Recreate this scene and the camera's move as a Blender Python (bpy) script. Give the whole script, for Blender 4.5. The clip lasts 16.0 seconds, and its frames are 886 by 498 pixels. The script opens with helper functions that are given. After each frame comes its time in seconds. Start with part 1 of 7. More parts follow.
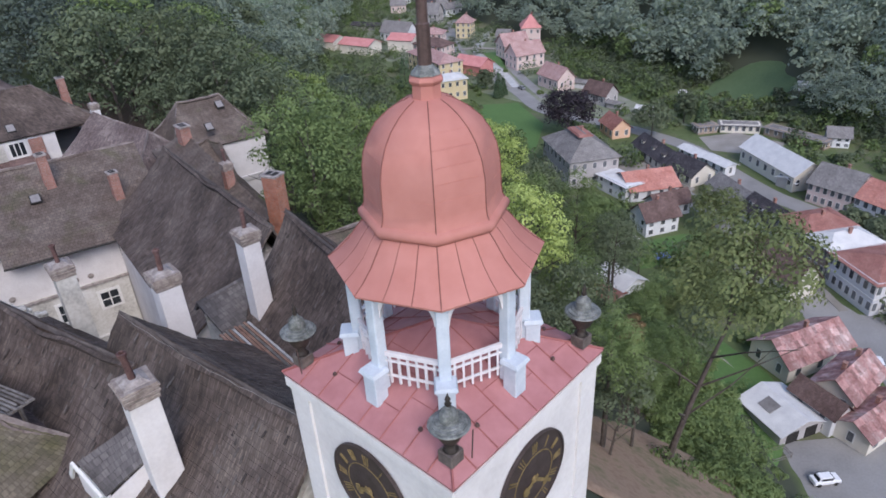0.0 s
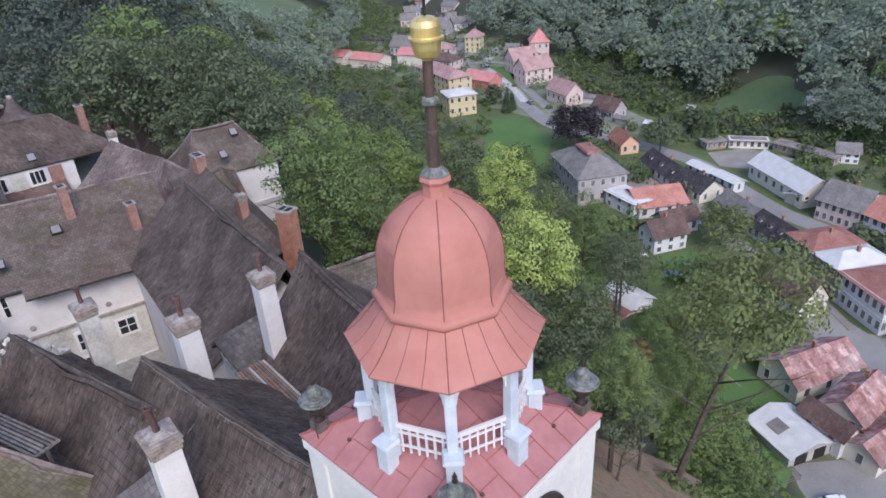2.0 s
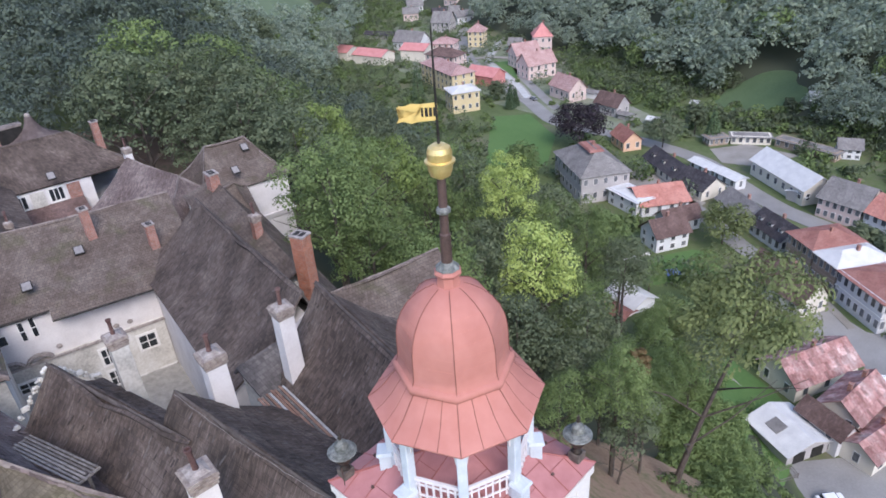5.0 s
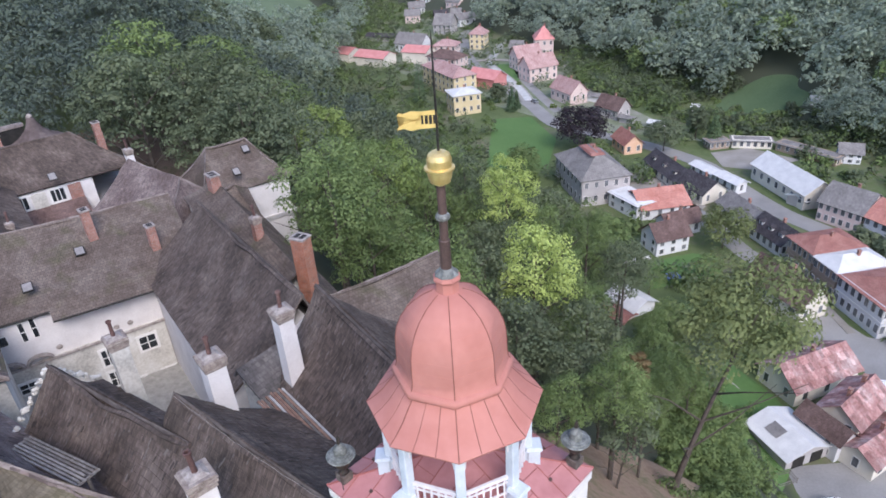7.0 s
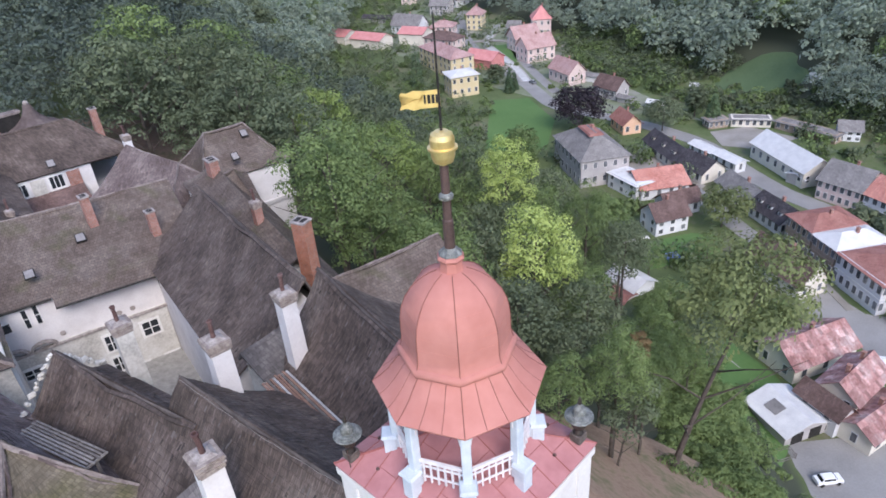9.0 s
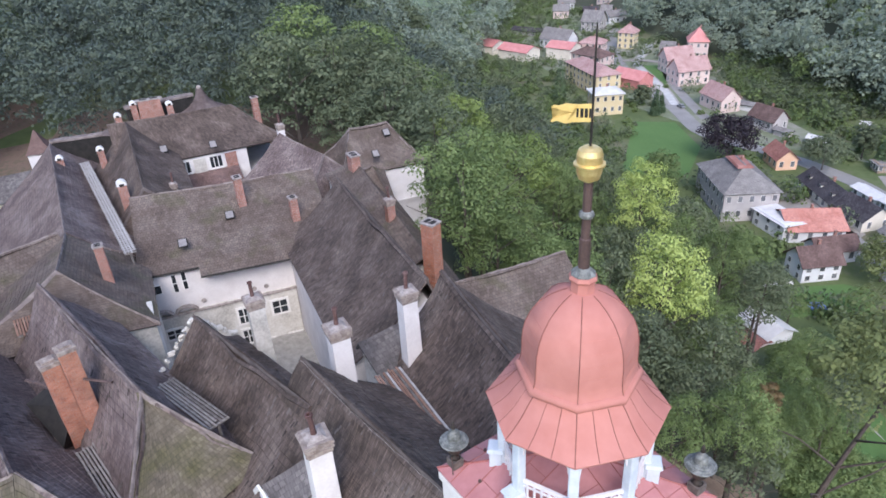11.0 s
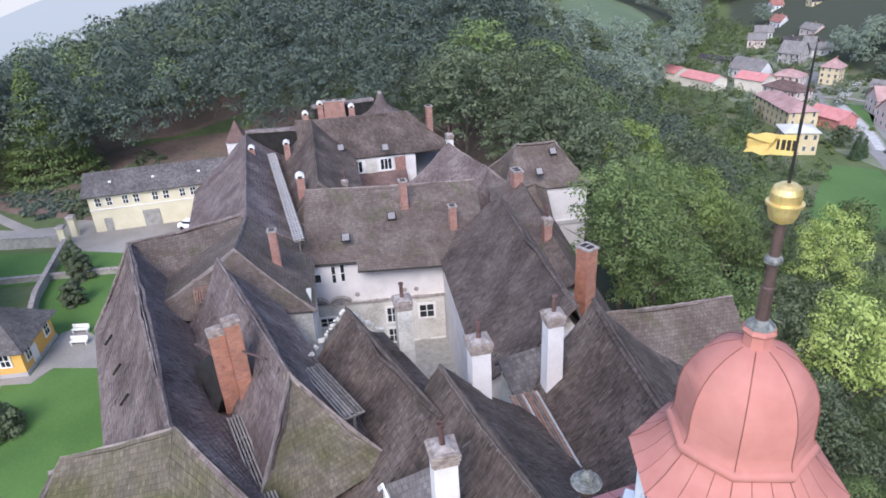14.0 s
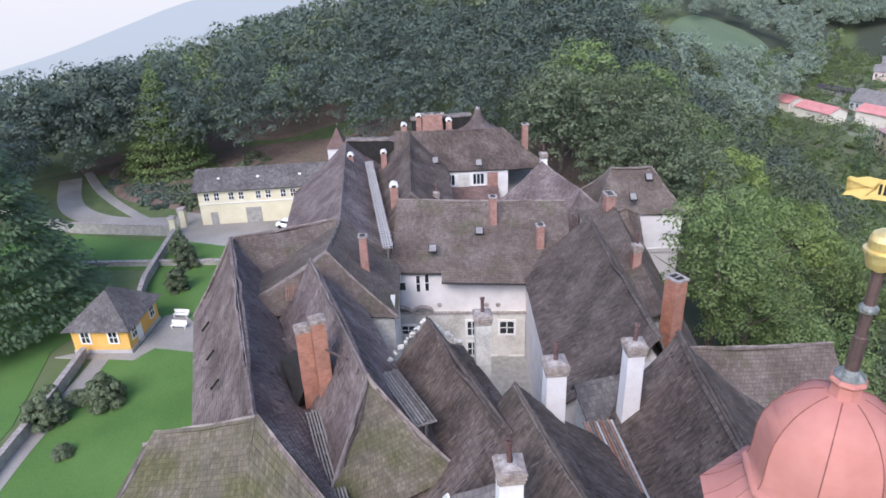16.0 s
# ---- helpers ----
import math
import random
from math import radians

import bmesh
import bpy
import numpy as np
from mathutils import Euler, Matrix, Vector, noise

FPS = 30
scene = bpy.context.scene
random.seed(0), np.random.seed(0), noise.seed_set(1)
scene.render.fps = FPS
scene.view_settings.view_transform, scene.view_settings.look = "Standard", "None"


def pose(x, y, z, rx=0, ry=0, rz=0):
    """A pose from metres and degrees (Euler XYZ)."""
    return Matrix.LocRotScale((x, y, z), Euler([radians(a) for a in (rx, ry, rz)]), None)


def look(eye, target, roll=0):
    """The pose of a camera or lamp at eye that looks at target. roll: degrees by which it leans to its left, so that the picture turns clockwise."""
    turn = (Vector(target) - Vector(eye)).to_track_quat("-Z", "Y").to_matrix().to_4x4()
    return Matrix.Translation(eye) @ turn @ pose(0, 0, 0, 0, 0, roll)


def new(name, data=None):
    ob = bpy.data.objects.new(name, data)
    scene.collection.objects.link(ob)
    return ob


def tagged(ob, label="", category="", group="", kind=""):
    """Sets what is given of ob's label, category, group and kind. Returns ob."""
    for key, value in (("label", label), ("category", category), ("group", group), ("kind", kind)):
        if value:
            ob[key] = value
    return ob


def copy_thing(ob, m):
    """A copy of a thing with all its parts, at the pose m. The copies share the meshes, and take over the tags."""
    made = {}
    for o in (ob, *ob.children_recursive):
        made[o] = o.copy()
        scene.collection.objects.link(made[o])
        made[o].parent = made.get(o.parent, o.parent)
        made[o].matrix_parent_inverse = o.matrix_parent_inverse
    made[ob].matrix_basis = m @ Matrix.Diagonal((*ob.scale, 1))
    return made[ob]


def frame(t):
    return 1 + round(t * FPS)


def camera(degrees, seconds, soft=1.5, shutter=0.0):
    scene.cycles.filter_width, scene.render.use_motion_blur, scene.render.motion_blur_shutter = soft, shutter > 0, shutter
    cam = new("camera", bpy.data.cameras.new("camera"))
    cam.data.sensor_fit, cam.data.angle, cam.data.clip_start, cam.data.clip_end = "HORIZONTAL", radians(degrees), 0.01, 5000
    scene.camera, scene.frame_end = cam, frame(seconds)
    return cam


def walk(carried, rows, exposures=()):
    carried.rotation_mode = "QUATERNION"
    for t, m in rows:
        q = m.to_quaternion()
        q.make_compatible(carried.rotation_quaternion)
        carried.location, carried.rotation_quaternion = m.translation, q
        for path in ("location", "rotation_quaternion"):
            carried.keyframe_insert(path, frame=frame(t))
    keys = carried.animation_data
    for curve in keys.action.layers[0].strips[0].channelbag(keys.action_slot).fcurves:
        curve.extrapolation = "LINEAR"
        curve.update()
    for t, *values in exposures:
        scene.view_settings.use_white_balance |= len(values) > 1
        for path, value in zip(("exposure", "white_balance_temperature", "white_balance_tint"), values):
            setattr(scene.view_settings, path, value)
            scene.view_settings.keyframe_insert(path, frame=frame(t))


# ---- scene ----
cam = camera(68.0, 16.0, 1.7)
PATH = [  # seconds, eye, yaw, pitch, roll
    (0, 2.097, -13.847, 42.494, 7.83, -29.36, 3.26),
    (0.5, 2.154, -13.851, 42.952, 8.70, -29.50, 3.55),
    (1, 2.182, -13.868, 43.496, 8.32, -28.86, 3.35),
    (1.5, 2.207, -13.897, 44.044, 8.66, -28.48, 3.98),
    (2, 2.251, -13.993, 44.650, 8.67, -28.49, 3.59),
    (2.5, 2.280, -14.138, 45.278, 8.79, -28.68, 2.98),
    (3, 2.274, -14.354, 46.118, 9.52, -29.16, 4.24),
    (3.5, 2.271, -14.537, 46.875, 9.36, -29.24, 5.02),
    (4, 2.285, -14.692, 47.528, 9.30, -29.03, 4.88),
    (6.5, 2.407, -14.930, 48.167, 8.98, -29.87, 3.41),
    (7, 2.389, -14.890, 48.172, 9.18, -29.18, 3.90),
    (7.5, 2.395, -14.919, 48.208, 7.83, -28.77, 4.07),
    (8, 2.376, -14.929, 48.181, 8.12, -29.77, 3.35),
    (8.5, 2.344, -14.966, 48.147, 8.41, -30.46, 3.90),
    (9, 2.285, -15.055, 48.156, 9.22, -30.66, 4.63),
    (9.5, 2.187, -14.986, 48.123, 11.27, -29.87, 4.81),
    (10, 2.134, -14.908, 48.080, 14.94, -29.29, 4.23),
    (10.2, 2.083, -14.899, 48.065, 17.60, -29.27, 3.38),
    (12.3, 1.743, -14.546, 47.848, 25.36, -28.38, 4.05),
    (12.5, 1.682, -14.317, 47.720, 27.21, -27.75, 3.79),
    (13, 1.582, -14.409, 47.733, 30.63, -26.43, 4.70),
    (13.5, 1.554, -14.429, 47.672, 33.25, -27.25, 3.45),
    (14, 1.577, -14.358, 47.707, 36.05, -26.74, 3.10),
    (14.5, 1.626, -14.365, 47.702, 37.98, -26.18, 1.96),
    (15, 1.752, -14.383, 47.770, 41.43, -26.24, 2.36),
    (15.5, 1.910, -14.616, 47.908, 43.91, -25.93, 2.24),
    (16, 1.935, -14.621, 47.970, 44.36, -25.13, 2.11),
]
walk(cam, [(t, pose(x, y, z, 0, 0, yaw) @ pose(0, 0, 0, 90 + pitch, 0, 0) @ pose(0, 0, 0, 0, 0, -roll)) for t, x, y, z, yaw, pitch, roll in PATH],
     exposures=[(0, 0.78, 6500, 17), (3.5, 1.05, 6500, 17), (9, 1.17, 6500, 17), (10.2, 1.2, 6500, 17), (12.5, 1.32, 6450, 17), (16, 1.32, 6450, 17)])

# ---- light ----
world = bpy.data.worlds.new("overcast_sky")
scene.world = world
world.use_nodes = True
wn = world.node_tree
sky = wn.nodes.new("ShaderNodeTexSky")
sky.sky_type, sky.sun_disc = "NISHITA", False
sky.sun_elevation, sky.sun_rotation = radians(44), radians(157)
sky.altitude, sky.air_density, sky.dust_density, sky.ozone_density = 400, 1.0, 1.2, 1.0
wn.links.new(sky.outputs[0], wn.nodes["Background"].inputs[0])
wn.nodes["Background"].inputs[1].default_value = 0.15
sun = new("sun", bpy.data.lights.new("sun", "SUN"))
sun.data.energy, sun.data.angle, sun.data.color = 1.2, radians(30), (1.0, 0.97, 0.93)
sun.matrix_world = look((0, 0, 200), (-26, 60, 136))


# ---- materials ----
def material(name, colors, rough=0.8, metal=0.0, scale=2.0, fine=12.0, bump=0.3, per_object=0.0, depth=0.02, spec=0.3, stretch=(1, 1, 1)):
    """Mottled surface: two scales of noise between the colours, fine relief, some change from object to object."""
    m = bpy.data.materials.new(name)
    m.use_nodes = True
    t = m.node_tree
    b = t.nodes["Principled BSDF"]
    b.inputs["Roughness"].default_value, b.inputs["Metallic"].default_value = rough, metal
    b.inputs["Specular IOR Level"].default_value = spec
    co = t.nodes.new("ShaderNodeTexCoord")
    mp = t.nodes.new("ShaderNodeMapping")
    mp.inputs["Scale"].default_value = stretch
    t.links.new(co.outputs["Object"], mp.inputs[0])
    n1, n2 = t.nodes.new("ShaderNodeTexNoise"), t.nodes.new("ShaderNodeTexNoise")
    n1.inputs["Scale"].default_value, n1.inputs["Detail"].default_value = scale, 5
    n2.inputs["Scale"].default_value, n2.inputs["Detail"].default_value = fine, 4
    t.links.new(mp.outputs[0], n1.inputs["Vector"]), t.links.new(mp.outputs[0], n2.inputs["Vector"])
    mix = t.nodes.new("ShaderNodeMath")
    mix.operation = "MULTIPLY_ADD"
    mix.inputs[1].default_value = 0.45
    sc = t.nodes.new("ShaderNodeMath")
    sc.operation = "MULTIPLY_ADD"
    sc.inputs[1].default_value, sc.inputs[2].default_value = 0.9, -0.17
    t.links.new(n2.outputs["Fac"], mix.inputs[0])
    t.links.new(n1.outputs["Fac"], sc.inputs[0]), t.links.new(sc.outputs[0], mix.inputs[2])
    ramp = t.nodes.new("ShaderNodeValToRGB")
    e = ramp.color_ramp.elements
    for i, c in enumerate(colors):
        p = 0.3 + 0.4 * i / max(1, len(colors) - 1)
        k = e[i] if i < 2 else e.new(p)
        k.position, k.color = p, (*c, 1)
    last = mix
    if per_object:
        info = t.nodes.new("ShaderNodeObjectInfo")
        add = t.nodes.new("ShaderNodeMath")
        add.operation = "MULTIPLY_ADD"
        add.inputs[1].default_value = per_object
        sub = t.nodes.new("ShaderNodeMath")
        sub.operation = "SUBTRACT"
        sub.inputs[1].default_value = per_object / 2
        t.links.new(info.outputs["Random"], add.inputs[0]), t.links.new(mix.outputs[0], add.inputs[2])
        t.links.new(add.outputs[0], sub.inputs[0])
        last = sub
    t.links.new(last.outputs[0], ramp.inputs[0]), t.links.new(ramp.outputs[0], b.inputs["Base Color"])
    if bump:
        bn = t.nodes.new("ShaderNodeBump")
        bn.inputs["Strength"].default_value, bn.inputs["Distance"].default_value = bump, depth
        t.links.new(n2.outputs["Fac"], bn.inputs["Height"]), t.links.new(bn.outputs[0], b.inputs["Normal"])
    return m


def shingle_material(name, colors, w=0.13, h=0.42, moss=None, moss_low=0.55, low=0.7, high=1.25, joint=0.78, streak=1.0):
    """Rows of wooden shingles along the UV of a roof (metres), each with its own tone, split and streaked by rain down the slope."""
    m = material(name, colors, 0.85, 0, 0.35, 2.2, 0, spec=0.2)
    t = m.node_tree
    b = t.nodes["Principled BSDF"]
    ramp = [n for n in t.nodes if n.type == "VALTORGB"][0]
    uv = t.nodes.new("ShaderNodeUVMap")
    warp = t.nodes.new("ShaderNodeTexNoise")
    warp.inputs["Scale"].default_value, warp.inputs["Detail"].default_value = 1.3, 3
    t.links.new(uv.outputs[0], warp.inputs["Vector"])
    ws = t.nodes.new("ShaderNodeVectorMath")
    ws.operation = "MULTIPLY_ADD"
    ws.inputs[1].default_value = (0.1, 0.22 if joint > 0.7 else 0.12, 0)
    t.links.new(warp.outputs["Color"], ws.inputs[0]), t.links.new(uv.outputs[0], ws.inputs[2])
    br = t.nodes.new("ShaderNodeTexBrick")
    br.inputs["Scale"].default_value = 1
    br.inputs["Brick Width"].default_value, br.inputs["Row Height"].default_value = w, h
    br.inputs["Mortar Size"].default_value, br.inputs["Mortar Smooth"].default_value = (0.01 if joint > 0.7 else 0.022), 0.8
    br.inputs["Color1"].default_value, br.inputs["Color2"].default_value = (low, low, low, 1), (high, high * 0.985, high * 0.97, 1)
    br.inputs["Mortar"].default_value = (joint, joint, joint, 1)
    t.links.new(ws.outputs[0], br.inputs["Vector"])
    st = t.nodes.new("ShaderNodeTexNoise")
    st.inputs["Scale"].default_value, st.inputs["Detail"].default_value, st.inputs["Roughness"].default_value = 1.0, 5, 0.65
    mp = t.nodes.new("ShaderNodeMapping")
    mp.inputs["Scale"].default_value = (11, 0.9, 1)
    t.links.new(uv.outputs[0], mp.inputs[0]), t.links.new(mp.outputs[0], st.inputs["Vector"])
    sr = t.nodes.new("ShaderNodeMapRange")
    sr.inputs[1].default_value, sr.inputs[2].default_value, sr.inputs[3].default_value, sr.inputs[4].default_value = 0.28, 0.72, 1 - 0.5 * streak, 1 + 0.55 * streak
    t.links.new(st.outputs["Fac"], sr.inputs[0])
    mul = t.nodes.new("ShaderNodeMix")
    mul.data_type, mul.blend_type = "RGBA", "MULTIPLY"
    mul.inputs[0].default_value = 0.9
    src = ramp.outputs[0]
    if moss:
        nz = t.nodes.new("ShaderNodeTexNoise")
        nz.inputs["Scale"].default_value, nz.inputs["Detail"].default_value = 0.4, 7
        co = [n for n in t.nodes if n.type == "TEX_COORD"][0]
        t.links.new(co.outputs["Object"], nz.inputs["Vector"])
        mr = t.nodes.new("ShaderNodeMapRange")
        mr.inputs[1].default_value, mr.inputs[2].default_value = moss_low, moss_low + 0.2
        t.links.new(nz.outputs["Fac"], mr.inputs[0])
        mm = t.nodes.new("ShaderNodeMix")
        mm.data_type = "RGBA"
        mm.inputs["B"].default_value = (*moss, 1)
        t.links.new(mr.outputs[0], mm.inputs[0]), t.links.new(src, mm.inputs["A"])
        src = mm.outputs["Result"]
    m2 = t.nodes.new("ShaderNodeVectorMath")
    m2.operation = "SCALE"
    t.links.new(src, mul.inputs["A"]), t.links.new(br.outputs["Color"], mul.inputs["B"])
    t.links.new(mul.outputs["Result"], m2.inputs[0]), t.links.new(sr.outputs[0], m2.inputs["Scale"])
    t.links.new(m2.outputs[0], b.inputs["Base Color"])
    bn = t.nodes.new("ShaderNodeBump")
    bn.inputs["Strength"].default_value, bn.inputs["Distance"].default_value = 0.8, 0.03
    t.links.new(br.outputs["Color"], bn.inputs["Height"]), t.links.new(bn.outputs[0], b.inputs["Normal"])
    return m


def brick_material(name, c1, c2, mortar):
    m = bpy.data.materials.new(name)
    m.use_nodes = True
    t = m.node_tree
    b = t.nodes["Principled BSDF"]
    b.inputs["Roughness"].default_value = 0.9
    uv = t.nodes.new("ShaderNodeUVMap")
    br = t.nodes.new("ShaderNodeTexBrick")
    br.inputs["Scale"].default_value = 1
    br.inputs["Brick Width"].default_value, br.inputs["Row Height"].default_value = 0.27, 0.08
    br.inputs["Mortar Size"].default_value = 0.008
    br.inputs["Color1"].default_value, br.inputs["Color2"].default_value, br.inputs["Mortar"].default_value = (*c1, 1), (*c2, 1), (*mortar, 1)
    nz = t.nodes.new("ShaderNodeTexNoise")
    nz.inputs["Scale"].default_value, nz.inputs["Detail"].default_value = 1.6, 6
    co = t.nodes.new("ShaderNodeTexCoord")
    t.links.new(co.outputs["Object"], nz.inputs["Vector"])
    mul = t.nodes.new("ShaderNodeMix")
    mul.data_type, mul.blend_type = "RGBA", "OVERLAY"
    mul.inputs[0].default_value = 0.5
    t.links.new(uv.outputs[0], br.inputs["Vector"])
    t.links.new(br.outputs["Color"], mul.inputs["A"]), t.links.new(nz.outputs["Fac"], mul.inputs["B"])
    t.links.new(mul.outputs["Result"], b.inputs["Base Color"])
    bn = t.nodes.new("ShaderNodeBump")
    bn.inputs["Strength"].default_value, bn.inputs["Distance"].default_value = 0.5, 0.01
    t.links.new(br.outputs["Fac"], bn.inputs["Height"]), t.links.new(bn.outputs[0], b.inputs["Normal"])
    bn.invert = True
    return m


def leaf_material(name, colors, per_object=0.25, sheen=0.0, through_light=0.3):
    """Foliage: each clump of leaves takes its own tone."""
    m = bpy.data.materials.new(name)
    m.use_nodes = True
    t = m.node_tree
    b = t.nodes["Principled BSDF"]
    b.inputs["Roughness"].default_value, b.inputs["Specular IOR Level"].default_value = 0.6, 0.2
    # bluish sheen lays a haze-like veil over far foliage
    b.inputs["Sheen Weight"].default_value, b.inputs["Sheen Roughness"].default_value = sheen, 0.6
    b.inputs["Sheen Tint"].default_value = (0.72, 0.86, 1.0, 1)
    geo, info = t.nodes.new("ShaderNodeNewGeometry"), t.nodes.new("ShaderNodeObjectInfo")
    nz = t.nodes.new("ShaderNodeTexNoise")
    nz.inputs["Scale"].default_value, nz.inputs["Detail"].default_value = 0.09, 3
    t.links.new(geo.outputs["Position"], nz.inputs["Vector"])
    a1, a2, a3 = (t.nodes.new("ShaderNodeMath") for _ in range(3))
    for a, k in ((a1, 0.34), (a2, per_object), (a3, 1.3)):
        a.operation = "MULTIPLY_ADD"
        a.inputs[1].default_value = k
    a1.inputs[2].default_value = -0.32 - per_object / 2
    t.links.new(geo.outputs["Random Per Island"], a1.inputs[0])
    t.links.new(info.outputs["Random"], a2.inputs[0]), t.links.new(a1.outputs[0], a2.inputs[2])
    t.links.new(nz.outputs["Fac"], a3.inputs[0]), t.links.new(a2.outputs[0], a3.inputs[2])
    ramp = t.nodes.new("ShaderNodeValToRGB")
    e = ramp.color_ramp.elements
    for i, c in enumerate(colors):
        p = i / (len(colors) - 1)
        k = e[i] if i < 2 else e.new(p)
        k.position, k.color = p, (*c, 1)
    t.links.new(a3.outputs[0], ramp.inputs[0]), t.links.new(ramp.outputs[0], b.inputs["Base Color"])
    # leaves let light through
    tr, mx = t.nodes.new("ShaderNodeBsdfTranslucent"), t.nodes.new("ShaderNodeAddShader")
    half = t.nodes.new("ShaderNodeVectorMath")
    half.operation = "SCALE"
    half.inputs["Scale"].default_value = through_light
    t.links.new(ramp.outputs[0], half.inputs[0]), t.links.new(half.outputs[0], tr.inputs["Color"])
    t.links.new(b.outputs[0], mx.inputs[0]), t.links.new(tr.outputs[0], mx.inputs[1])
    t.links.new(mx.outputs[0], t.nodes["Material Output"].inputs["Surface"])
    return m


SHINGLE = shingle_material("weathered_grey_shingles", [(0.102, 0.078, 0.074), (0.160, 0.126, 0.121), (0.238, 0.198, 0.188)], 0.12, 0.4, low=0.68, high=1.26, joint=0.64, streak=0.75)
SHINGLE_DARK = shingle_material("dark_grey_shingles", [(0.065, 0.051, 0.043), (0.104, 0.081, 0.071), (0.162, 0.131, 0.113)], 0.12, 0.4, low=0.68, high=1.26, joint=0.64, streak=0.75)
SHINGLE_LOOSE = material("loose_grey_shingles", [(0.050, 0.041, 0.038), (0.086, 0.072, 0.066), (0.138, 0.120, 0.109)], 0.85, 0, 0.6, 9, 0.2, 0.6, spec=0.2)
SHINGLE_TILE = shingle_material("brown_roof_shingles", [(0.097, 0.075, 0.064), (0.138, 0.110, 0.095), (0.188, 0.156, 0.137)], 0.3, 0.31, (0.105, 0.1, 0.062), 0.54, 0.82, 1.14, 0.42, 0.35)
SHINGLE_MOSS = shingle_material("mossy_shingles", [(0.095, 0.083, 0.064), (0.135, 0.117, 0.09), (0.175, 0.152, 0.122)], 0.3, 0.3, (0.095, 0.09, 0.048), 0.42, 0.76, 1.18, 0.55, 0.6)
OUT_ROOF = shingle_material("grey_brown_slates", [(0.085, 0.078, 0.077), (0.125, 0.115, 0.113), (0.17, 0.158, 0.155)], 0.3, 0.32, joint=0.6, streak=0.5)
SLATE = shingle_material("dark_slate", [(0.042, 0.038, 0.043), (0.065, 0.06, 0.067), (0.092, 0.086, 0.092)], 0.35, 0.35, joint=0.6, streak=0.4)
RIDGE = material("bleached_ridge_boards", [(0.13, 0.106, 0.1), (0.29, 0.25, 0.235)], 0.9, 0, 1.2, 9)
RIDGE_DARK = material("dark_ridge_boards", [(0.075, 0.062, 0.058), (0.15, 0.128, 0.12)], 0.9, 0, 1.2, 9)
PLASTER = material("white_lime_plaster", [(0.597, 0.570, 0.560), (0.719, 0.696, 0.684)], 0.9, 0, 0.7, 7, 0.3)
PLASTER_OLD = material("stained_old_plaster", [(0.36, 0.345, 0.31), (0.55, 0.53, 0.48), (0.66, 0.65, 0.62)], 0.9, 0, 0.45, 5, 0.4)
PLASTER_YELLOW = material("pale_yellow_plaster", [(0.594, 0.540, 0.378), (0.684, 0.639, 0.477)], 0.9, 0, 0.5, 6, 0.2)
PLASTER_OCHRE = material("ochre_plaster", [(0.62, 0.34, 0.08), (0.72, 0.43, 0.13)], 0.9, 0, 0.5, 6, 0.2)
STONE = material("grey_stone", [(0.24, 0.23, 0.21), (0.38, 0.37, 0.34)], 0.9, 0, 1.5, 14, 0.6)
STONE_CAP = material("mortar_cap_stone", [(0.20, 0.17, 0.155), (0.42, 0.38, 0.355)], 0.9, 0, 3, 20, 0.6)
BRICK = brick_material("red_brick", (0.3, 0.105, 0.062), (0.41, 0.165, 0.1), (0.31, 0.24, 0.2))
BRICK_OLD = brick_material("old_dark_brick", (0.28, 0.12, 0.09), (0.36, 0.17, 0.13), (0.34, 0.29, 0.26))
RED_METAL = material("salmon_painted_sheet_metal", [(0.428, 0.178, 0.146), (0.491, 0.221, 0.184)], 0.72, 0, 0.9, 3, 0.08, spec=0.18)
RED_ROOF = material("faded_red_sheet_metal", [(0.368, 0.153, 0.153), (0.460, 0.211, 0.211)], 0.55, 0, 1.1, 4, 0.1, spec=0.4)
SEAM = material("seam_metal", [(0.17, 0.07, 0.06), (0.28, 0.11, 0.09)], 0.6, 0, 3, 9, 0)
LAP = material("soft_lap_metal", [(0.48, 0.18, 0.138), (0.55, 0.215, 0.168)], 0.55, 0, 3, 9, 0)
SEAM_DARK = material("dark_seam_metal", [(0.26, 0.09, 0.085), (0.36, 0.13, 0.12)], 0.6, 0, 3, 9, 0)
TIMBER = material("pale_blue_painted_timber", [(0.460, 0.524, 0.589), (0.589, 0.644, 0.699)], 0.6, 0, 2, 14, 0.15)
RAIL = material("white_painted_rail", [(0.626, 0.607, 0.626), (0.736, 0.708, 0.718)], 0.6, 0, 3, 14, 0.1)
PATINA = material("grey_green_patina_copper", [(0.075, 0.08, 0.075), (0.16, 0.17, 0.16), (0.29, 0.3, 0.285)], 0.6, 0.15, 5, 24, 0.3)
URN_DARK = material("dark_bronze", [(0.035, 0.03, 0.028), (0.085, 0.07, 0.06)], 0.55, 0.4, 4, 20, 0.3)
POT_STONE = material("weathered_urn_plinth", [(0.075, 0.06, 0.055), (0.17, 0.145, 0.13)], 0.8, 0.1, 4, 20, 0.4)
GOLD = material("gilded_metal", [(0.74, 0.53, 0.2), (0.88, 0.68, 0.32)], 0.36, 0.7, 3, 16, 0.05)
GILT = material("gilded_sheet", [(0.62, 0.44, 0.14), (0.74, 0.55, 0.2)], 0.6, 0.15, 2, 9, 0)
POLE = material("dark_brown_pole_metal", [(0.075, 0.05, 0.045), (0.13, 0.085, 0.075)], 0.55, 0.2, 2, 16, 0.1)
IRON = material("black_iron", [(0.02, 0.02, 0.02), (0.05, 0.045, 0.04)], 0.6, 0.4, 5, 20, 0)
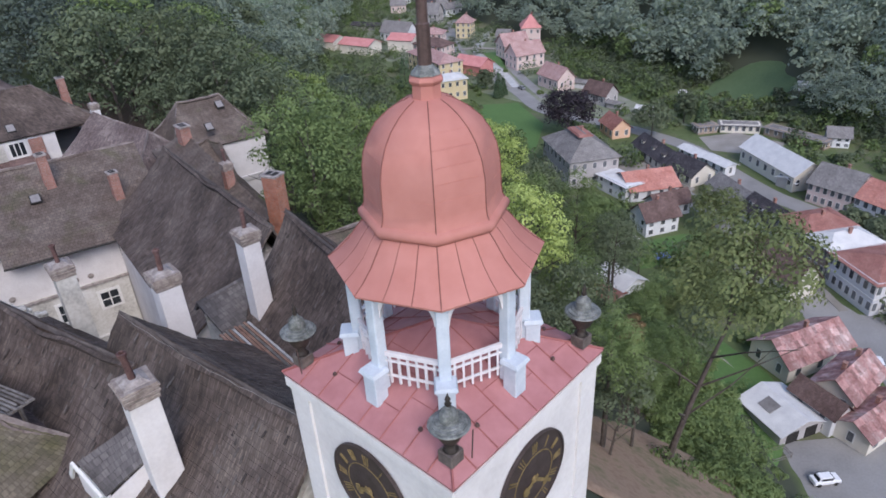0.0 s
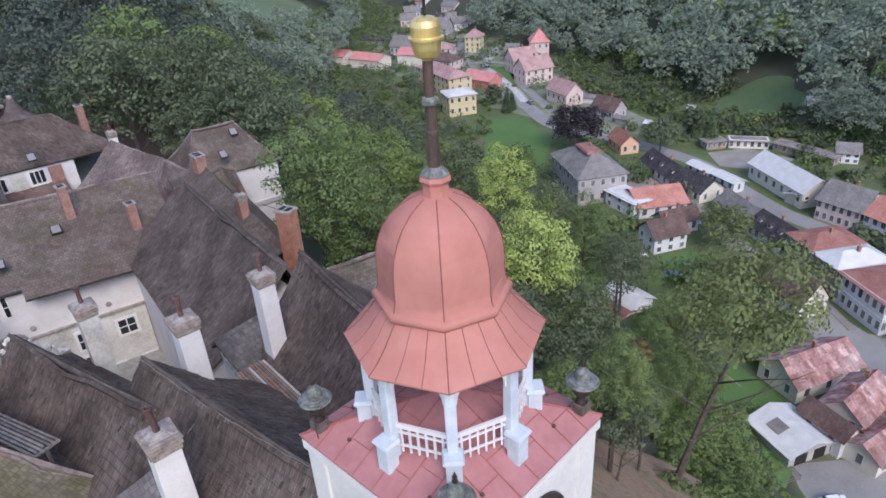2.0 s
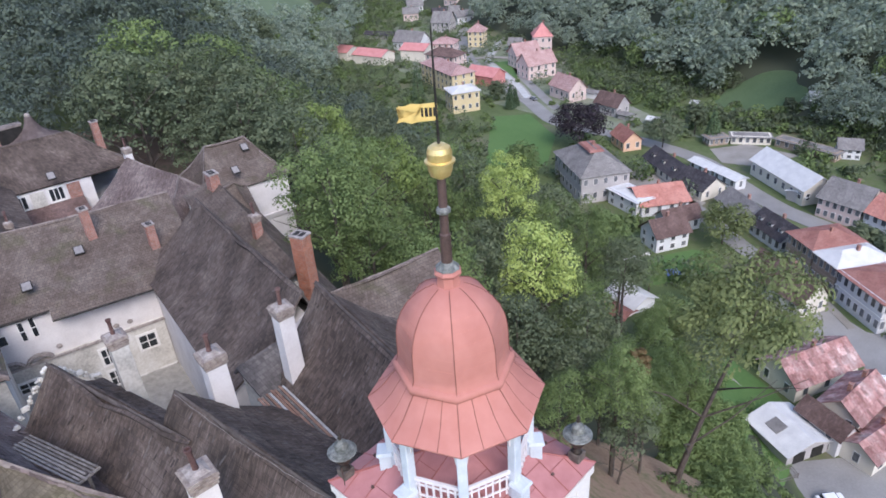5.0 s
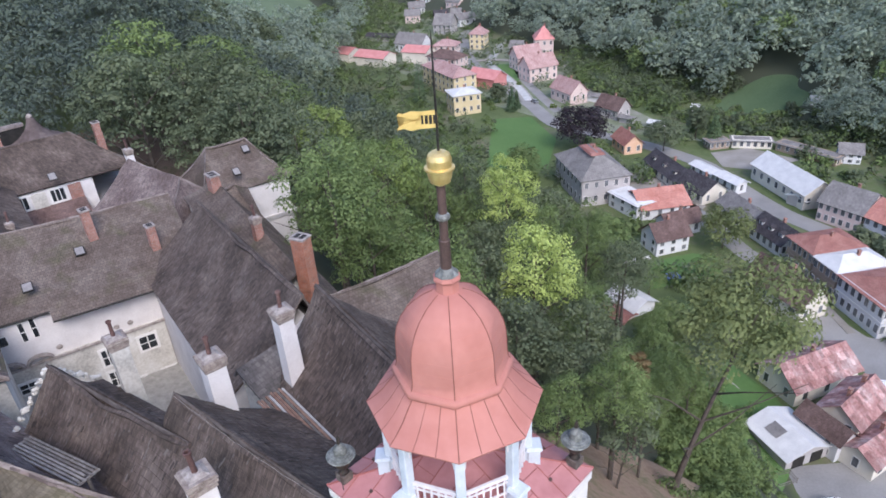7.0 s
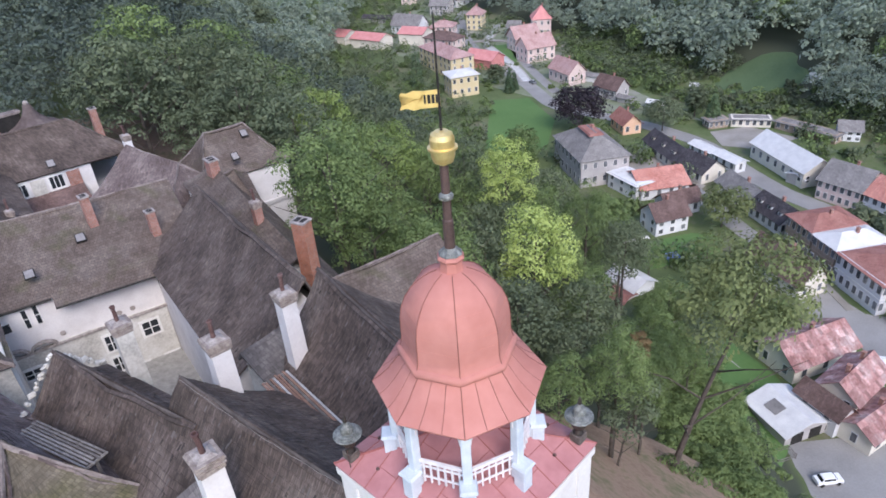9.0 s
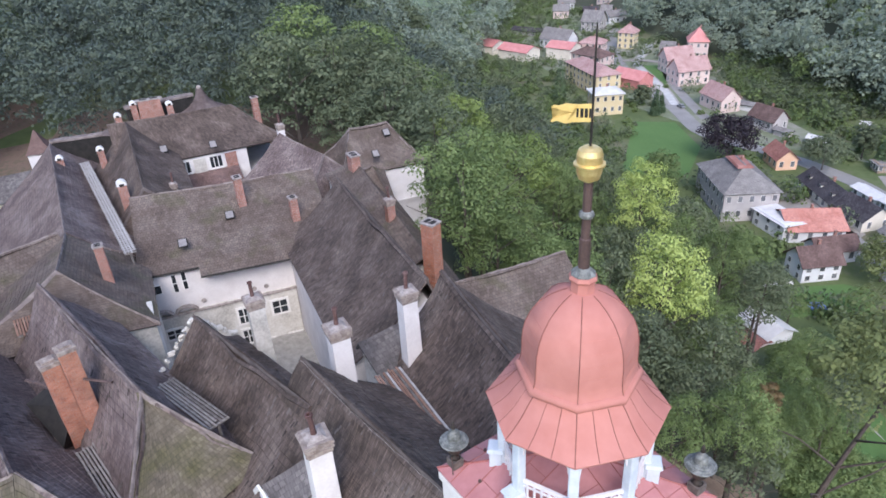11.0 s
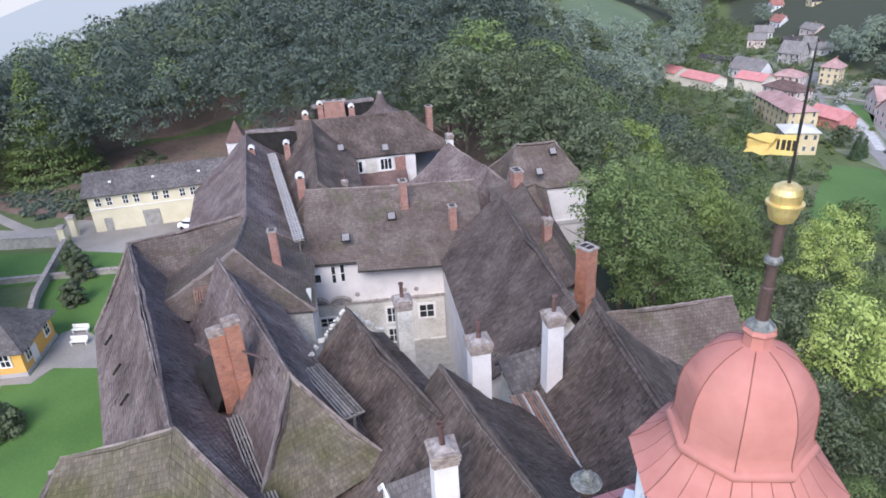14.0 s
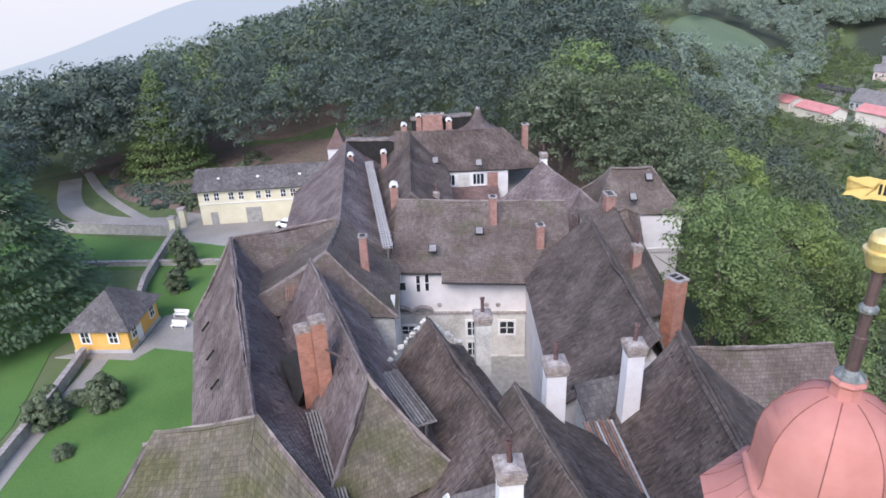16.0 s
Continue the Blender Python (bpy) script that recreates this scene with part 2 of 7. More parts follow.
DULL_GILT = material("dull_worn_gilding", [(0.16, 0.115, 0.05), (0.3, 0.22, 0.1)], 0.7, 0.2, 5, 20, 0)
DIAL = material("dark_clock_face", [(0.04, 0.029, 0.027), (0.07, 0.053, 0.05)], 0.6, 0, 3, 16, 0.1)
WOOD_OLD = material("silvered_planks", [(0.13, 0.115, 0.105), (0.27, 0.25, 0.23)], 0.9, 0, 3, 22, 0.4, 0.4)
WOOD_NEW = material("reddish_planks", [(0.20, 0.115, 0.085), (0.31, 0.195, 0.15)], 0.85, 0, 3, 22, 0.3, 0.3)
WALKWAY = material("bleached_walkway_boards", [(0.30, 0.29, 0.28), (0.46, 0.45, 0.44)], 0.9, 0, 3, 22, 0.3, 0.2)
# near-black colour for the shade inside wells, flues and gaps; shed doors share it
DARK = material("opening_shade_and_dark_doors", [(0.018, 0.017, 0.017), (0.035, 0.033, 0.03)], 0.9, 0, 2, 9, 0)
FRAME_WHITE = material("white_window_frame", [(0.66, 0.65, 0.62), (0.76, 0.75, 0.72)], 0.6, 0, 4, 20, 0)
GLASS = material("window_glass", [(0.015, 0.018, 0.02), (0.03, 0.035, 0.04)], 0.08, 0, 2, 4, 0, spec=0.8)
SKYLIGHT = material("skylight_pane", [(0.22, 0.205, 0.195), (0.29, 0.27, 0.26)], 0.25, 0, 2, 4, 0, spec=0.6)
WHITE_METAL = material("white_sheet_metal", [(0.530, 0.530, 0.528), (0.673, 0.670, 0.653)], 0.45, 0, 0.5, 5, 0.05)
BROWN_ROOF = shingle_material("dark_brown_tiles", [(0.10, 0.065, 0.06), (0.15, 0.10, 0.09), (0.19, 0.13, 0.12)], 0.3, 0.35, joint=0.6, streak=0.35, low=0.82, high=1.14)
GREY_ROOF = shingle_material("grey_fibre_tiles", [(0.17, 0.16, 0.155), (0.22, 0.21, 0.205), (0.27, 0.26, 0.25)], 0.4, 0.4, joint=0.6, streak=0.35, low=0.82, high=1.14)
RED_TILE = shingle_material("red_tiles", [(0.26, 0.115, 0.095), (0.33, 0.155, 0.13), (0.39, 0.2, 0.17)], 0.3, 0.35, joint=0.6, streak=0.35, low=0.82, high=1.14)
ORANGE_TILE = shingle_material("orange_tiles", [(0.43, 0.175, 0.14), (0.51, 0.235, 0.19), (0.56, 0.28, 0.23)], 0.3, 0.35, joint=0.6, streak=0.35, low=0.82, high=1.14)
PINK_METAL = material("bright_red_sheet_roof", [(0.52, 0.2, 0.19), (0.62, 0.28, 0.26)], 0.5, 0, 0.4, 3, 0.05)
RUST = shingle_material("rusty_flaking_sheets", [(0.27, 0.13, 0.12), (0.4, 0.235, 0.22), (0.55, 0.43, 0.41)], 0.75, 1.5, low=0.62, high=1.3, joint=0.5, streak=0.5)
ASPHALT = material("worn_pale_asphalt", [(0.21, 0.205, 0.2), (0.29, 0.285, 0.275)], 0.9, 0, 0.15, 3, 0.2)
GRAVEL = material("pale_gravel", [(0.22, 0.205, 0.18), (0.33, 0.31, 0.285)], 0.95, 0, 0.2, 5, 0.3)
WATER = material("shallow_stream", [(0.42, 0.43, 0.42), (0.62, 0.63, 0.62)], 0.25, 0, 0.4, 3, 0.2)
LAWN = material("mown_lawn", [(0.061, 0.132, 0.031), (0.098, 0.190, 0.048)], 0.9, 0, 0.12, 4, 0.4)
MEADOW = material("meadow_grass", [(0.075, 0.15, 0.045), (0.105, 0.19, 0.06)], 0.9, 0, 0.05, 1.2, 0.3)
GROUND = material("woodland_ground", [(0.075, 0.105, 0.042), (0.105, 0.14, 0.056), (0.15, 0.145, 0.095)], 0.95, 0, 0.05, 0.6, 0.4)
EARTH = material("bare_brown_slope", [(0.2, 0.135, 0.095), (0.3, 0.215, 0.155), (0.15, 0.145, 0.075)], 0.95, 0, 0.15, 1.4, 0.5)
BANK = material("leaf_strewn_forest_soil", [(0.105, 0.075, 0.06), (0.165, 0.118, 0.096), (0.1, 0.095, 0.06)], 0.95, 0, 0.2, 1.6, 0.5)
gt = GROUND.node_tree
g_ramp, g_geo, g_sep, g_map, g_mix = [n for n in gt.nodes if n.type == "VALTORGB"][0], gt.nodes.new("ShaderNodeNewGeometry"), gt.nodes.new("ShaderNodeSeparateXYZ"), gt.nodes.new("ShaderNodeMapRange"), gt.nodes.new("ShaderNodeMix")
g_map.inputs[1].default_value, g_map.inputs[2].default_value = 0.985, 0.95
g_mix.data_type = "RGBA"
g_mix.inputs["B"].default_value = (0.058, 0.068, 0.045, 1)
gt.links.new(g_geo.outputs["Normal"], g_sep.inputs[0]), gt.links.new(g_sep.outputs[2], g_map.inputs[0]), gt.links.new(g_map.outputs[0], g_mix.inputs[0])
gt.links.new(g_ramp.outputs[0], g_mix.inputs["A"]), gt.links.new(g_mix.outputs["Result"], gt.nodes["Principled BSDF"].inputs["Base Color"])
HILL_GRASS = material("dull_hillside_grass", [(0.07, 0.115, 0.055), (0.1, 0.15, 0.075)], 0.95, 0, 0.06, 1.2, 0.3)
VALLEY_FLOOR = material("pale_gardens_and_gravel", [(0.13, 0.165, 0.095), (0.19, 0.215, 0.14), (0.27, 0.265, 0.23)], 0.95, 0, 0.045, 0.35, 0.3)
# distance haze is mixed into both of these far grass colours
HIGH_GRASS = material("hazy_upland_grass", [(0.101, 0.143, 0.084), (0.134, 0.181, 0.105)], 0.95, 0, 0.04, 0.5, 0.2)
PALE_MEADOW = material("haze_paled_valley_grass", [(0.17, 0.235, 0.12), (0.24, 0.31, 0.17)], 0.95, 0, 0.03, 0.6, 0.2)
# red tiles paled towards grey-pink to carry distance haze in their colour
PALE_TILE = shingle_material("haze_paled_red_tiles", [(0.34, 0.2, 0.19), (0.42, 0.27, 0.255), (0.48, 0.33, 0.31)], 0.3, 0.35, joint=0.7, streak=0.3, low=0.85, high=1.12)
BARK = material("bark", [(0.055, 0.045, 0.038), (0.12, 0.10, 0.085)], 0.95, 0, 1.5, 9, 0.6)
LEAF_DARK = leaf_material("dark_forest_leaves", [(0.050, 0.066, 0.040), (0.077, 0.098, 0.056), (0.108, 0.134, 0.075), (0.142, 0.171, 0.096)])
LEAF_MID = leaf_material("green_leaves", [(0.058, 0.086, 0.034), (0.093, 0.132, 0.047), (0.129, 0.180, 0.066), (0.167, 0.222, 0.082)])
LEAF_BRIGHT = leaf_material("yellow_green_leaves", [(0.172, 0.231, 0.062), (0.241, 0.310, 0.087), (0.315, 0.386, 0.119), (0.372, 0.442, 0.143)])
LEAF_LIGHT = leaf_material("light_green_leaves", [(0.087, 0.129, 0.037), (0.133, 0.185, 0.055), (0.186, 0.244, 0.075), (0.232, 0.291, 0.089)])
# distance haze put into the leaves: paler bluer base, sheen, extra translucency
LEAF_FAR = leaf_material("haze_paled_forest_leaves", [(0.085, 0.110, 0.081), (0.119, 0.150, 0.108), (0.154, 0.187, 0.131), (0.190, 0.227, 0.155)], sheen=0.2, through_light=0.75)
LEAF_DEEP = leaf_material("deep_green_forest_leaves", [(0.034, 0.047, 0.036), (0.051, 0.069, 0.050), (0.071, 0.094, 0.065), (0.094, 0.120, 0.082)], sheen=0.12)
LEAF_OLIVE = leaf_material("olive_leaves", [(0.063, 0.081, 0.033), (0.095, 0.117, 0.046), (0.132, 0.159, 0.062), (0.169, 0.200, 0.077)])
LEAF_PURPLE = leaf_material("copper_beech_leaves", [(0.018, 0.014, 0.018), (0.03, 0.024, 0.03), (0.045, 0.034, 0.042)])
LEAF_ORANGE = leaf_material("autumn_orange_leaves", [(0.058, 0.047, 0.024), (0.115, 0.085, 0.043), (0.184, 0.128, 0.061)])
LEAF_FIR = leaf_material("conifer_needles", [(0.049, 0.081, 0.045), (0.077, 0.118, 0.060), (0.109, 0.161, 0.075)], sheen=0.0)


# ---- mesh helpers ----
def part(name, bm, mat, parent=None, label="", smooth=False):
    me = bpy.data.meshes.new(name)
    bm.to_mesh(me)
    bm.free()
    me.materials.append(mat)
    if smooth:
        me.polygons.foreach_set("use_smooth", [True] * len(me.polygons))
        if smooth != True:
            me.set_sharp_from_angle(angle=radians(smooth))
    ob = new(name, me)
    if parent is not None:
        ob.parent = parent
    if label:
        ob["label"] = label
    return ob


def shared(name, me, parent, m=None):
    """One more object on a mesh that others use too."""
    ob = new(name, me)
    ob.parent = parent
    if m is not None:
        ob.matrix_basis = m
    return ob


def thing(name, label, category, m=None, group="", kind=""):
    ob = new(name)
    ob.empty_display_size = 0.3
    if m is not None:
        ob.matrix_basis = m
    return tagged(ob, label, category, group, kind)


def box(bm, size, at=(0, 0, 0), rot=None, taper=1.0, bevel=0.0):
    """A box centred at `at`; taper scales its top."""
    x, y, z = (v / 2 for v in size)
    vs = []
    for dz in (-1, 1):
        k = taper if dz > 0 else 1.0
        for dx, dy in ((-1, -1), (1, -1), (1, 1), (-1, 1)):
            v = Vector((dx * x * k, dy * y * k, dz * z))
            if rot is not None:
                v = rot @ v
            vs.append(bm.verts.new(v + Vector(at)))
    a, b = vs[:4], vs[4:]
    fs = [bm.faces.new(a[::-1]), bm.faces.new(b)] + [bm.faces.new((a[i], a[(i + 1) % 4], b[(i + 1) % 4], b[i])) for i in range(4)]
    if bevel:
        es = list({e for f in fs for e in f.edges})
        bmesh.ops.bevel(bm, geom=es, offset=bevel, segments=1, affect="EDGES")
    return bm


def lathe(bm, profile, sides=24, turn=0.0, at=(0, 0, 0), close=True):
    """Turn a profile of (radius, height) round z."""
    rings = []
    for r, z in profile:
        rings.append([bm.verts.new((at[0] + r * math.cos(turn + 2 * math.pi * i / sides), at[1] + r * math.sin(turn + 2 * math.pi * i / sides), at[2] + z)) for i in range(sides)])
    for a, b in zip(rings, rings[1:]):
        for i in range(sides):
            j = (i + 1) % sides
            bm.faces.new((a[i], a[j], b[j], b[i]))
    if close:
        bm.faces.new(rings[0][::-1])
        bm.faces.new(rings[-1])
    return bm


def bar(bm, a, b, r, sides=6, r2=None):
    """A round bar from a to b."""
    a, b = Vector(a), Vector(b)
    q = (b - a).to_track_quat("Z", "Y").to_matrix()
    rings = []
    for p, k in ((a, r), (b, r if r2 is None else r2)):
        rings.append([bm.verts.new(p + q @ Vector((k * math.cos(2 * math.pi * i / sides), k * math.sin(2 * math.pi * i / sides), 0))) for i in range(sides)])
    for i in range(sides):
        j = (i + 1) % sides
        bm.faces.new((rings[0][i], rings[0][j], rings[1][j], rings[1][i]))
    bm.faces.new(rings[0][::-1]), bm.faces.new(rings[1])
    return bm


def plank(bm, a, b, w, h):
    """A straight board from a to b, w wide and h thick."""
    a, b = Vector(a), Vector(b)
    d = b - a
    q = d.to_track_quat("Y", "Z").to_matrix()
    return box(bm, (w, d.length, h), (a + b) / 2, q)


def uv_box(bm):
    """Metre-true box UVs."""
    lay = bm.loops.layers.uv.verify()
    for f in bm.faces:
        n = f.normal if f.normal.length else f.calc_center_median()
        f.normal_update()
        n = f.normal
        for l in f.loops:
            c = l.vert.co
            if abs(n.z) > 0.7:
                l[lay].uv = (c.x, c.y)
            else:
                t = Vector((-n.y, n.x, 0)).normalized()
                l[lay].uv = (c.dot(t), c.z)
    return bm


def rough_patch(bm, p00, p10, p11, p01, nu, nv, sag=0.0, jitter=0.0, step=0.0, lay=None, seed=0.0, thick=0.0):
    """A roof plane from eave (p00, p10) up to ridge (p01, p11): hollow by sag, uneven by jitter, in courses that step by `step`."""
    p00, p10, p11, p01 = (Vector(p) for p in (p00, p10, p11, p01))
    n = (p10 - p00).cross(p01 - p00)
    if n.length < 1e-6:
        n = (p10 - p00).cross(p11 - p00)
    n.normalize()
    lay = lay or bm.loops.layers.uv.verify()
    wide, high = max((p10 - p00).length, (p11 - p01).length), ((p01 - p00).length + (p11 - p10).length) / 2
    rows = []
    for j in range(nv + 1):
        for low in ((0, 1) if step and 0 < j < nv else (0,)):
            v = j / nv
            row = []
            for i in range(nu + 1):
                u = i / nu
                p = (p00.lerp(p10, u)).lerp(p01.lerp(p11, u), v)
                k = -sag * 4 * v * (1 - v) - sag * 0.6 * math.sin(math.pi * u) * v
                if 0 < v:
                    k += jitter * noise.noise(p * 0.35 + Vector((seed, 0, 0))) + 0.35 * jitter * noise.noise(p * 1.3)
                q = p + n * k
                if low == 0 and step and 0 < j:
                    q = q + n * step
                row.append((bm.verts.new(q), (u * wide, v * high)))
            rows.append(row)
    for a, b in zip(rows, rows[1:]):
        for i in range(nu):
            vs = (a[i], a[i + 1], b[i + 1], b[i])
            f = bm.faces.new([x[0] for x in vs])
            f.smooth = False
            for l, x in zip(f.loops, vs):
                l[lay].uv = x[1]
    return rows


def ridge_cap(a, b, parent, w=0.34, mat=None, sagging=0.12, name="ridge_cap"):
    """Bleached boards along a ridge or hip, sagging a little."""
    a, b = Vector(a), Vector(b)
    bm = bmesh.new()
    d = (b - a)
    side = Vector((-d.y, d.x, 0)).normalized()
    n = max(4, int(d.length / 0.5))
    last = None
    for i in range(n + 1):
        u = i / n
        p = a.lerp(b, u) + Vector((0, 0, 0.03 - sagging * math.sin(math.pi * u) + 0.07 * noise.noise((a + d * u) * 0.9)))
        k = w * (0.8 + 0.55 * noise.noise(p * 1.7))
        row = [bm.verts.new(p + side * s * k + Vector((0, 0, z))) for s, z in ((-1, -0.26), (-0.5, -0.02), (0, 0.07), (0.5, -0.02), (1, -0.26), (0, -0.2))]
        if last:
            for j in range(6):
                bm.faces.new((last[j], last[(j + 1) % 6], row[(j + 1) % 6], row[j]))
        else:
            bm.faces.new(row[::-1])
        last = row
    bm.faces.new(last)
    return part(name, bm, mat or RIDGE, parent)


# ---- ground ----
def smooth(a, b, v):
    k = np.clip((v - a) / (b - a), 0, 1)
    return k * k * (3 - 2 * k)


VALLEY, TERRACE = -36.0, 8.0


def height(x, y):
    """The castle's terrace, the steep wooded slope down to the town, the hills round the valley."""
    x, y = np.asarray(x, float), np.asarray(y, float)
    s = 0.8 * (x - 8) + 0.6 * (y - 10)
    terrace = TERRACE + 13 * smooth(50, 130, y) * smooth(20, 110, -x) * (1 - smooth(230, 330, -x)) - 0.16 * np.maximum(0, -x - 125) * smooth(0, 40, -x - 125)
    k = np.clip((s + 2) / 85, 0, 1)
    z = terrace + (VALLEY - terrace) * (1 - (1 - k) ** 2)
    right = (x - 66) * 0.83 + (y - 255) * 0.55
    z = z + 0.42 * np.maximum(0, right) * smooth(0, 25, right) * (1 - 0.35 * smooth(150, 500, right))
    left = -(x + 75) * 0.96 - (y - 190) * 0.12
    z = z + np.clip(0.4 * left, 0, 60) * smooth(0, 30, left) * smooth(150, 240, y) * smooth(0, 90, s)
    z = z + 0.22 * np.maximum(0, y - 610) * smooth(0, 60, y - 610) * (1 - 0.5 * smooth(300, 900, y - 610))
    z = z - (z - VALLEY) * smooth(32, 41, x) * (1 - smooth(0, 12, right)) * smooth(20, 40, y)
    z = z - 110 * smooth(260, 520, -x) * (1 - smooth(260, 460, y))
    return z


def graded(lo, a, b, hi, step):
    mid = list(np.arange(a, b, step))
    out, v, d = [], b, step
    while v < hi:
        out.append(v)
        v, d = v + d, d * 1.22
    low, v, d = [], a - step, step
    while v > lo:
        low.append(v)
        v, d = v - d, d * 1.22
    return np.array(low[::-1] + mid + out + [hi])


def build_ground():
    xs, ys = graded(-3000, -170, 190, 3000, 5.0), graded(-3000, -90, 480, 3000, 5.0)
    gx, gy = np.meshgrid(xs, ys)
    gz = height(gx, gy)
    bump = np.array([[noise.noise((float(a) * 0.06, float(b) * 0.06, 0)) for a in xs] for b in ys])
    sl = 0.8 * (gx - 8) + 0.6 * (gy - 10)
    gz = gz + 1.0 * (1 - smooth(28, 38, gx)) * bump * smooth(12, 28, sl) * (1 - smooth(60, 76, sl)) - 0.05
    nx, ny = len(xs), len(ys)
    vs = np.stack([gx, gy, gz], -1).reshape(-1, 3)
    i = np.arange((ny - 1) * (nx - 1))
    r, c = i // (nx - 1), i % (nx - 1)
    a = r * nx + c
    fs = np.stack([a, a + 1, a + 1 + nx, a + nx], -1)
    me = bpy.data.meshes.new("ground")
    me.from_pydata(vs.tolist(), [], fs.tolist())
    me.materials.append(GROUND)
    me.polygons.foreach_set("use_smooth", [True] * len(me.polygons))
    return tagged(new("ground", me), "grassy and wooded ground of castle hill and valley", "ground", kind="structure")


build_ground()


def sheet(name, corners, z, mat, label, category, nz=0.0):
    """A flat patch of ground, 4 cm thick, of the given outline."""
    bm = bmesh.new()
    top = [bm.verts.new((x, y, z + 0.04)) for x, y in corners]
    low = [bm.verts.new((x, y, z - 0.3)) for x, y in corners]
    f = bm.faces.new(top)
    f.normal_update()
    if f.normal.z < 0:
        f.normal_flip()
    for i in range(len(top)):
        j = (i + 1) % len(top)
        bm.faces.new((top[i], top[j], low[j], low[i]))
    bmesh.ops.triangulate(bm, faces=[f])
    return tagged(part(name, bm, mat), label, category, kind="structure")


def strip(name, pts, w, z, mat, label, category, drape=False):
    """A road or stream along a line of points."""
    bm = bmesh.new()
    rows = []
    for i, p in enumerate(pts):
        a, b = Vector(pts[max(0, i - 1)]), Vector(pts[min(len(pts) - 1, i + 1)])
        d = (b - a).normalized()
        s = Vector((-d.y, d.x)) * w / 2
        zz = float(height(p[0], p[1])) + 0.15 if drape else z
        rows.append([bm.verts.new((*(Vector(p) + s * k), zz + dz)) for k, dz in ((-1, -0.2), (-1, 0.05), (1, 0.05), (1, -0.2))])
    for a, b in zip(rows, rows[1:]):
        for j in range(3):
            bm.faces.new((a[j], a[j + 1], b[j + 1], b[j]))
    bmesh.ops.recalc_face_normals(bm, faces=bm.faces)
    return tagged(part(name, bm, mat), label, category, kind="structure")


def bend(pts, n=6):
    """A smooth line through points."""
    out = []
    for i in range(len(pts) - 1):
        p0, p1, p2, p3 = (Vector(pts[k]) for k in (max(0, i - 1), i, i + 1, min(len(pts) - 1, i + 2)))
        for k in range(n):
            t = k / n
            out.append(tuple(0.5 * (2 * p1 + (p2 - p0) * t + (2 * p0 - 5 * p1 + 4 * p2 - p3) * t * t + (3 * p1 - p0 - 3 * p2 + p3) * t ** 3)))
    return out + [tuple(pts[-1])]


sheet("lawn", [(-93, 22), (-82, 27), (-70, 20), (-44, 4), (-20, -8), (-20, -60), (-70, -60), (-56, -14), (-66, 2), (-80, 12)], TERRACE, LAWN, "mown green castle lawn with low shrubs", "lawn")
sheet("lawn", [(-150, 12), (-112, 9), (-92, 9), (-76, 24), (-93, 21), (-108, 12)], TERRACE - 0.01, LAWN, "strip of green lawn below a stone wall", "lawn")
sheet("lawn", [(-73, -1), (-76, 6), (-95, 8), (-118, 6), (-118, -80), (-50, -80), (-52, -18), (-62, -8)], TERRACE - 0.03, LAWN, "shaded green lawn under a broad conifer", "lawn")
sheet("courtyard", [(-112, 32), (-92, 24), (-70, 20), (-50, 30), (-70, 60), (-100, 50)], TERRACE - 0.02, GRAVEL, "pale gravel castle forecourt", "courtyard")
strip("path", bend([(-136, 23), (-124, 18.6), (-116.4, 17.3), (-109, 18.5), (-103, 22), (-97, 28)]), 4, TERRACE + 0.01, GRAVEL, "gravel drive to the castle gate", "path")
strip("path", bend([(-138, 27), (-125.2, 24.4), (-115, 23.4), (-107, 23.2), (-101.5, 23.4)]), 1.7, TERRACE + 0.005, GRAVEL, "narrow gravel track up to the forest", "path")
strip("path", bend([(28, 96), (33, 89), (38, 83), (40, 78)]), 2.2, VALLEY + 0.02, GRAVEL, "pale garden path below the slope", "path", True)
strip("path", bend([(-52, -14), (-58, -8), (-65, 0), (-68, 3)]), 1.8, TERRACE + 0.02, GRAVEL, "pale garden path along the wall", "path")
sheet("path", [(-71.3, -1.2), (-64.0, 4.4), (-64.6, 7.0), (-58, 11.0), (-58, 14), (-66.5, 12.6), (-69.5, 12.8), (-70.5, 10.9), (-65.3, 5.0), (-70.5, 0.4)], TERRACE + 0.05, GRAVEL, "pale paving round the garden house", "path")
sheet("courtyard", [(-46, 20), (-30, 4), (-8, 6), (-10, 24), (-28, 42), (-40, 34)], TERRACE, STONE, "grey paved inner courtyard of the castle", "courtyard")
sheet("valley_floor", [(-20, 262), (18, 228), (60, 212), (40, 250), (34, 280), (24, 330), (28, 390), (40, 470), (46, 600), (-60, 600), (-80, 480), (-92, 420), (-92, 372), (-70, 320)], VALLEY - 0.06, VALLEY_FLOOR, "pale gardens and gravel plots between the valley houses", "ground")
sheet("meadow", [(-14, 188), (6, 188), (9.5, 216), (0, 242), (-15, 240)], VALLEY, MEADOW, "bright green meadow in the valley", "meadow")
sheet("meadow", [(28, 116), (46, 122), (46, 132), (41, 133), (32, 129.5), (26, 122)], VALLEY, MEADOW, "green garden beside a white house", "meadow")
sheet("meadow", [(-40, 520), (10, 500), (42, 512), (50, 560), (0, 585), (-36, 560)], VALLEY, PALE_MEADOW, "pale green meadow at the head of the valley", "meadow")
sheet("meadow", [(-8, 285), (-4, 310), (-10, 330), (-19, 328), (-14, 305)], VALLEY - 0.02, MEADOW, "grass bank between stream and lane", "meadow")
sheet("yard", [(60, 201), (73, 205), (86, 194), (70, 186), (61, 189)], VALLEY, GRAVEL, "pale gravel yard beside the garages", "yard")
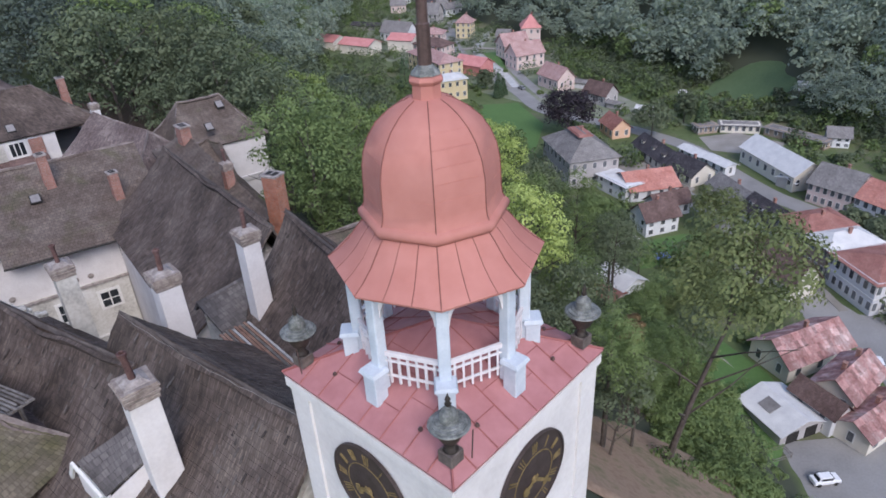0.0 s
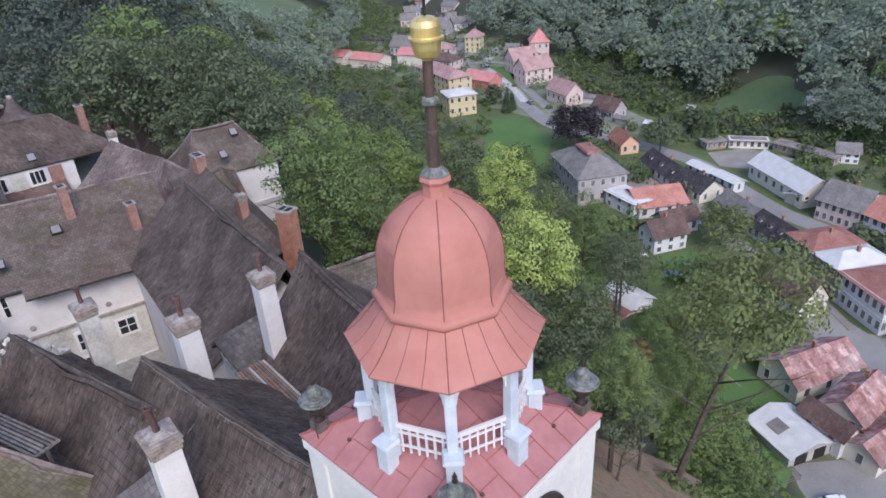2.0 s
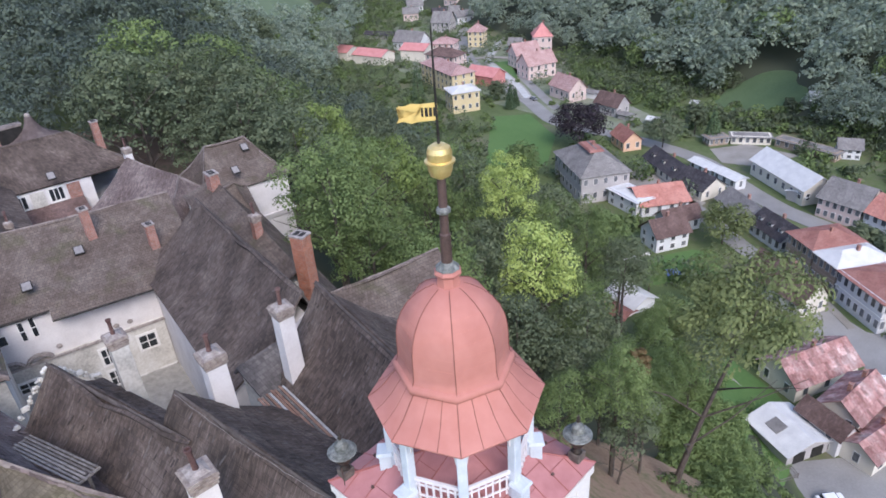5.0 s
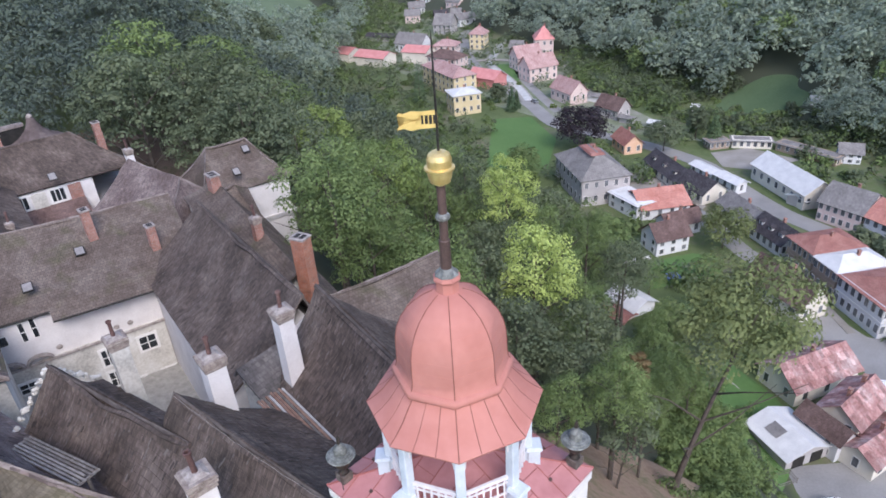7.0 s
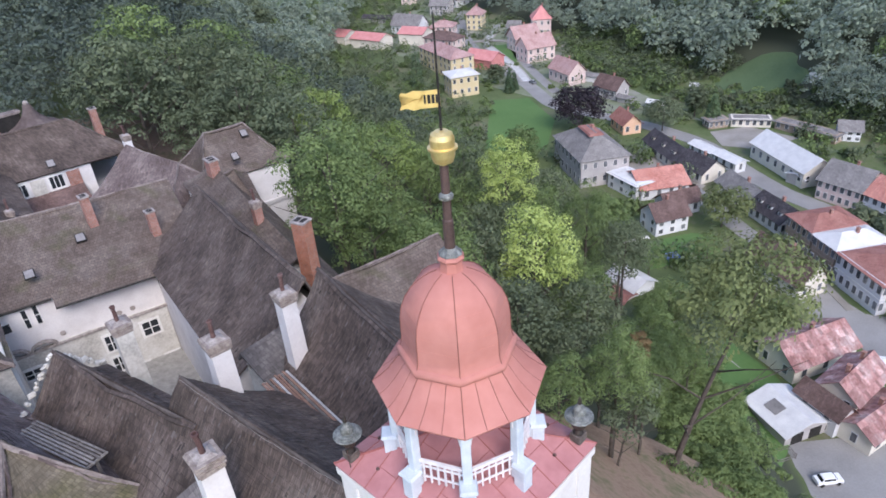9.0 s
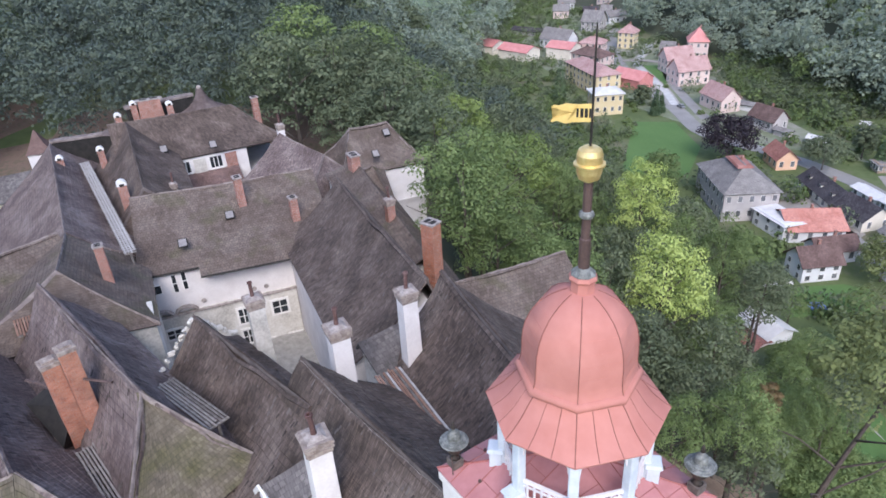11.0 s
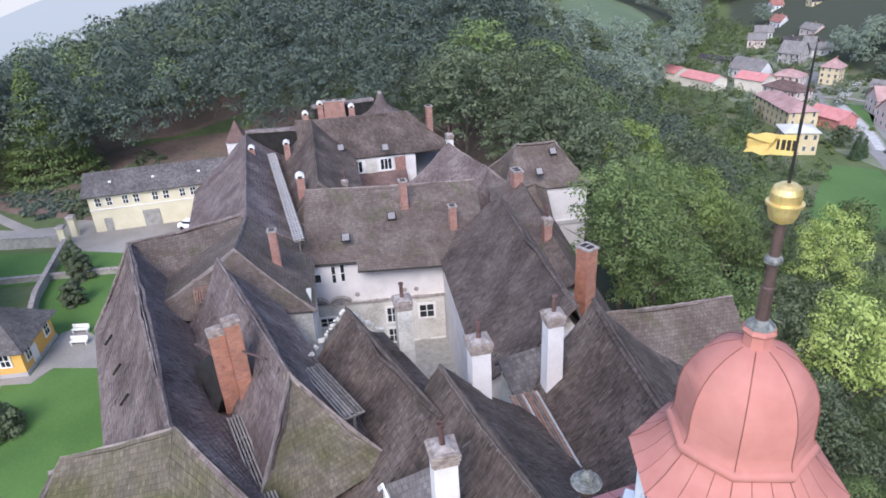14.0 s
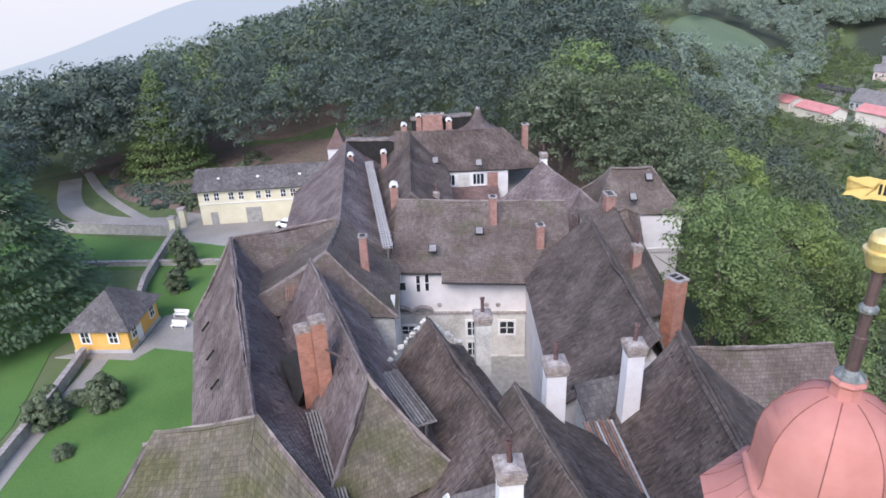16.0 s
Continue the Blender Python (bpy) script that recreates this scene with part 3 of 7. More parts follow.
sheet("yard", [(38, 64), (37, 46), (46, 40), (64, 42), (72, 66), (60, 68), (49, 66)], VALLEY, ASPHALT, "grey asphalt yard", "yard")
sheet("yard", [(57, 104), (58, 92), (72, 86), (76, 98), (68, 100), (63, 110)], VALLEY - 0.01, ASPHALT, "wide asphalt street corner", "yard")
sheet("yard", [(30, 152), (24, 165), (36, 188), (50, 160), (44, 152)], VALLEY - 0.02, GRAVEL, "grey paved yards behind the slate-roofed houses", "yard")
strip("road", bend([(96, 116), (88, 128), (80, 140), (73, 149.5), (68.4, 156.4), (62.6, 170.5), (56.5, 189), (47, 202), (34, 214), (20, 224), (9, 234), (0, 258), (-10, 280), (-20, 301), (-31, 331), (-39, 368), (-43, 405), (-39, 441), (-31, 483), (-46, 558)]), 6.4, VALLEY, ASPHALT, "grey asphalt valley road", "road")
strip("road", bend([(44, 162), (48.5, 150), (53.5, 134), (57.5, 126), (61, 112), (62.5, 100), (66, 88), (66, 62)]), 5.2, VALLEY - 0.03, ASPHALT, "grey asphalt street past the town houses", "road")
strip("pavement", bend([(58.2, 130), (61.6, 119), (64.0, 110), (65.6, 101)]), 1.7, VALLEY + 0.09, GRAVEL, "pale pavement in front of the town houses", "pavement")
strip("road", bend([(11, 248), (3, 274), (-4, 300), (-8, 326), (-6, 350)]), 4.2, VALLEY - 0.03, ASPHALT, "grey asphalt lane beside the stream", "road")
strip("bank", bend([(-1, 264), (-6, 284), (-13, 304), (-22, 331), (-20.5, 356), (-16, 407), (-12, 440)]), 5.0, VALLEY + 0.02, STONE, "stone bank of the valley stream", "bank")
strip("stream", bend([(-1, 264), (-6, 284), (-13, 304), (-22, 331), (-20.5, 356), (-16, 407), (-12, 440)]), 3.2, VALLEY + 0.1, WATER, "pale shallow stream with stone banks", "stream")
strip("bridge", bend([(-30, 336), (-21.5, 338), (-9, 334)]), 3.4, VALLEY + 0.35, GRAVEL, "small pale bridge over the stream", "bridge")


# ---- the clock tower ----
CX, CY, TURN = 0.0, 0.22, 9.0
tower_at = pose(CX, CY, 0, 0, 0, TURN)


def clock_tower():
    top = thing("clock_tower", "white square clock tower with red sheet roof and open lantern", "tower", tower_at)
    side, z0 = 5.95, 30.82
    bm = bmesh.new()
    box(bm, (side, side, z0 - 4), (0, 0, (z0 + 4) / 2), Matrix.Rotation(radians(45), 3, "Z"))
    part("wall", bm, PLASTER, top)
    # flat corner strips and a cornice
    for k in range(4):
        a = radians(45 + 90 * k)
        nrm, tan = Vector((math.cos(a), math.sin(a), 0)), Vector((-math.sin(a), math.cos(a), 0))
        for s in (-1, 1):
            bm = bmesh.new()
            box(bm, (0.75, 0.08, z0 - 8), (0, 0, 0), Matrix.Rotation(a + math.pi / 2, 3, "Z"))
            bmesh.ops.translate(bm, verts=bm.verts, vec=nrm * (side / 2 + 0.035) + tan * s * (side / 2 - 0.38) + Vector((0, 0, (z0 + 8) / 2 - 0.15)))
            part("corner_strip", bm, PLASTER, top)
        bm = bmesh.new()
        box(bm, (side + 0.2, 0.14, 0.28), nrm * (side / 2 + 0.07) + Vector((0, 0, z0 - 0.14)), Matrix.Rotation(a + math.pi / 2, 3, "Z"))
        part("cornice", bm, PLASTER, top)
        clock_dial(top, a, side / 2, 28.6, 1.36)
    # low pyramid roof with standing seams
    edge, apex = 4.42, 32.45
    bm = bmesh.new()
    lathe(bm, [(edge - 0.02, 30.9), (edge, 30.98), (0.06, apex)], 4, 0)
    part("roof", bm, RED_ROOF, top)
    slope = (apex - 30.98) / edge
    for k in range(4):
        a0, a1 = radians(90 * k), radians(90 * k + 90)
        c0, c1 = Vector((math.cos(a0), math.sin(a0), 0)) * edge, Vector((math.cos(a1), math.sin(a1), 0)) * edge
        mid = (c0 + c1) / 2
        bm = bmesh.new()
        bar(bm, c0 + Vector((0, 0, 31.01)), Vector((0, 0, apex + 0.02)), 0.035, 5)
        part("hip_seam", bm, SEAM_DARK, top)
        for i in range(1, 8):
            u = i / 8
            p = c0.lerp(c1, u)
            # a seam runs square to the eave up to the nearer hip
            k2 = min(u, 1 - u) * 2
            q = p + (-mid.normalized()) * mid.length * k2
            zq = 30.98 + (apex - 30.98) * k2
            bm = bmesh.new()
            bar(bm, p + Vector((0, 0, 31.0)), Vector((q.x, q.y, zq + 0.02)), 0.022, 4)
            part("seam", bm, SEAM_DARK, top)
        for row in (0.28, 0.56):
            for i in range(8):
                u0, u1 = i / 8, (i + 1) / 8
                k2 = row + (0.08 if i % 2 else -0.05)
                f = 1 - k2
                lo = (1 - f) / 2
                if u0 < lo or u1 > 1 - lo:
                    continue
                pa, pb = c0.lerp(c1, u0) - mid * k2, c0.lerp(c1, u1) - mid * k2
                zz = 31.0 + (apex - 30.98) * k2
                bm = bmesh.new()
                bar(bm, pa + Vector((0, 0, zz)), pb + Vector((0, 0, zz)), 0.014, 4)
                part("cross_seam", bm, SEAM_DARK, top)
        # snow hooks
        for i in range(3):
            u = 0.25 + 0.25 * i
            p = c0.lerp(c1, u) - mid * 0.2
            bm = bmesh.new()
            box(bm, (0.1, 0.1, 0.09), (p.x, p.y, 31.05 + (apex - 30.98) * 0.2), Matrix.Rotation(a0 + math.pi / 4, 3, "Z"), 0.6)
            part("snow_hook", bm, POLE, top)
    lantern(top)
    return top


def clock_dial(top, a, off, z, r=1.18):
    nrm, tan = Vector((math.cos(a), math.sin(a), 0)), Vector((-math.sin(a), math.cos(a), 0))
    rot = Matrix((tan, Vector((0, 0, 1)), nrm)).transposed()
    base = nrm * (off + 0.02) + Vector((0, 0, z))

    def put(bm):
        bmesh.ops.transform(bm, matrix=Matrix.Translation(base) @ rot.to_4x4(), verts=bm.verts)
        return bm
    dial = part("clock_dial", put(lathe(bmesh.new(), [(r, -0.05), (r, 0.05), (r - 0.04, 0.07), (0.02, 0.07)], 48)), DIAL, top)
    part("dial_ring", put(lathe(bmesh.new(), [(r - 0.02, 0.06), (r - 0.02, 0.1), (r + 0.05, 0.1), (r + 0.05, 0.0)], 48, close=False)), DIAL, dial)
    part("dial_ring", put(lathe(bmesh.new(), [(r * 0.6, 0.07), (r * 0.6, 0.085), (r * 0.62, 0.085), (r * 0.62, 0.07)], 48, close=False)), DULL_GILT, dial)
    # hour strokes: plain bars, as many as the numeral has
    for h, strokes in enumerate((3, 1, 2, 3, 3, 2, 3, 3, 4, 3, 2, 3)):
        bm = bmesh.new()
        for k in range(strokes):
            ang = radians(90 - 30 * h) + (k - (strokes - 1) / 2) * 0.075
            box(bm, (0.32, 0.03, 0.02), (math.cos(ang) * r * 0.79, math.sin(ang) * r * 0.79, 0.08), Matrix.Rotation(ang, 3, "Z"))
        part("hour_mark", put(bm), DULL_GILT, dial)
    for ang, ln, w in ((radians(-42), 1.15, 0.1), (radians(205), 0.7, 0.13)):
        bm = bmesh.new()
        d = Vector((math.cos(ang), math.sin(ang), 0))
        box(bm, (ln, w, 0.02), d * (ln / 2 - 0.15) + Vector((0, 0, 0.12)), Matrix.Rotation(ang, 3, "Z"), 1.0)
        box(bm, (0.16, w * 2.4, 0.02), d * (ln * 0.6) + Vector((0, 0, 0.122)), Matrix.Rotation(ang, 3, "Z"), 1.0)
        part("clock_hand", put(bm), DULL_GILT, dial)
    part("hub", put(lathe(bmesh.new(), [(0.09, 0.07), (0.09, 0.15), (0.03, 0.17)], 12)), DULL_GILT, dial)


POST_R, CAN_Z, BAND_Z = 2.2, 34.5, 35.68


def octo(k, r, z):
    a = radians(45 * k)
    return Vector((r * math.cos(a), r * math.sin(a), z))


def lantern(top):
    # eight posts on pedestals, braces, a railing of bars between them
    for k in range(8):
        p = octo(k, POST_R, 0)
        rot = Matrix.Rotation(radians(45 * k), 3, "Z")
        foot = 31.55
        bm = box(bmesh.new(), (0.3, 0.3, CAN_Z - foot), (p.x, p.y, (CAN_Z + foot) / 2), rot, bevel=0.03)
        post = part("post", bm, TIMBER, top)
        q = octo(k, POST_R + 0.22, 0)
        bm = box(bmesh.new(), (0.4, 0.42, 1.0), (q.x, q.y, 31.75), rot, bevel=0.02)
        box(bm, (0.54, 0.56, 0.1), (q.x, q.y, 32.24), rot, 0.86)
        box(bm, (0.47, 0.49, 0.08), (q.x, q.y, 32.16), rot)
        part("pedestal", bm, TIMBER, post)
        for s in (-1, 1):
            o = octo(k + s, POST_R, 0)
            d = (o - p).normalized()
            bm = bmesh.new()
            for i in range(5):
                a0, a1 = math.pi / 2 * i / 5, math.pi / 2 * (i + 1) / 5
                f = lambda a: p + d * (0.12 + 0.5 * (1 - math.cos(a))) + Vector((0, 0, CAN_Z - 0.78 + 0.66 * math.sin(a)))
                plank(bm, f(a0), f(a1) + (f(a1) - f(a0)) * 0.1, 0.09, 0.1)
            part("brace", bm, RAIL, post)
        a, b = octo(k, POST_R - 0.02, 0), octo(k + 1, POST_R - 0.02, 0)
        d = (b - a).normalized()
        a, b = a + d * 0.14, b - d * 0.14
        for z, h, w in ((32.64, 0.13, 0.08), (32.42, 0.05, 0.05), (31.98, 0.06, 0.05)):
            part("rail", plank(bmesh.new(), a + Vector((0, 0, z)), b + Vector((0, 0, z)), w, h), RAIL, top)
        for i in range(6):
            c = a.lerp(b, (i + 0.5) / 6)
            part("baluster", box(bmesh.new(), (0.055, 0.055, 0.84), (c.x, c.y, 32.17), rot), RAIL, top)
        # beam under the canopy
        a, b = octo(k, POST_R, CAN_Z - 0.02), octo(k + 1, POST_R, CAN_Z - 0.02)
        part("beam", plank(bmesh.new(), a, b, 0.2, 0.2), TIMBER, top)
    bm = lathe(bmesh.new(), [(2.55, CAN_Z + 0.02), (0.1, CAN_Z + 0.1)], 8)
    part("lantern_ceiling", bm, TIMBER, top)
    # flared canopy skirt, ogee band, ribbed dome, neck
    skirt = [(2.68, CAN_Z - 0.06), (2.7, CAN_Z), (2.42, CAN_Z + 0.2), (2.14, CAN_Z + 0.46), (1.88, CAN_Z + 0.8), (1.66, BAND_Z - 0.12)]
    band = [(1.6, BAND_Z - 0.17), (1.74, BAND_Z - 0.15), (1.81, BAND_Z - 0.08), (1.83, BAND_Z), (1.805, BAND_Z + 0.08), (1.74, BAND_Z + 0.13), (1.64, BAND_Z + 0.16)]
    dome = [(1.7, BAND_Z + 0.13), (1.645, BAND_Z + 0.25), (1.615, 36.15), (1.61, 36.5), (1.59, 36.85), (1.52, 37.2), (1.38, 37.55), (1.17, 37.86), (0.9, 38.1), (0.64, 38.26), (0.4, 38.36)]
    neck = [(0.34, 38.3), (0.33, 38.66), (0.37, 38.69), (0.4, 38.75), (0.37, 38.81), (0.33, 38.84), (0.3, 38.88)]
    part("canopy", lathe(bmesh.new(), skirt, 8), RED_METAL, top, smooth=42)
    part("moulded_band", lathe(bmesh.new(), band, 8), RED_METAL, top, smooth=44)
    part("dome", lathe(bmesh.new(), dome, 8), RED_METAL, top, smooth=42)
    part("neck", lathe(bmesh.new(), neck, 8, radians(22.5)), RED_METAL, top)
    part("collar", lathe(bmesh.new(), [(0.35, 38.86), (0.33, 38.9), (0.2, 39.02), (0.17, 39.06)], 8, radians(22.5)), PATINA, top)
    for k in range(8):
        for prof, r in ((dome, 0.014), (skirt[1:], 0.015)):
            bm = bmesh.new()
            for (r0, z0), (r1, z1) in zip(prof, prof[1:]):
                bar(bm, octo(k, r0 + 0.006, z0), octo(k, r1 + 0.006, z1), r, 5)
            part("rib", bm, SEAM, top)
        for u in (1 / 3, 2 / 3):
            bm = bmesh.new()
            for (r0, z0), (r1, z1) in zip(skirt[1:], skirt[2:]):
                a, b = octo(k, r0, z0).lerp(octo(k + 1, r0, z0), u), octo(k, r1, z1).lerp(octo(k + 1, r1, z1), u)
                bar(bm, a, b, 0.012, 4)
            part("seam", bm, SEAM, top)
        for z, r in ((36.1, 1.618), (36.5, 1.61), (36.88, 1.585), (37.22, 1.515), (37.56, 1.375), (37.86, 1.17)):
            dz = 0.1 * math.sin(k * 2.3 + z)
            a, b = octo(k, r + 0.003, z + dz * 0.3), octo(k + 1, r + 0.003, z + dz * 0.3)
            part("sheet_lap", bar(bmesh.new(), a, b, 0.003, 4), LAP, top)
    # pole, collar ring, gilded ball, wind vane
    part("pole", lathe(bmesh.new(), [(0.155, 39.0), (0.15, 39.9), (0.12, 39.93), (0.115, 41.5)], 12), POLE, top, smooth=False)
    part("pole_ring", lathe(bmesh.new(), [(0.13, 40.5), (0.19, 40.54), (0.2, 40.62), (0.16, 40.68), (0.12, 40.7)], 16), PATINA, top)
    ball = part("gilded_ball", lathe(bmesh.new(), [(0.1, 41.44), (0.12, 41.52), (0.26, 41.58), (0.31, 41.73), (0.33, 41.92), (0.39, 41.93), (0.39, 41.98), (0.32, 42.00), (0.32, 42.20), (0.28, 42.32), (0.18, 42.39), (0.06, 42.41)], 24), GOLD, top, smooth=False)
    vane = part("vane_rod", lathe(bmesh.new(), [(0.035, 42.38), (0.03, 43.78), (0.02, 45.08), (0.004, 45.28)], 8), IRON, top)
    bm = bmesh.new()
    outline = [(0.03, 0.0), (-0.45, -0.02), (-0.62, -0.06), (-0.8, 0.0), (-0.97, -0.03), (-0.92, 0.06), (-0.62, 0.17), (-0.4, 0.21), (-0.62, 0.24), (-0.95, 0.33), (-0.9, 0.39), (-0.78, 0.37), (-0.6, 0.43), (-0.35, 0.41), (0.03, 0.44)]
    rot = Matrix.Rotation(radians(-4), 3, "Z")
    fr = [bm.verts.new(rot @ Vector((x, -0.012, 43.0 + z))) for x, z in outline]
    bk = [bm.verts.new(rot @ Vector((x, 0.012, 43.0 + z))) for x, z in outline]
    f = [bm.faces.new(fr), bm.faces.new(bk[::-1])]
    for i in range(len(fr)):
        j = (i + 1) % len(fr)
        bm.faces.new((fr[i], bk[i], bk[j], fr[j]))
    bmesh.ops.triangulate(bm, faces=f)
    bmesh.ops.recalc_face_normals(bm, faces=bm.faces)
    flag = part("vane_flag", bm, GILT, top)
    for i in range(4):
        bm = box(bmesh.new(), (0.05 if i == 0 else 0.075, 0.03, 0.22), rot @ Vector((-0.34 + i * 0.1, 0, 43.21)), rot)
        part("pierced_figure", bm, IRON, flag)


clock_tower()


def roof_urn():
    top = thing("roof_urn", "dark bronze urn with grey-green domed lid on the red roof", "urn", group="urns on the tower roof")
    part("base", box(bmesh.new(), (0.42, 0.42, 0.34), (0, 0, 0.15), bevel=0.02), POT_STONE, top)
    part("stem", lathe(bmesh.new(), [(0.2, 0.3), (0.13, 0.38), (0.1, 0.5), (0.16, 0.58)], 20), URN_DARK, top, smooth=True)
    part("bowl", lathe(bmesh.new(), [(0.12, 0.56), (0.22, 0.64), (0.31, 0.82), (0.35, 0.98), (0.37, 1.05)], 24), URN_DARK, top, smooth=True)
    lid = part("lid", lathe(bmesh.new(), [(0.37, 1.02), (0.46, 1.04), (0.48, 1.07), (0.455, 1.1), (0.4, 1.105), (0.395, 1.14), (0.345, 1.155), (0.32, 1.155), (0.305, 1.19), (0.22, 1.2), (0.215, 1.3), (0.19, 1.42), (0.12, 1.5), (0.085, 1.52), (0.075, 1.57), (0.045, 1.58)], 28), PATINA, top)
    part("finial", lathe(bmesh.new(), [(0.05, 1.58), (0.08, 1.64), (0.04, 1.7), (0.07, 1.76), (0.03, 1.84), (0.01, 1.92)], 10), URN_DARK, top, smooth=True)
    part("lightning_rod", bar(bmesh.new(), (0.33, 0.33, 0), (0.36, 0.36, 0.85), 0.018, 5), POLE, top)
    return top


urn = roof_urn()
for k in range(4):
    m = tower_at @ pose(*octo(2 * k, 3.78, 31.25), 0, 0, 90 * k + 45)
    if k == 0:
        urn.matrix_basis = m
    else:
        copy_thing(urn, m)


# ---- castle wings ----
SLOPES = {}


def wing(label, A, B, left, right, hips=(0, 0), mat=None, wall=None, base=4.0, sag=0.25, jitter=0.16, caps=(1, 1, 1), over=0.35, name="castle_wing", step=0.02, ridge=None, hip_mat=None):
    """A wing under a steep roof. Ridge from A to B; left and right: (width, drop) to the eaves, seen from A to B; hips: run of the hips at A and at B (0: gable)."""
    top = thing(name, label, "castle wing")
    mat, wall = mat or SHINGLE, wall or PLASTER_OLD
    A, B = Vector(A), Vector(B)
    d = Vector((B.x - A.x, B.y - A.y, 0)).normalized()
    nl = Vector((-d.y, d.x, 0))
    (wl, dl), (wr, dr) = left, right
    ea, eb = -d * hips[0], d * hips[1]
    LA, LB = A + ea + nl * wl - Vector((0, 0, dl)), B + eb + nl * wl - Vector((0, 0, dl))
    RA, RB = A + ea - nl * wr - Vector((0, 0, dr)), B + eb - nl * wr - Vector((0, 0, dr))
    bm = bmesh.new()
    ln = (B - A).length
    for p00, p10, p11, p01, sd in ((LB, LA, A, B, 1.0), (RA, RB, B, A, 2.0)):
        hgt = (p01 - p00).length
        rough_patch(bm, p00, p10, p11, p01, max(6, int(ln / 1.1)), max(5, int(hgt / 0.42)), sag, jitter, step, None, sd * 7)
    first = bm
    if hip_mat:
        bm = bmesh.new()
    if hips[0]:
        rough_patch(bm, LA, RA, A, A, 8, max(5, int((A - LA).length / 0.42)), sag * 0.6, jitter, step, None, 3)
    if hips[1]:
        rough_patch(bm, RB, LB, B, B, 8, max(5, int((B - LB).length / 0.42)), sag * 0.6, jitter, step, None, 4)
    if hip_mat:
        hip = part("hip_roof", bm, hip_mat, top, "mossy hipped roof end")
        sol = hip.modifiers.new("thickness", "SOLIDIFY")
        sol.thickness, sol.offset = 0.2, -1
    SLOPES[label] = ((LB, LA, A, B), (RA, RB, B, A), sag, jitter)
    roof = part("roof", first, mat, top)
    sol = roof.modifiers.new("thickness", "SOLIDIFY")
    sol.thickness, sol.offset = 0.2, -1
    # walls below
    bm = bmesh.new()
    ends = []
    for P, e in ((A, over if not hips[0] else 0), (B, -over if not hips[1] else 0)):
        c = P + d * e
        ends.append([bm.verts.new(v) for v in (
            (*(c + nl * (wl - over)).xy, base), (*(c + nl * (wl - over)).xy, P.z - dl - 0.25), (*c.xy, P.z - 1.5 - sag), (*(c - nl * (wr - over)).xy, P.z - dr - 0.25), (*(c - nl * (wr - over)).xy, base))])
    for i in range(5):
        j = (i + 1) % 5
        bm.faces.new((ends[0][i], ends[0][j], ends[1][j], ends[1][i]))
    bm.faces.new(ends[0][::-1]), bm.faces.new(ends[1])
    for P, h, sg, lz in ((A, hips[0], -1, 1), (B, hips[1], 1, 1)):
        if h:
            zt = P.z - max(dl, dr)
            c0, c1 = P, P + d * sg * (h - over)
            q = [bm.verts.new((*(c + nl * s).xy, z)) for z in (base, zt) for c, s in ((c0, wl - over), (c0, -(wr - over)), (c1, -(wr - over)), (c1, wl - over))]
            for f in ((0, 1, 2, 3), (7, 6, 5, 4), (0, 4, 5, 1), (1, 5, 6, 2), (2, 6, 7, 3), (3, 7, 4, 0)):
                bm.faces.new([q[i] for i in f])
    bmesh.ops.recalc_face_normals(bm, faces=bm.faces)
    uv_box(bm)
    part("wall", bm, wall, top)
    if caps[0]:
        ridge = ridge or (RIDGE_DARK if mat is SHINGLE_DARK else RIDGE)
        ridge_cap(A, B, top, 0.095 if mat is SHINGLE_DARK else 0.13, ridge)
    up = Vector((0, 0, 0.12))
    if hips[0] and caps[1]:
        ridge_cap(A, LA + up, top, 0.12, ridge, 0.25), ridge_cap(A, RA + up, top, 0.12, ridge, 0.25)
    if hips[1] and caps[2]:
        ridge_cap(B, LB + up, top, 0.12, ridge, 0.25), ridge_cap(B, RB + up, top, 0.12, ridge, 0.25)
    return top


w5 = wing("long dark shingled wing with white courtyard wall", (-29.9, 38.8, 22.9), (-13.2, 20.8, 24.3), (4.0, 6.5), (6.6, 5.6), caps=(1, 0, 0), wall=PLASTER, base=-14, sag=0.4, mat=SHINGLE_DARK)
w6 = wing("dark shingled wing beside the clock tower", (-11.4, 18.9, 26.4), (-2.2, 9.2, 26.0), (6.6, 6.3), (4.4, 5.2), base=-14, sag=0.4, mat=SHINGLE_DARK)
w7 = wing("low brown shingled outbuilding by the wood", (-14.5, 28.5, 19.0), (-6.5, 37.0, 18.6), (1.5, 2.0), (6.0, 4.0), mat=SHINGLE_TILE, base=-18)
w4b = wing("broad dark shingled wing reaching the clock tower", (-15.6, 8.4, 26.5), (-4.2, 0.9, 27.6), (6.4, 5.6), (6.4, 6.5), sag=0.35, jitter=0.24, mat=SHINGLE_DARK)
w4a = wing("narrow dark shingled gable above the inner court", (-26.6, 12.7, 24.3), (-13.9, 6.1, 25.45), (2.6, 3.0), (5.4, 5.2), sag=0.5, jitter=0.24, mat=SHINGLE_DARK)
w2 = wing("grey shingled wing with hipped mossy end", (-39.4, 12.2, 25.0), (-22.2, 3.7, 26.4), (3.8, 4.75), (4.6, 6.6), hips=(0, 4.2), hip_mat=SHINGLE_MOSS, jitter=0.24, sag=0.35)
w1 = wing("long weathered shingled wing above the lawn", (-52.5, 12.2, 23.2), (-25.6, -1.6, 25.1), (4.6, 5.5), (5.0, 9.3), hips=(3, 0), jitter=0.24, sag=0.35)
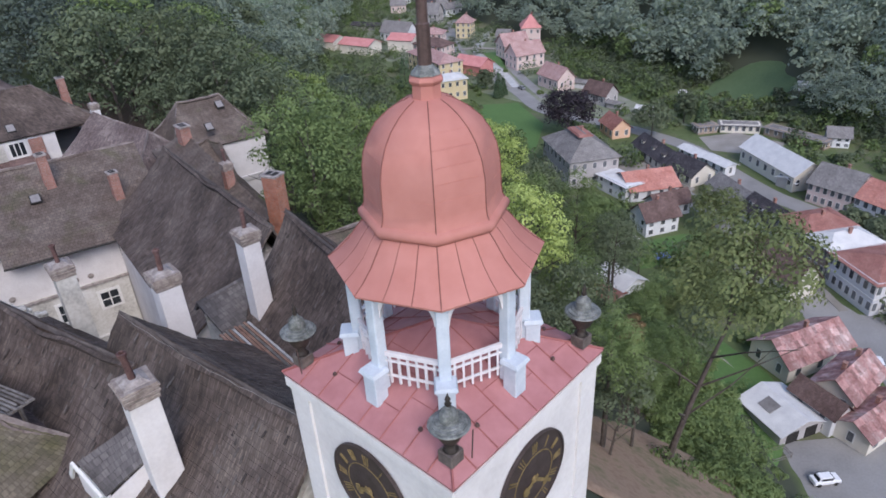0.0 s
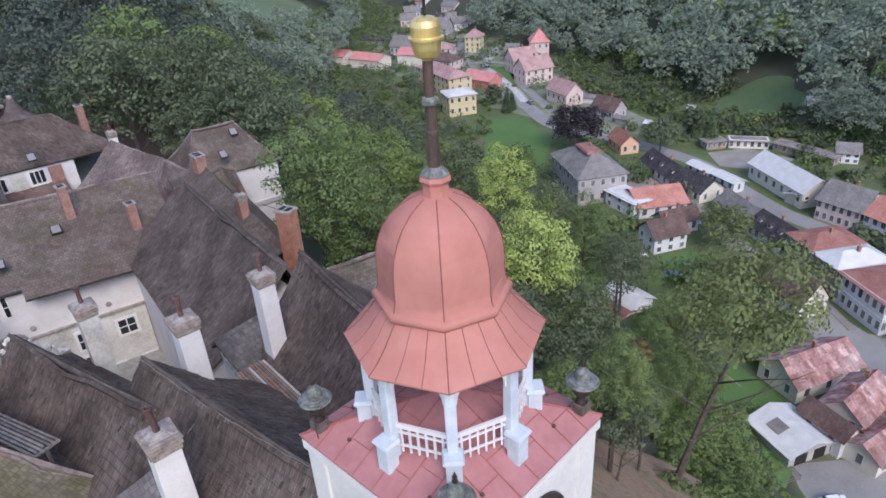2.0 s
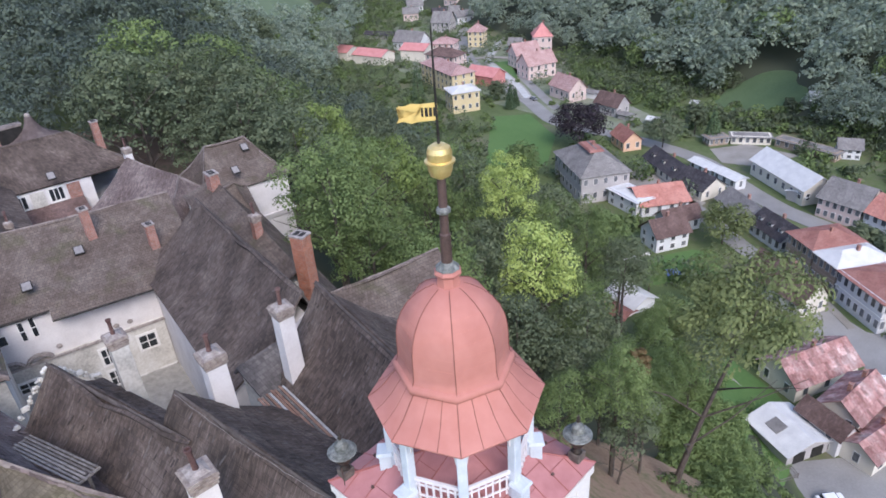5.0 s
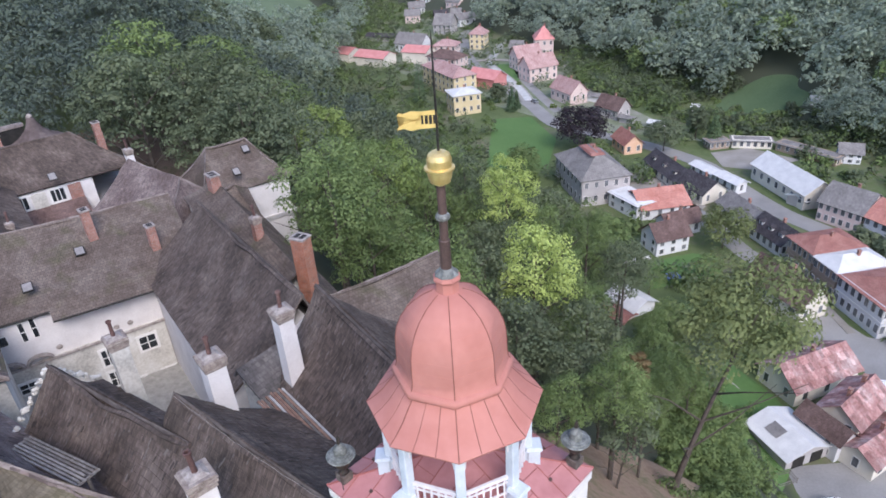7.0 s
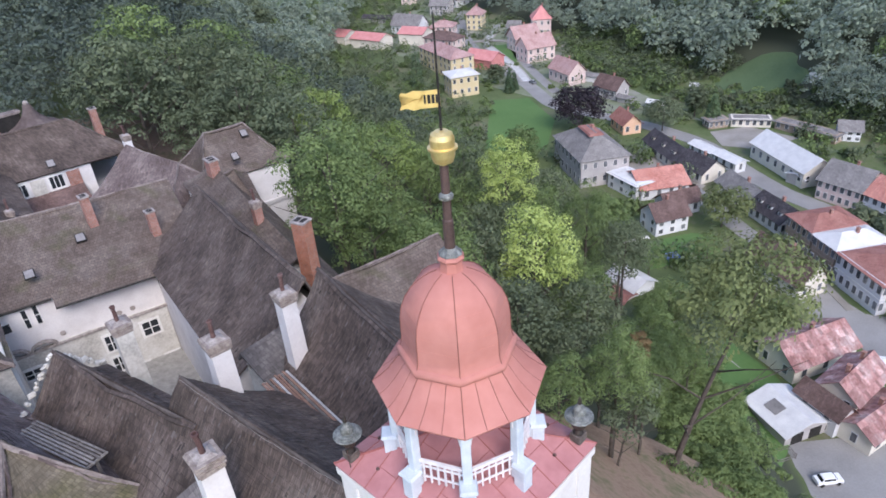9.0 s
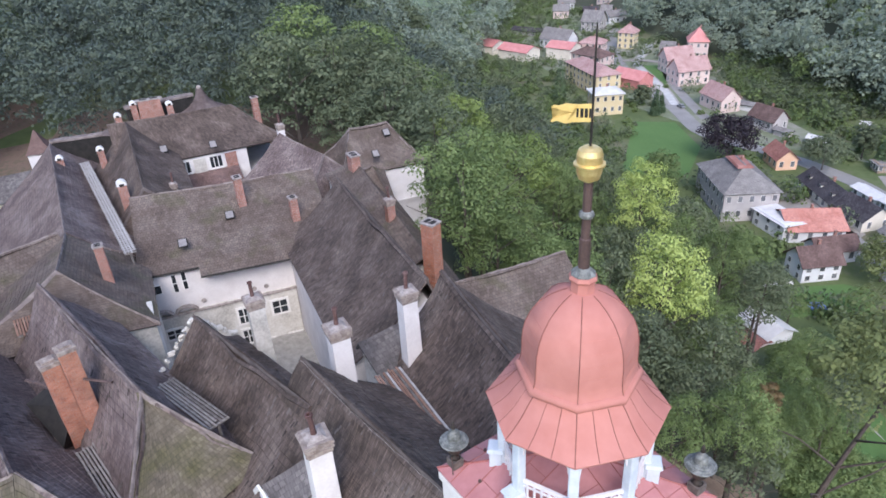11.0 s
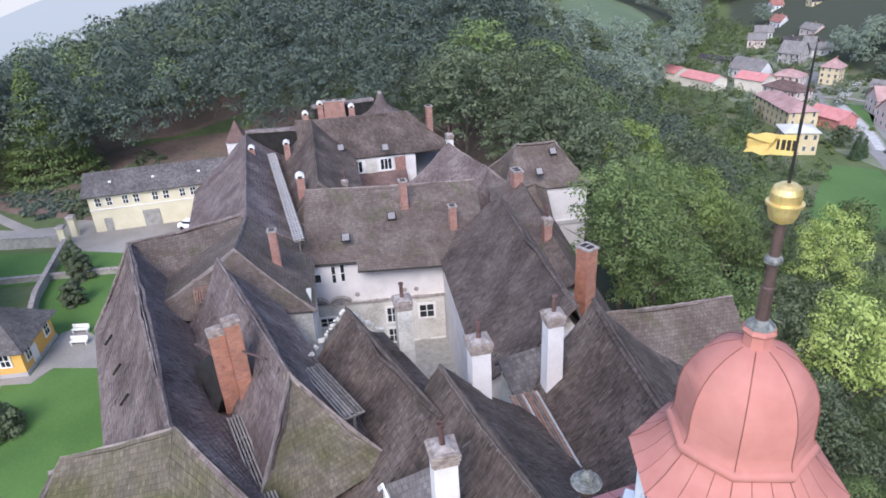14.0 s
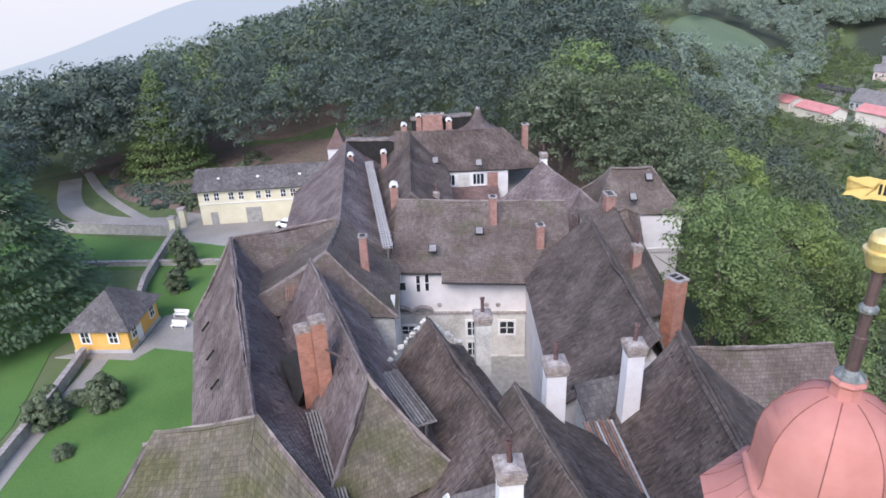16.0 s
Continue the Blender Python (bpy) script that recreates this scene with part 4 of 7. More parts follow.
w3 = wing("mossy brown shingled cross wing", (-30.6, -5.2, 23.4), (-25.4, -1.6, 25.1), (3.0, 4.0), (8.0, 7.0), hips=(3.5, 0), mat=SHINGLE_MOSS)
J, K = Vector((-25.4, -1.5, 25.12)), Vector((-15.6, -1.9, 22.3))
fall = Vector((0.569, -0.822, -0.875))
bm = bmesh.new()
rough_patch(bm, J + fall * 8, K + fall * 5, K, J, 9, 14, 0.15, 0.16, 0.02)
moss_side = part("roof", bm, SHINGLE_MOSS, w3)
bm = bmesh.new()
rough_patch(bm, Vector((-18.4, 0.4, 19.6)), Vector((-28.2, 3.6, 21.0)), J, K, 9, 12, 0.15, 0.16, 0.02)
grey_side = part("roof", bm, SHINGLE, w3, "grey shingled valley side")
for ob in (moss_side, grey_side):
    sol = ob.modifiers.new("thickness", "SOLIDIFY")
    sol.thickness, sol.offset = 0.2, -1
ridge_cap(J, K, w3, 0.16)
w8 = wing("white palace wall under a brown shingled roof", (-49.0, 30.5, 22.4), (-35.0, 42.5, 22.0), (6.0, 5.0), (9.0, 4.4), mat=SHINGLE_TILE, wall=PLASTER, base=2)
w10 = wing("long grey shingled roof beside a roof walkway", (-71.5, 41.5, 22.6), (-49.0, 22.6, 22.6), (6.2, 4.75), (8.0, 7.0))
w10b = wing("brown shingled roof between two valleys", (-49.0, 22.6, 22.5), (-41.0, 14.9, 24.2), (6.0, 4.6), (8.0, 3.5), mat=SHINGLE_TILE, hips=(0, 4))
w16 = wing("brown shingled cross roof above the forecourt", (-53.0, 12.6, 22.9), (-49.4, 22.2, 22.7), (5.0, 6.0), (6.4, 4.4), mat=SHINGLE_TILE, caps=(1, 0, 0))
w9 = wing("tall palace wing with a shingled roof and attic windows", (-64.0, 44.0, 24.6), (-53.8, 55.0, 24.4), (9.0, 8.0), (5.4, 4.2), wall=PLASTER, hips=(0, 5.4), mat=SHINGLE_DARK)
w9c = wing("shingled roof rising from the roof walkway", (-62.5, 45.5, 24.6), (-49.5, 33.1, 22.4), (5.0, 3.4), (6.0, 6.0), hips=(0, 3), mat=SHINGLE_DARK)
w12 = wing("rounded shingled roof beside the turret", (-45.1, 52.1, 22.0), (-38.0, 50.0, 20.5), (5.0, 5.0), (8.5, 4.6), hips=(0, 4))
w11 = wing("white corner turret with a hipped shingled roof", (-37.4, 56.1, 21.7), (-33.8, 59.6, 21.7), (4.0, 4.4), (5.0, 4.4), hips=(3, 3.2), wall=PLASTER, mat=SHINGLE_TILE, base=-6, caps=(1, 1, 1))
w17 = wing("grey-green shingled roof leaning against the corner turret", (-35.3, 49.0, 18.4), (-32.3, 51.4, 19.0), (0.8, 1.0), (7.0, 5.0), hips=(0, 1.6), mat=SHINGLE_TILE, base=2, caps=(1, 0, 0))
w13 = wing("small lean-to roof between two white chimneys", (-15.8, 14.7, 22.7), (-13.4, 18.6, 22.8), (0.5, 0.6), (2.4, 1.5), mat=OUT_ROOF, base=18, caps=(0, 0, 0), sag=0.04, jitter=0.05)
w14 = wing("low mossy roof below the corner turret", (-34.0, 50.0, 20.5), (-17.5, 31.0, 20.0), (4.6, 6.2), (3.6, 1.4), mat=SHINGLE_TILE, base=-10, caps=(0, 0, 0))


# ---- trees ----
def card_cloud(rng, centre, radii, n, size):
    """n small leaf sprays on the upper outside of one clump: quads as arrays of corners."""
    d = rng.normal(size=(n, 3))
    d /= np.linalg.norm(d, axis=1)[:, None]
    d[:, 2] = np.where(d[:, 2] < -0.25, -d[:, 2], d[:, 2])
    c = np.array(centre) + d * np.array(radii) * (0.66 + 0.42 * rng.random((n, 1)))
    nrm = d + np.array([0, 0, 0.25]) + rng.normal(size=(n, 3)) * 0.2
    nrm /= np.linalg.norm(nrm, axis=1)[:, None]
    t = np.cross(nrm, rng.normal(size=(n, 3)))
    t /= np.linalg.norm(t, axis=1)[:, None]
    b = np.cross(nrm, t)
    s = size * (0.55 + 0.9 * rng.random((n, 1)))
    k = s * (0.5 + 0.3 * rng.random((n, 1)))
    bow = nrm * s * 0.25
    return np.stack([c - t * s - bow, c - b * k, c + t * s - bow, c + b * k], 1)


def quads_mesh(name, q, mat):
    """One mesh from an array of quads."""
    q = np.asarray(q, np.float32)
    n = len(q)
    me = bpy.data.meshes.new(name)
    me.vertices.add(n * 4), me.loops.add(n * 4), me.polygons.add(n)
    me.vertices.foreach_set("co", q.reshape(-1))
    me.loops.foreach_set("vertex_index", np.arange(n * 4, dtype=np.int32))
    me.polygons.foreach_set("loop_start", np.arange(0, n * 4, 4, dtype=np.int32))
    me.update(calc_edges=True)
    me.materials.append(mat)
    return me


def crown_quads(rng, h, r, n, size, low=0.3, blobs=11):
    """The leaves of a broad tree h high and r wide: many clumps, the outer ones on an uneven dome, with gaps between."""
    out = []
    mid, tall = h * (low + 1) / 2, h * (1 - low) / 2
    lump = rng.random(3) * 50
    golden = math.pi * (3 - math.sqrt(5))
    for i in range(blobs):
        z = 1 - 1.62 * (i + rng.random()) / blobs
        a = golden * i + 0.7 * rng.random()
        d = Vector((math.cos(a) * math.sqrt(max(0, 1 - z * z)), math.sin(a) * math.sqrt(max(0, 1 - z * z)), z))
        swell = 0.86 + 0.42 * noise.noise(d * 1.5 + Vector(lump))
        reach = swell * (0.5 + 0.32 * rng.random() if i % 4 == 3 else 0.82)
        k = r * (0.26 + 0.16 * rng.random()) * (30 / blobs) ** 0.33
        c = (d.x * r * reach, d.y * r * reach, mid + d.z * tall * reach)
        out.append(card_cloud(rng, c, (k, k, k * 0.72), n // blobs, size))
    return np.concatenate(out)


def trunk_mesh(rng, h, r, lean=(0, 0), limbs=6, reach=None):
    bm = bmesh.new()
    pts, n = [], 7
    for i in range(n + 1):
        u = i / n
        pts.append(Vector((lean[0] * u ** 1.3 + 0.12 * rng.normal() * u, lean[1] * u ** 1.3 + 0.12 * rng.normal() * u, h * 0.8 * u)))
    bar(bm, (0, 0, -26), pts[0], r * 1.5, 7, r * 1.3)
    for i in range(n):
        bar(bm, pts[i], pts[i + 1], r * (1 - 0.85 * i / n) * (1.35 if i == 0 else 1), 7, r * (1 - 0.85 * (i + 1) / n))
    reach = reach or h * 0.28
    for i in range(limbs):
        k = 2 + i % (n - 3)
        a = 2.4 * i + rng.random()
        p = pts[k]
        mid = p + Vector((math.cos(a), math.sin(a), 0.9)) * reach * 0.5
        end = mid + Vector((math.cos(a + 0.3), math.sin(a + 0.3), 0.7)) * reach * 0.6
        bar(bm, p, mid, r * 0.32, 5, r * 0.2)
        bar(bm, mid, end, r * 0.2, 5, r * 0.06)
    return bm


def tree(label, h, r, mat, seed, cards=3900, size=0.215, low=0.2, lean=(0, 0), blobs=46, trunk_r=None, name="tree", group=""):
    rng = np.random.default_rng(seed)
    top = thing(name, label, "tree", group=group)
    part("trunk", trunk_mesh(rng, h, trunk_r or h * 0.018, lean), BARK, top)
    q = crown_quads(rng, h, r, cards, size, low, blobs)
    q[..., 0] += lean[0] * (q[..., 2] / h) ** 1.3
    q[..., 1] += lean[1] * (q[..., 2] / h) ** 1.3
    shared("crown", quads_mesh("crown", q, mat), top)
    return top


def fir_quads(rng, h, r, n, size):
    v = 1 - np.sqrt(rng.random(n))
    a = rng.random(n) * 6.283
    tier = 0.75 + 0.35 * np.abs(np.sin(v * 34))
    rad = r * (1 - v) * tier * (0.75 + 0.3 * rng.random(n))
    c = np.stack([rad * np.cos(a), rad * np.sin(a), h * (0.04 + 0.96 * v)], 1)
    out = np.stack([np.cos(a), np.sin(a), -0.35 + 0 * a], 1) + rng.normal(size=(n, 3)) * 0.25
    out /= np.linalg.norm(out, axis=1)[:, None]
    t = np.cross(out, np.array([0, 0, 1.0]) + rng.normal(size=(n, 3)) * 0.3)
    t /= np.linalg.norm(t, axis=1)[:, None]
    s = size * (0.6 + 0.8 * rng.random((n, 1)))
    return np.stack([c - out * s * 0.4 - t * s * 0.5, c - out * s * 0.4 + t * s * 0.5, c + out * s + t * s * 0.2, c + out * s - t * s * 0.2], 1)


def fir(label, h, r, seed, cards=2200, size=0.5, mat=None, name="conifer", group=""):
    rng = np.random.default_rng(seed)
    top = thing(name, label, "conifer", group=group)
    part("trunk", bar(bmesh.new(), (0, 0, -0.5), (0, 0, h * 0.9), h * 0.014, 7, 0.03), BARK, top)
    shared("crown", quads_mesh("crown", fir_quads(rng, h, r, cards, size), mat or LEAF_FIR), top)
    return top


def at(x, y, turn=0, k=1.0, dz=0.0):
    return pose(x, y, float(height(x, y)) + dz - 0.2, 0, 0, turn) @ Matrix.Diagonal((k, k, k, 1))


TREES = {
    "dark": [tree("dark green broadleaf tree on the castle slope", 21, 6.4, LEAF_DARK, 11 + i) for i in range(2)],
    "mid": [tree("green broadleaf tree on the castle slope", 21, 6.4, LEAF_MID, 21 + i) for i in range(2)],
    "fine": [tree("leafy green broadleaf tree near the tower", 21, 6.4, LEAF_MID, 51 + i, 8600, 0.145, blobs=62) for i in range(2)],
    "bright": [tree("yellow-green broadleaf tree on the slope", 20, 6.0, LEAF_BRIGHT, 31 + i, 6400, 0.17, blobs=52) for i in range(2)],
    "light": [tree("light green broadleaf tree rising over the slope", 21, 6.4, LEAF_LIGHT, 61 + i, 6000, 0.18, blobs=54) for i in range(2)],
    "olive": [tree("olive-green broadleaf tree at the foot of the slope", 12, 5.0, LEAF_OLIVE, 41, 3600, 0.16, blobs=34)],
}
used = {}


def plant(kind, x, y, turn, k):
    """The first of a kind is moved into place, later ones are copies."""
    kinds = TREES[kind]
    i = used.get(kind, 0)
    used[kind] = i + 1
    src = kinds[i % len(kinds)]
    if i < len(kinds):
        src.matrix_basis = at(x, y, turn, k)
    else:
        copy_thing(src, at(x, y, turn, k / src.scale.x))


def wooded(x, y):
    """Where trees stand: the slope below the castle, the plateau behind it, the hills."""
    s = 0.8 * (x - 8) + 0.6 * (y - 10)
    behind = (y > 71 or (y > 66 and x > -58) or (y > 47 and x > -22)) and x < 10
    behind = behind or (x < -80 and y > 61)
    west = x < -111 and y > 35 or x < -131 or (x < -119.5 and y > 27)
    slope = 13 < s < 66 and y > 24
    if slope and (x > 26 + 0.25 * (y - 40) and y < 108 or x > 46):
        return ""
    if slope and (x - 17) ** 2 + (y - 40) ** 2 < 190:
        return ""
    if slope and x > 14.3 + 0.1 * (y - 40) and 40 < y < 100:
        return ""
    if slope and (x - 24) ** 2 + (y - 106) ** 2 < 60:
        return ""
    if slope:
        return "slope"
    if (behind or west) and s < 66:
        return "plateau"
    if (x - 66) * 0.83 + (y - 255) * 0.55 > 5 and x < 330 and y < 520:
        return "hill"
    if y > 200 and -(x + 75) * 0.96 - (y - 190) * 0.12 > 8:
        return "hill"
    if y > 590 and abs(x + 20) < 260:
        return "hill"
    return ""


# trees that can be told apart: kind, place, height of the top, reach of the crown
STANDING = (
    ("light", -34.5, 91, 18.5, 6.6), ("mid", -28, 88, 14.5, 5.6), ("light", -22, 83, 15, 6.2), ("fine", -26.5, 79, 8, 4.6), ("mid", -15.5, 85, 13.5, 5.6),
    ("mid", -9.5, 83, 11.5, 5.6), ("bright", -2.2, 80.5, 12, 5.0), ("mid", 3.5, 81, 7.5, 4.8), ("bright", 2.4, 56, 13, 5.8), ("dark", 0.5, 51, 3.5, 4.6), ("fine", 5.5, 53.5, 5, 4.4), ("dark", 3.5, 47, 1.5, 4.2), ("dark", -1.5, 74, 3, 4.8), ("mid", -15, 77, 5, 4.8), ("dark", -20.5, 75, 3, 4.8), ("dark", -6, 73, 3, 4.8), ("dark", 10, 44, 1, 3.6), ("mid", 14.5, 41, 1.5, 3.0), ("dark", -4, 57, 8, 5.0),
    ("fine", 11, 84, 3, 5.0), ("dark", 17, 80, -1.5, 4.6), ("dark", 0.4, 44.5, 8.5, 4.6), ("fine", 4.8, 34.5, 11, 4.4), ("fine", 10.6, 36.5, 9.5, 4.0),
    ("dark", 6.8, 42, 6.5, 4.2), ("fine", 13, 61, -4, 4.4), ("dark", 8.6, 51, 4.5, 4.6), ("fine", 6.5, 66, 3.5, 5.0), ("mid", -9, 66, 7.5, 5.4),
    ("fine", 25.5, 73, -13, 4.6), ("fine", 21, 62, -10, 4.2), ("olive", 30, 84, -21, 4.6), ("mid", 21, 71, -9, 4.4), ("fine", 12, 96, -8, 5.2), ("mid", -17, 70, 6, 5.4),
    ("dark", -27, 75.5, 13, 4.6), ("dark", -23, 69, 7, 4.2), ("fine", 15.5, 50, -2, 3.6), ("mid", 16, 68, -10, 4.4), ("fine", 22, 79, -11, 4.6), ("mid", 26, 66, -11, 4.4), ("fine", 27, 88, -19, 4.8), ("dark", 29, 73, -15, 4.4), ("fine", 9, 61, 2.5, 4.6), ("mid", 11.5, 72, -2, 4.5), ("fine", 18, 55, -8, 4.0), ("mid", 33, 79, -21, 4.2), ("dark", 5, 93, 0, 5.4), ("fine", -3, 97, 4, 5.6), ("dark", -11, 100, 6, 6),
    ("mid", -20, 104, 8, 6), ("dark", -29, 108, 11, 6.4), ("mid", -37, 122, 11, 7), ("olive", 36, 94, -25, 4.6), ("olive", 38, 104, -26, 4.8), ("fine", 27.5, 112, -26, 3.8), ("mid", 42, 121, -27, 4.2), ("mid", 27, 92, -20, 4.4))
rng = np.random.default_rng(5)
near, far = [], []
for gx in np.arange(-330, 420, 6.6):
    for gy in np.arange(-70, 700, 6.6):
        x, y = gx + rng.uniform(-2.6, 2.6), gy + rng.uniform(-2.6, 2.6)
        kind, keep, a, b = wooded(x, y), rng.random(), rng.random(), rng.random()
        dist = math.hypot(x, y)
        ang = math.degrees(math.atan2(-x, y + 15))
        if not kind or not -31 < ang < 84 or ((x + 152) / 40) ** 2 + ((y - 382) / 62) ** 2 < 1 or (dist > 432 and y < 590 and not (x < -90 and dist < 560 and keep < 0.5)) or (dist > 300 and keep < 0.2) or (x < -200 and keep < 0.35):
            continue
        if kind == "hill" and (((x - 87) / 15) ** 2 + ((y - 247) / 11) ** 2 < 1 or (abs(x - 85) < 15 and 222 < y < 247) or noise.noise((x * 0.012, y * 0.012, 3.0)) > 0.75):
            continue
        if min((x - b[1]) ** 2 + (y - b[2]) ** 2 for b in STANDING) < 46 or (-38 < x < 20 and 30 < y < 62 + 0.5 * max(0, -x) and x > -8):
            continue
        (near if kind in ("slope", "plateau") and x > -64 and y < 150 else far).append((x, y, kind, a, b))
near.sort(key=lambda p: math.hypot(p[0], p[1]))
near, rest = near[:135], near[135:]
far += rest
for x, y, kind, a, b in near:
    sort = "mid" if a > (0.8 if x < -24 else 0.5 if x > 3 and y < 72 else 0.2) else "dark"
    if sort == "mid" and math.hypot(x, y + 15) < 88:
        sort = "fine"
    low = 0.7 if -9 < x < 9 and 54 < y < 128 else 0.95
    plant(sort, x, y, 360 * b, low * (0.62 + 0.58 * ((a * 7.3) % 1) ** 0.8))


def stand(kind, x, y, top, reach, turn):
    """Plant a tree so that its crown ends at a given height and reach."""
    kinds = TREES[kind]
    i = used.get(kind, 0)
    used[kind] = i + 1
    src = kinds[i % len(kinds)]
    base = float(height(x, y)) - 0.2
    h0, r0 = (12.0, 5.0) if kind == "olive" else (20.0, 6.0) if kind == "bright" else (21.0, 6.4)
    k = reach / r0
    kz = min((top - base) / h0, 1.15 * k)
    m = pose(x, y, top - kz * h0, 0, 0, turn) @ Matrix.Diagonal((k, k, kz, 1))
    if i < len(kinds):
        src.matrix_basis = m
    else:
        copy_thing(src, m)


for i, (kind, x, y, top, reach) in enumerate(STANDING):
    stand(kind, x, y, top, reach, 83 * i)


def forest(points, mat, seed, label, templates=5, cards=190, size=0.78, h=19, r=6.0):
    """Distant woods, too many trees to count: one mesh of leaf clumps."""
    rng = np.random.default_rng(seed)
    tm = [crown_quads(rng, h, r, cards, size, 0.15, 16) for _ in range(templates)]
    out = []
    for x, y, kind, a, b in points:
        k, t = 0.7 + 0.5 * ((a * 13.7) % 1), 6.283 * b
        q = tm[int(a * 997) % templates] * np.array([k, k, k * (0.9 + 0.25 * b)])
        c, s = math.cos(t), math.sin(t)
        q = q @ np.array([[c, s, 0], [-s, c, 0], [0, 0, 1]])
        out.append(q + np.array([x, y, float(height(x, y)) - 0.5]))
    me = quads_mesh("forest", np.concatenate(out), mat)
    return tagged(new("forest", me), label, "forest", kind="stuff")


groups = {}
for p in far:
    d = math.hypot(p[0], p[1] + 15)
    sort = ("a" if p[3] < 0.6 else "b" if p[3] < 0.95 else "c") + ("0" if d < 160 else "1" if d < 260 else "2") + ("h" if p[2] == "hill" else "p")
    groups.setdefault(sort, []).append(p)
# distant hill trees take the leaf colour paled for haze
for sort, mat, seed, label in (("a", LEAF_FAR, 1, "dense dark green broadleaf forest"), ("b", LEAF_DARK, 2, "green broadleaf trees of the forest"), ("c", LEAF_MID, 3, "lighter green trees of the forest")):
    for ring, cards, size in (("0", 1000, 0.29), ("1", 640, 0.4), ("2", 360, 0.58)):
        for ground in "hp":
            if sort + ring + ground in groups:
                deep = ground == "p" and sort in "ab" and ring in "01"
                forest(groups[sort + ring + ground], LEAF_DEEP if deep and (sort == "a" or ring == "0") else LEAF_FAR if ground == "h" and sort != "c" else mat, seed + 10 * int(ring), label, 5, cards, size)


# ---- town ----
# the panes' sky reflection is put into this grey base colour
PANE_GREY = material("sky_grey_window_glass", [(0.06, 0.065, 0.075), (0.19, 0.2, 0.215)], 0.18, 0, 0.35, 3, 0, 0.5, spec=0.6)


def town_house(label, a, b, deep, eave, rise, wall, roof, style="gable", across=False, windows=(0, 0), chimneys=1, name="house", floor=VALLEY, group="", flip=False, dormers=0, courses=False):
    """A house whose front eave runs from a to b, `deep` metres back; windows: columns and storeys on each long side."""
    ax, ay = a
    bx, by = b
    ln = math.hypot(bx - ax, by - ay)
    yaw = math.degrees(math.atan2(by - ay, bx - ax))
    top = thing(name, label, "house", pose(ax, ay, floor, 0, 0, yaw), group)
    dp = -deep if flip else deep
    bm = bmesh.new()
    y0, y1 = (0, dp) if dp > 0 else (dp, 0)
    box(bm, (ln - 0.5, y1 - y0 - 0.5, eave + 0.6), (ln / 2, (y0 + y1) / 2, eave / 2 - 0.25))
    mid = (y0 + y1) / 2
    if style == "gable":
        for x in (0.25, ln - 0.25):
            if across:
                continue
            bm.faces.new([bm.verts.new(v) for v in ((x, y0 + 0.25, eave), (x, y1 - 0.25, eave), (x, mid, eave + rise - 0.15))])
        if across:
            for y in (y0 + 0.25, y1 - 0.25):
                bm.faces.new([bm.verts.new(v) for v in ((0.25, y, eave), (ln - 0.25, y, eave), (ln / 2, y, eave + rise - 0.15))])
    part("wall", uv_box(bm), wall, top)
    bm = bmesh.new()
    o = 0.4
    c = [Vector(v) for v in ((-o, y0 - o, eave - 0.2), (ln + o, y0 - o, eave - 0.2), (ln + o, y1 + o, eave - 0.2), (-o, y1 + o, eave - 0.2))]
    if style == "gable" and not across:
        r0, r1 = Vector((-o, mid, eave + rise)), Vector((ln + o, mid, eave + rise))
    elif style == "gable":
        r0, r1 = Vector((ln / 2, y0 - o, eave + rise)), Vector((ln / 2, y1 + o, eave + rise))
    else:
        k = min(ln, y1 - y0) * 0.5
        r0, r1 = (Vector((k, mid, eave + rise)), Vector((ln - k, mid, eave + rise))) if ln >= y1 - y0 else (Vector((ln / 2, y0 + k, eave + rise)), Vector((ln / 2, y1 - k, eave + rise)))
    long_x = (style == "gable" and not across) or (style != "gable" and ln >= y1 - y0)
    if long_x:
        rough_patch(bm, c[0], c[1], r1, r0, 4, 5, 0, 0.03, 0.02), rough_patch(bm, c[2], c[3], r0, r1, 4, 5, 0, 0.03, 0.02)
        if style != "gable":
            rough_patch(bm, c[1], c[2], r1, r1, 4, 5, 0, 0.03, 0.02), rough_patch(bm, c[3], c[0], r0, r0, 4, 5, 0, 0.03, 0.02)
    else:
        rough_patch(bm, c[1], c[2], r1, r0, 4, 5, 0, 0.03, 0.02), rough_patch(bm, c[3], c[0], r0, r1, 4, 5, 0, 0.03, 0.02)
        if style != "gable":
            rough_patch(bm, c[0], c[1], r0, r0, 4, 5, 0, 0.03, 0.02), rough_patch(bm, c[2], c[3], r1, r1, 4, 5, 0, 0.03, 0.02)
    rf = part("roof", bm, roof, top)
    sol = rf.modifiers.new("thickness", "SOLIDIFY")
    sol.thickness, sol.offset = 0.16, -1
    for i in range(chimneys):
        u = (i + 0.7) / (chimneys + 0.4)
        p = r0.lerp(r1, u) + Vector((0.6, 0.5, 0))
        bm = box(bmesh.new(), (0.6, 0.6, 1.5), (p.x, p.y, p.z + 0.1))
        box(bm, (0.72, 0.72, 0.14), (p.x, p.y, p.z + 0.9))
        part("chimney", uv_box(bm), BRICK_OLD, rf)
    for i in range(dormers):
        # small gabled dormers on the front slope
        x, y, z = ln * (i + 0.6) / (dormers + 0.2), y0 + (mid - y0) * 0.42, eave + rise * 0.42
        bm = box(bmesh.new(), (1.3, 1.8, 1.1), (x, y + 0.5, z + 0.15))
        dm = part("dormer", bm, wall, rf)
        bm = bmesh.new()
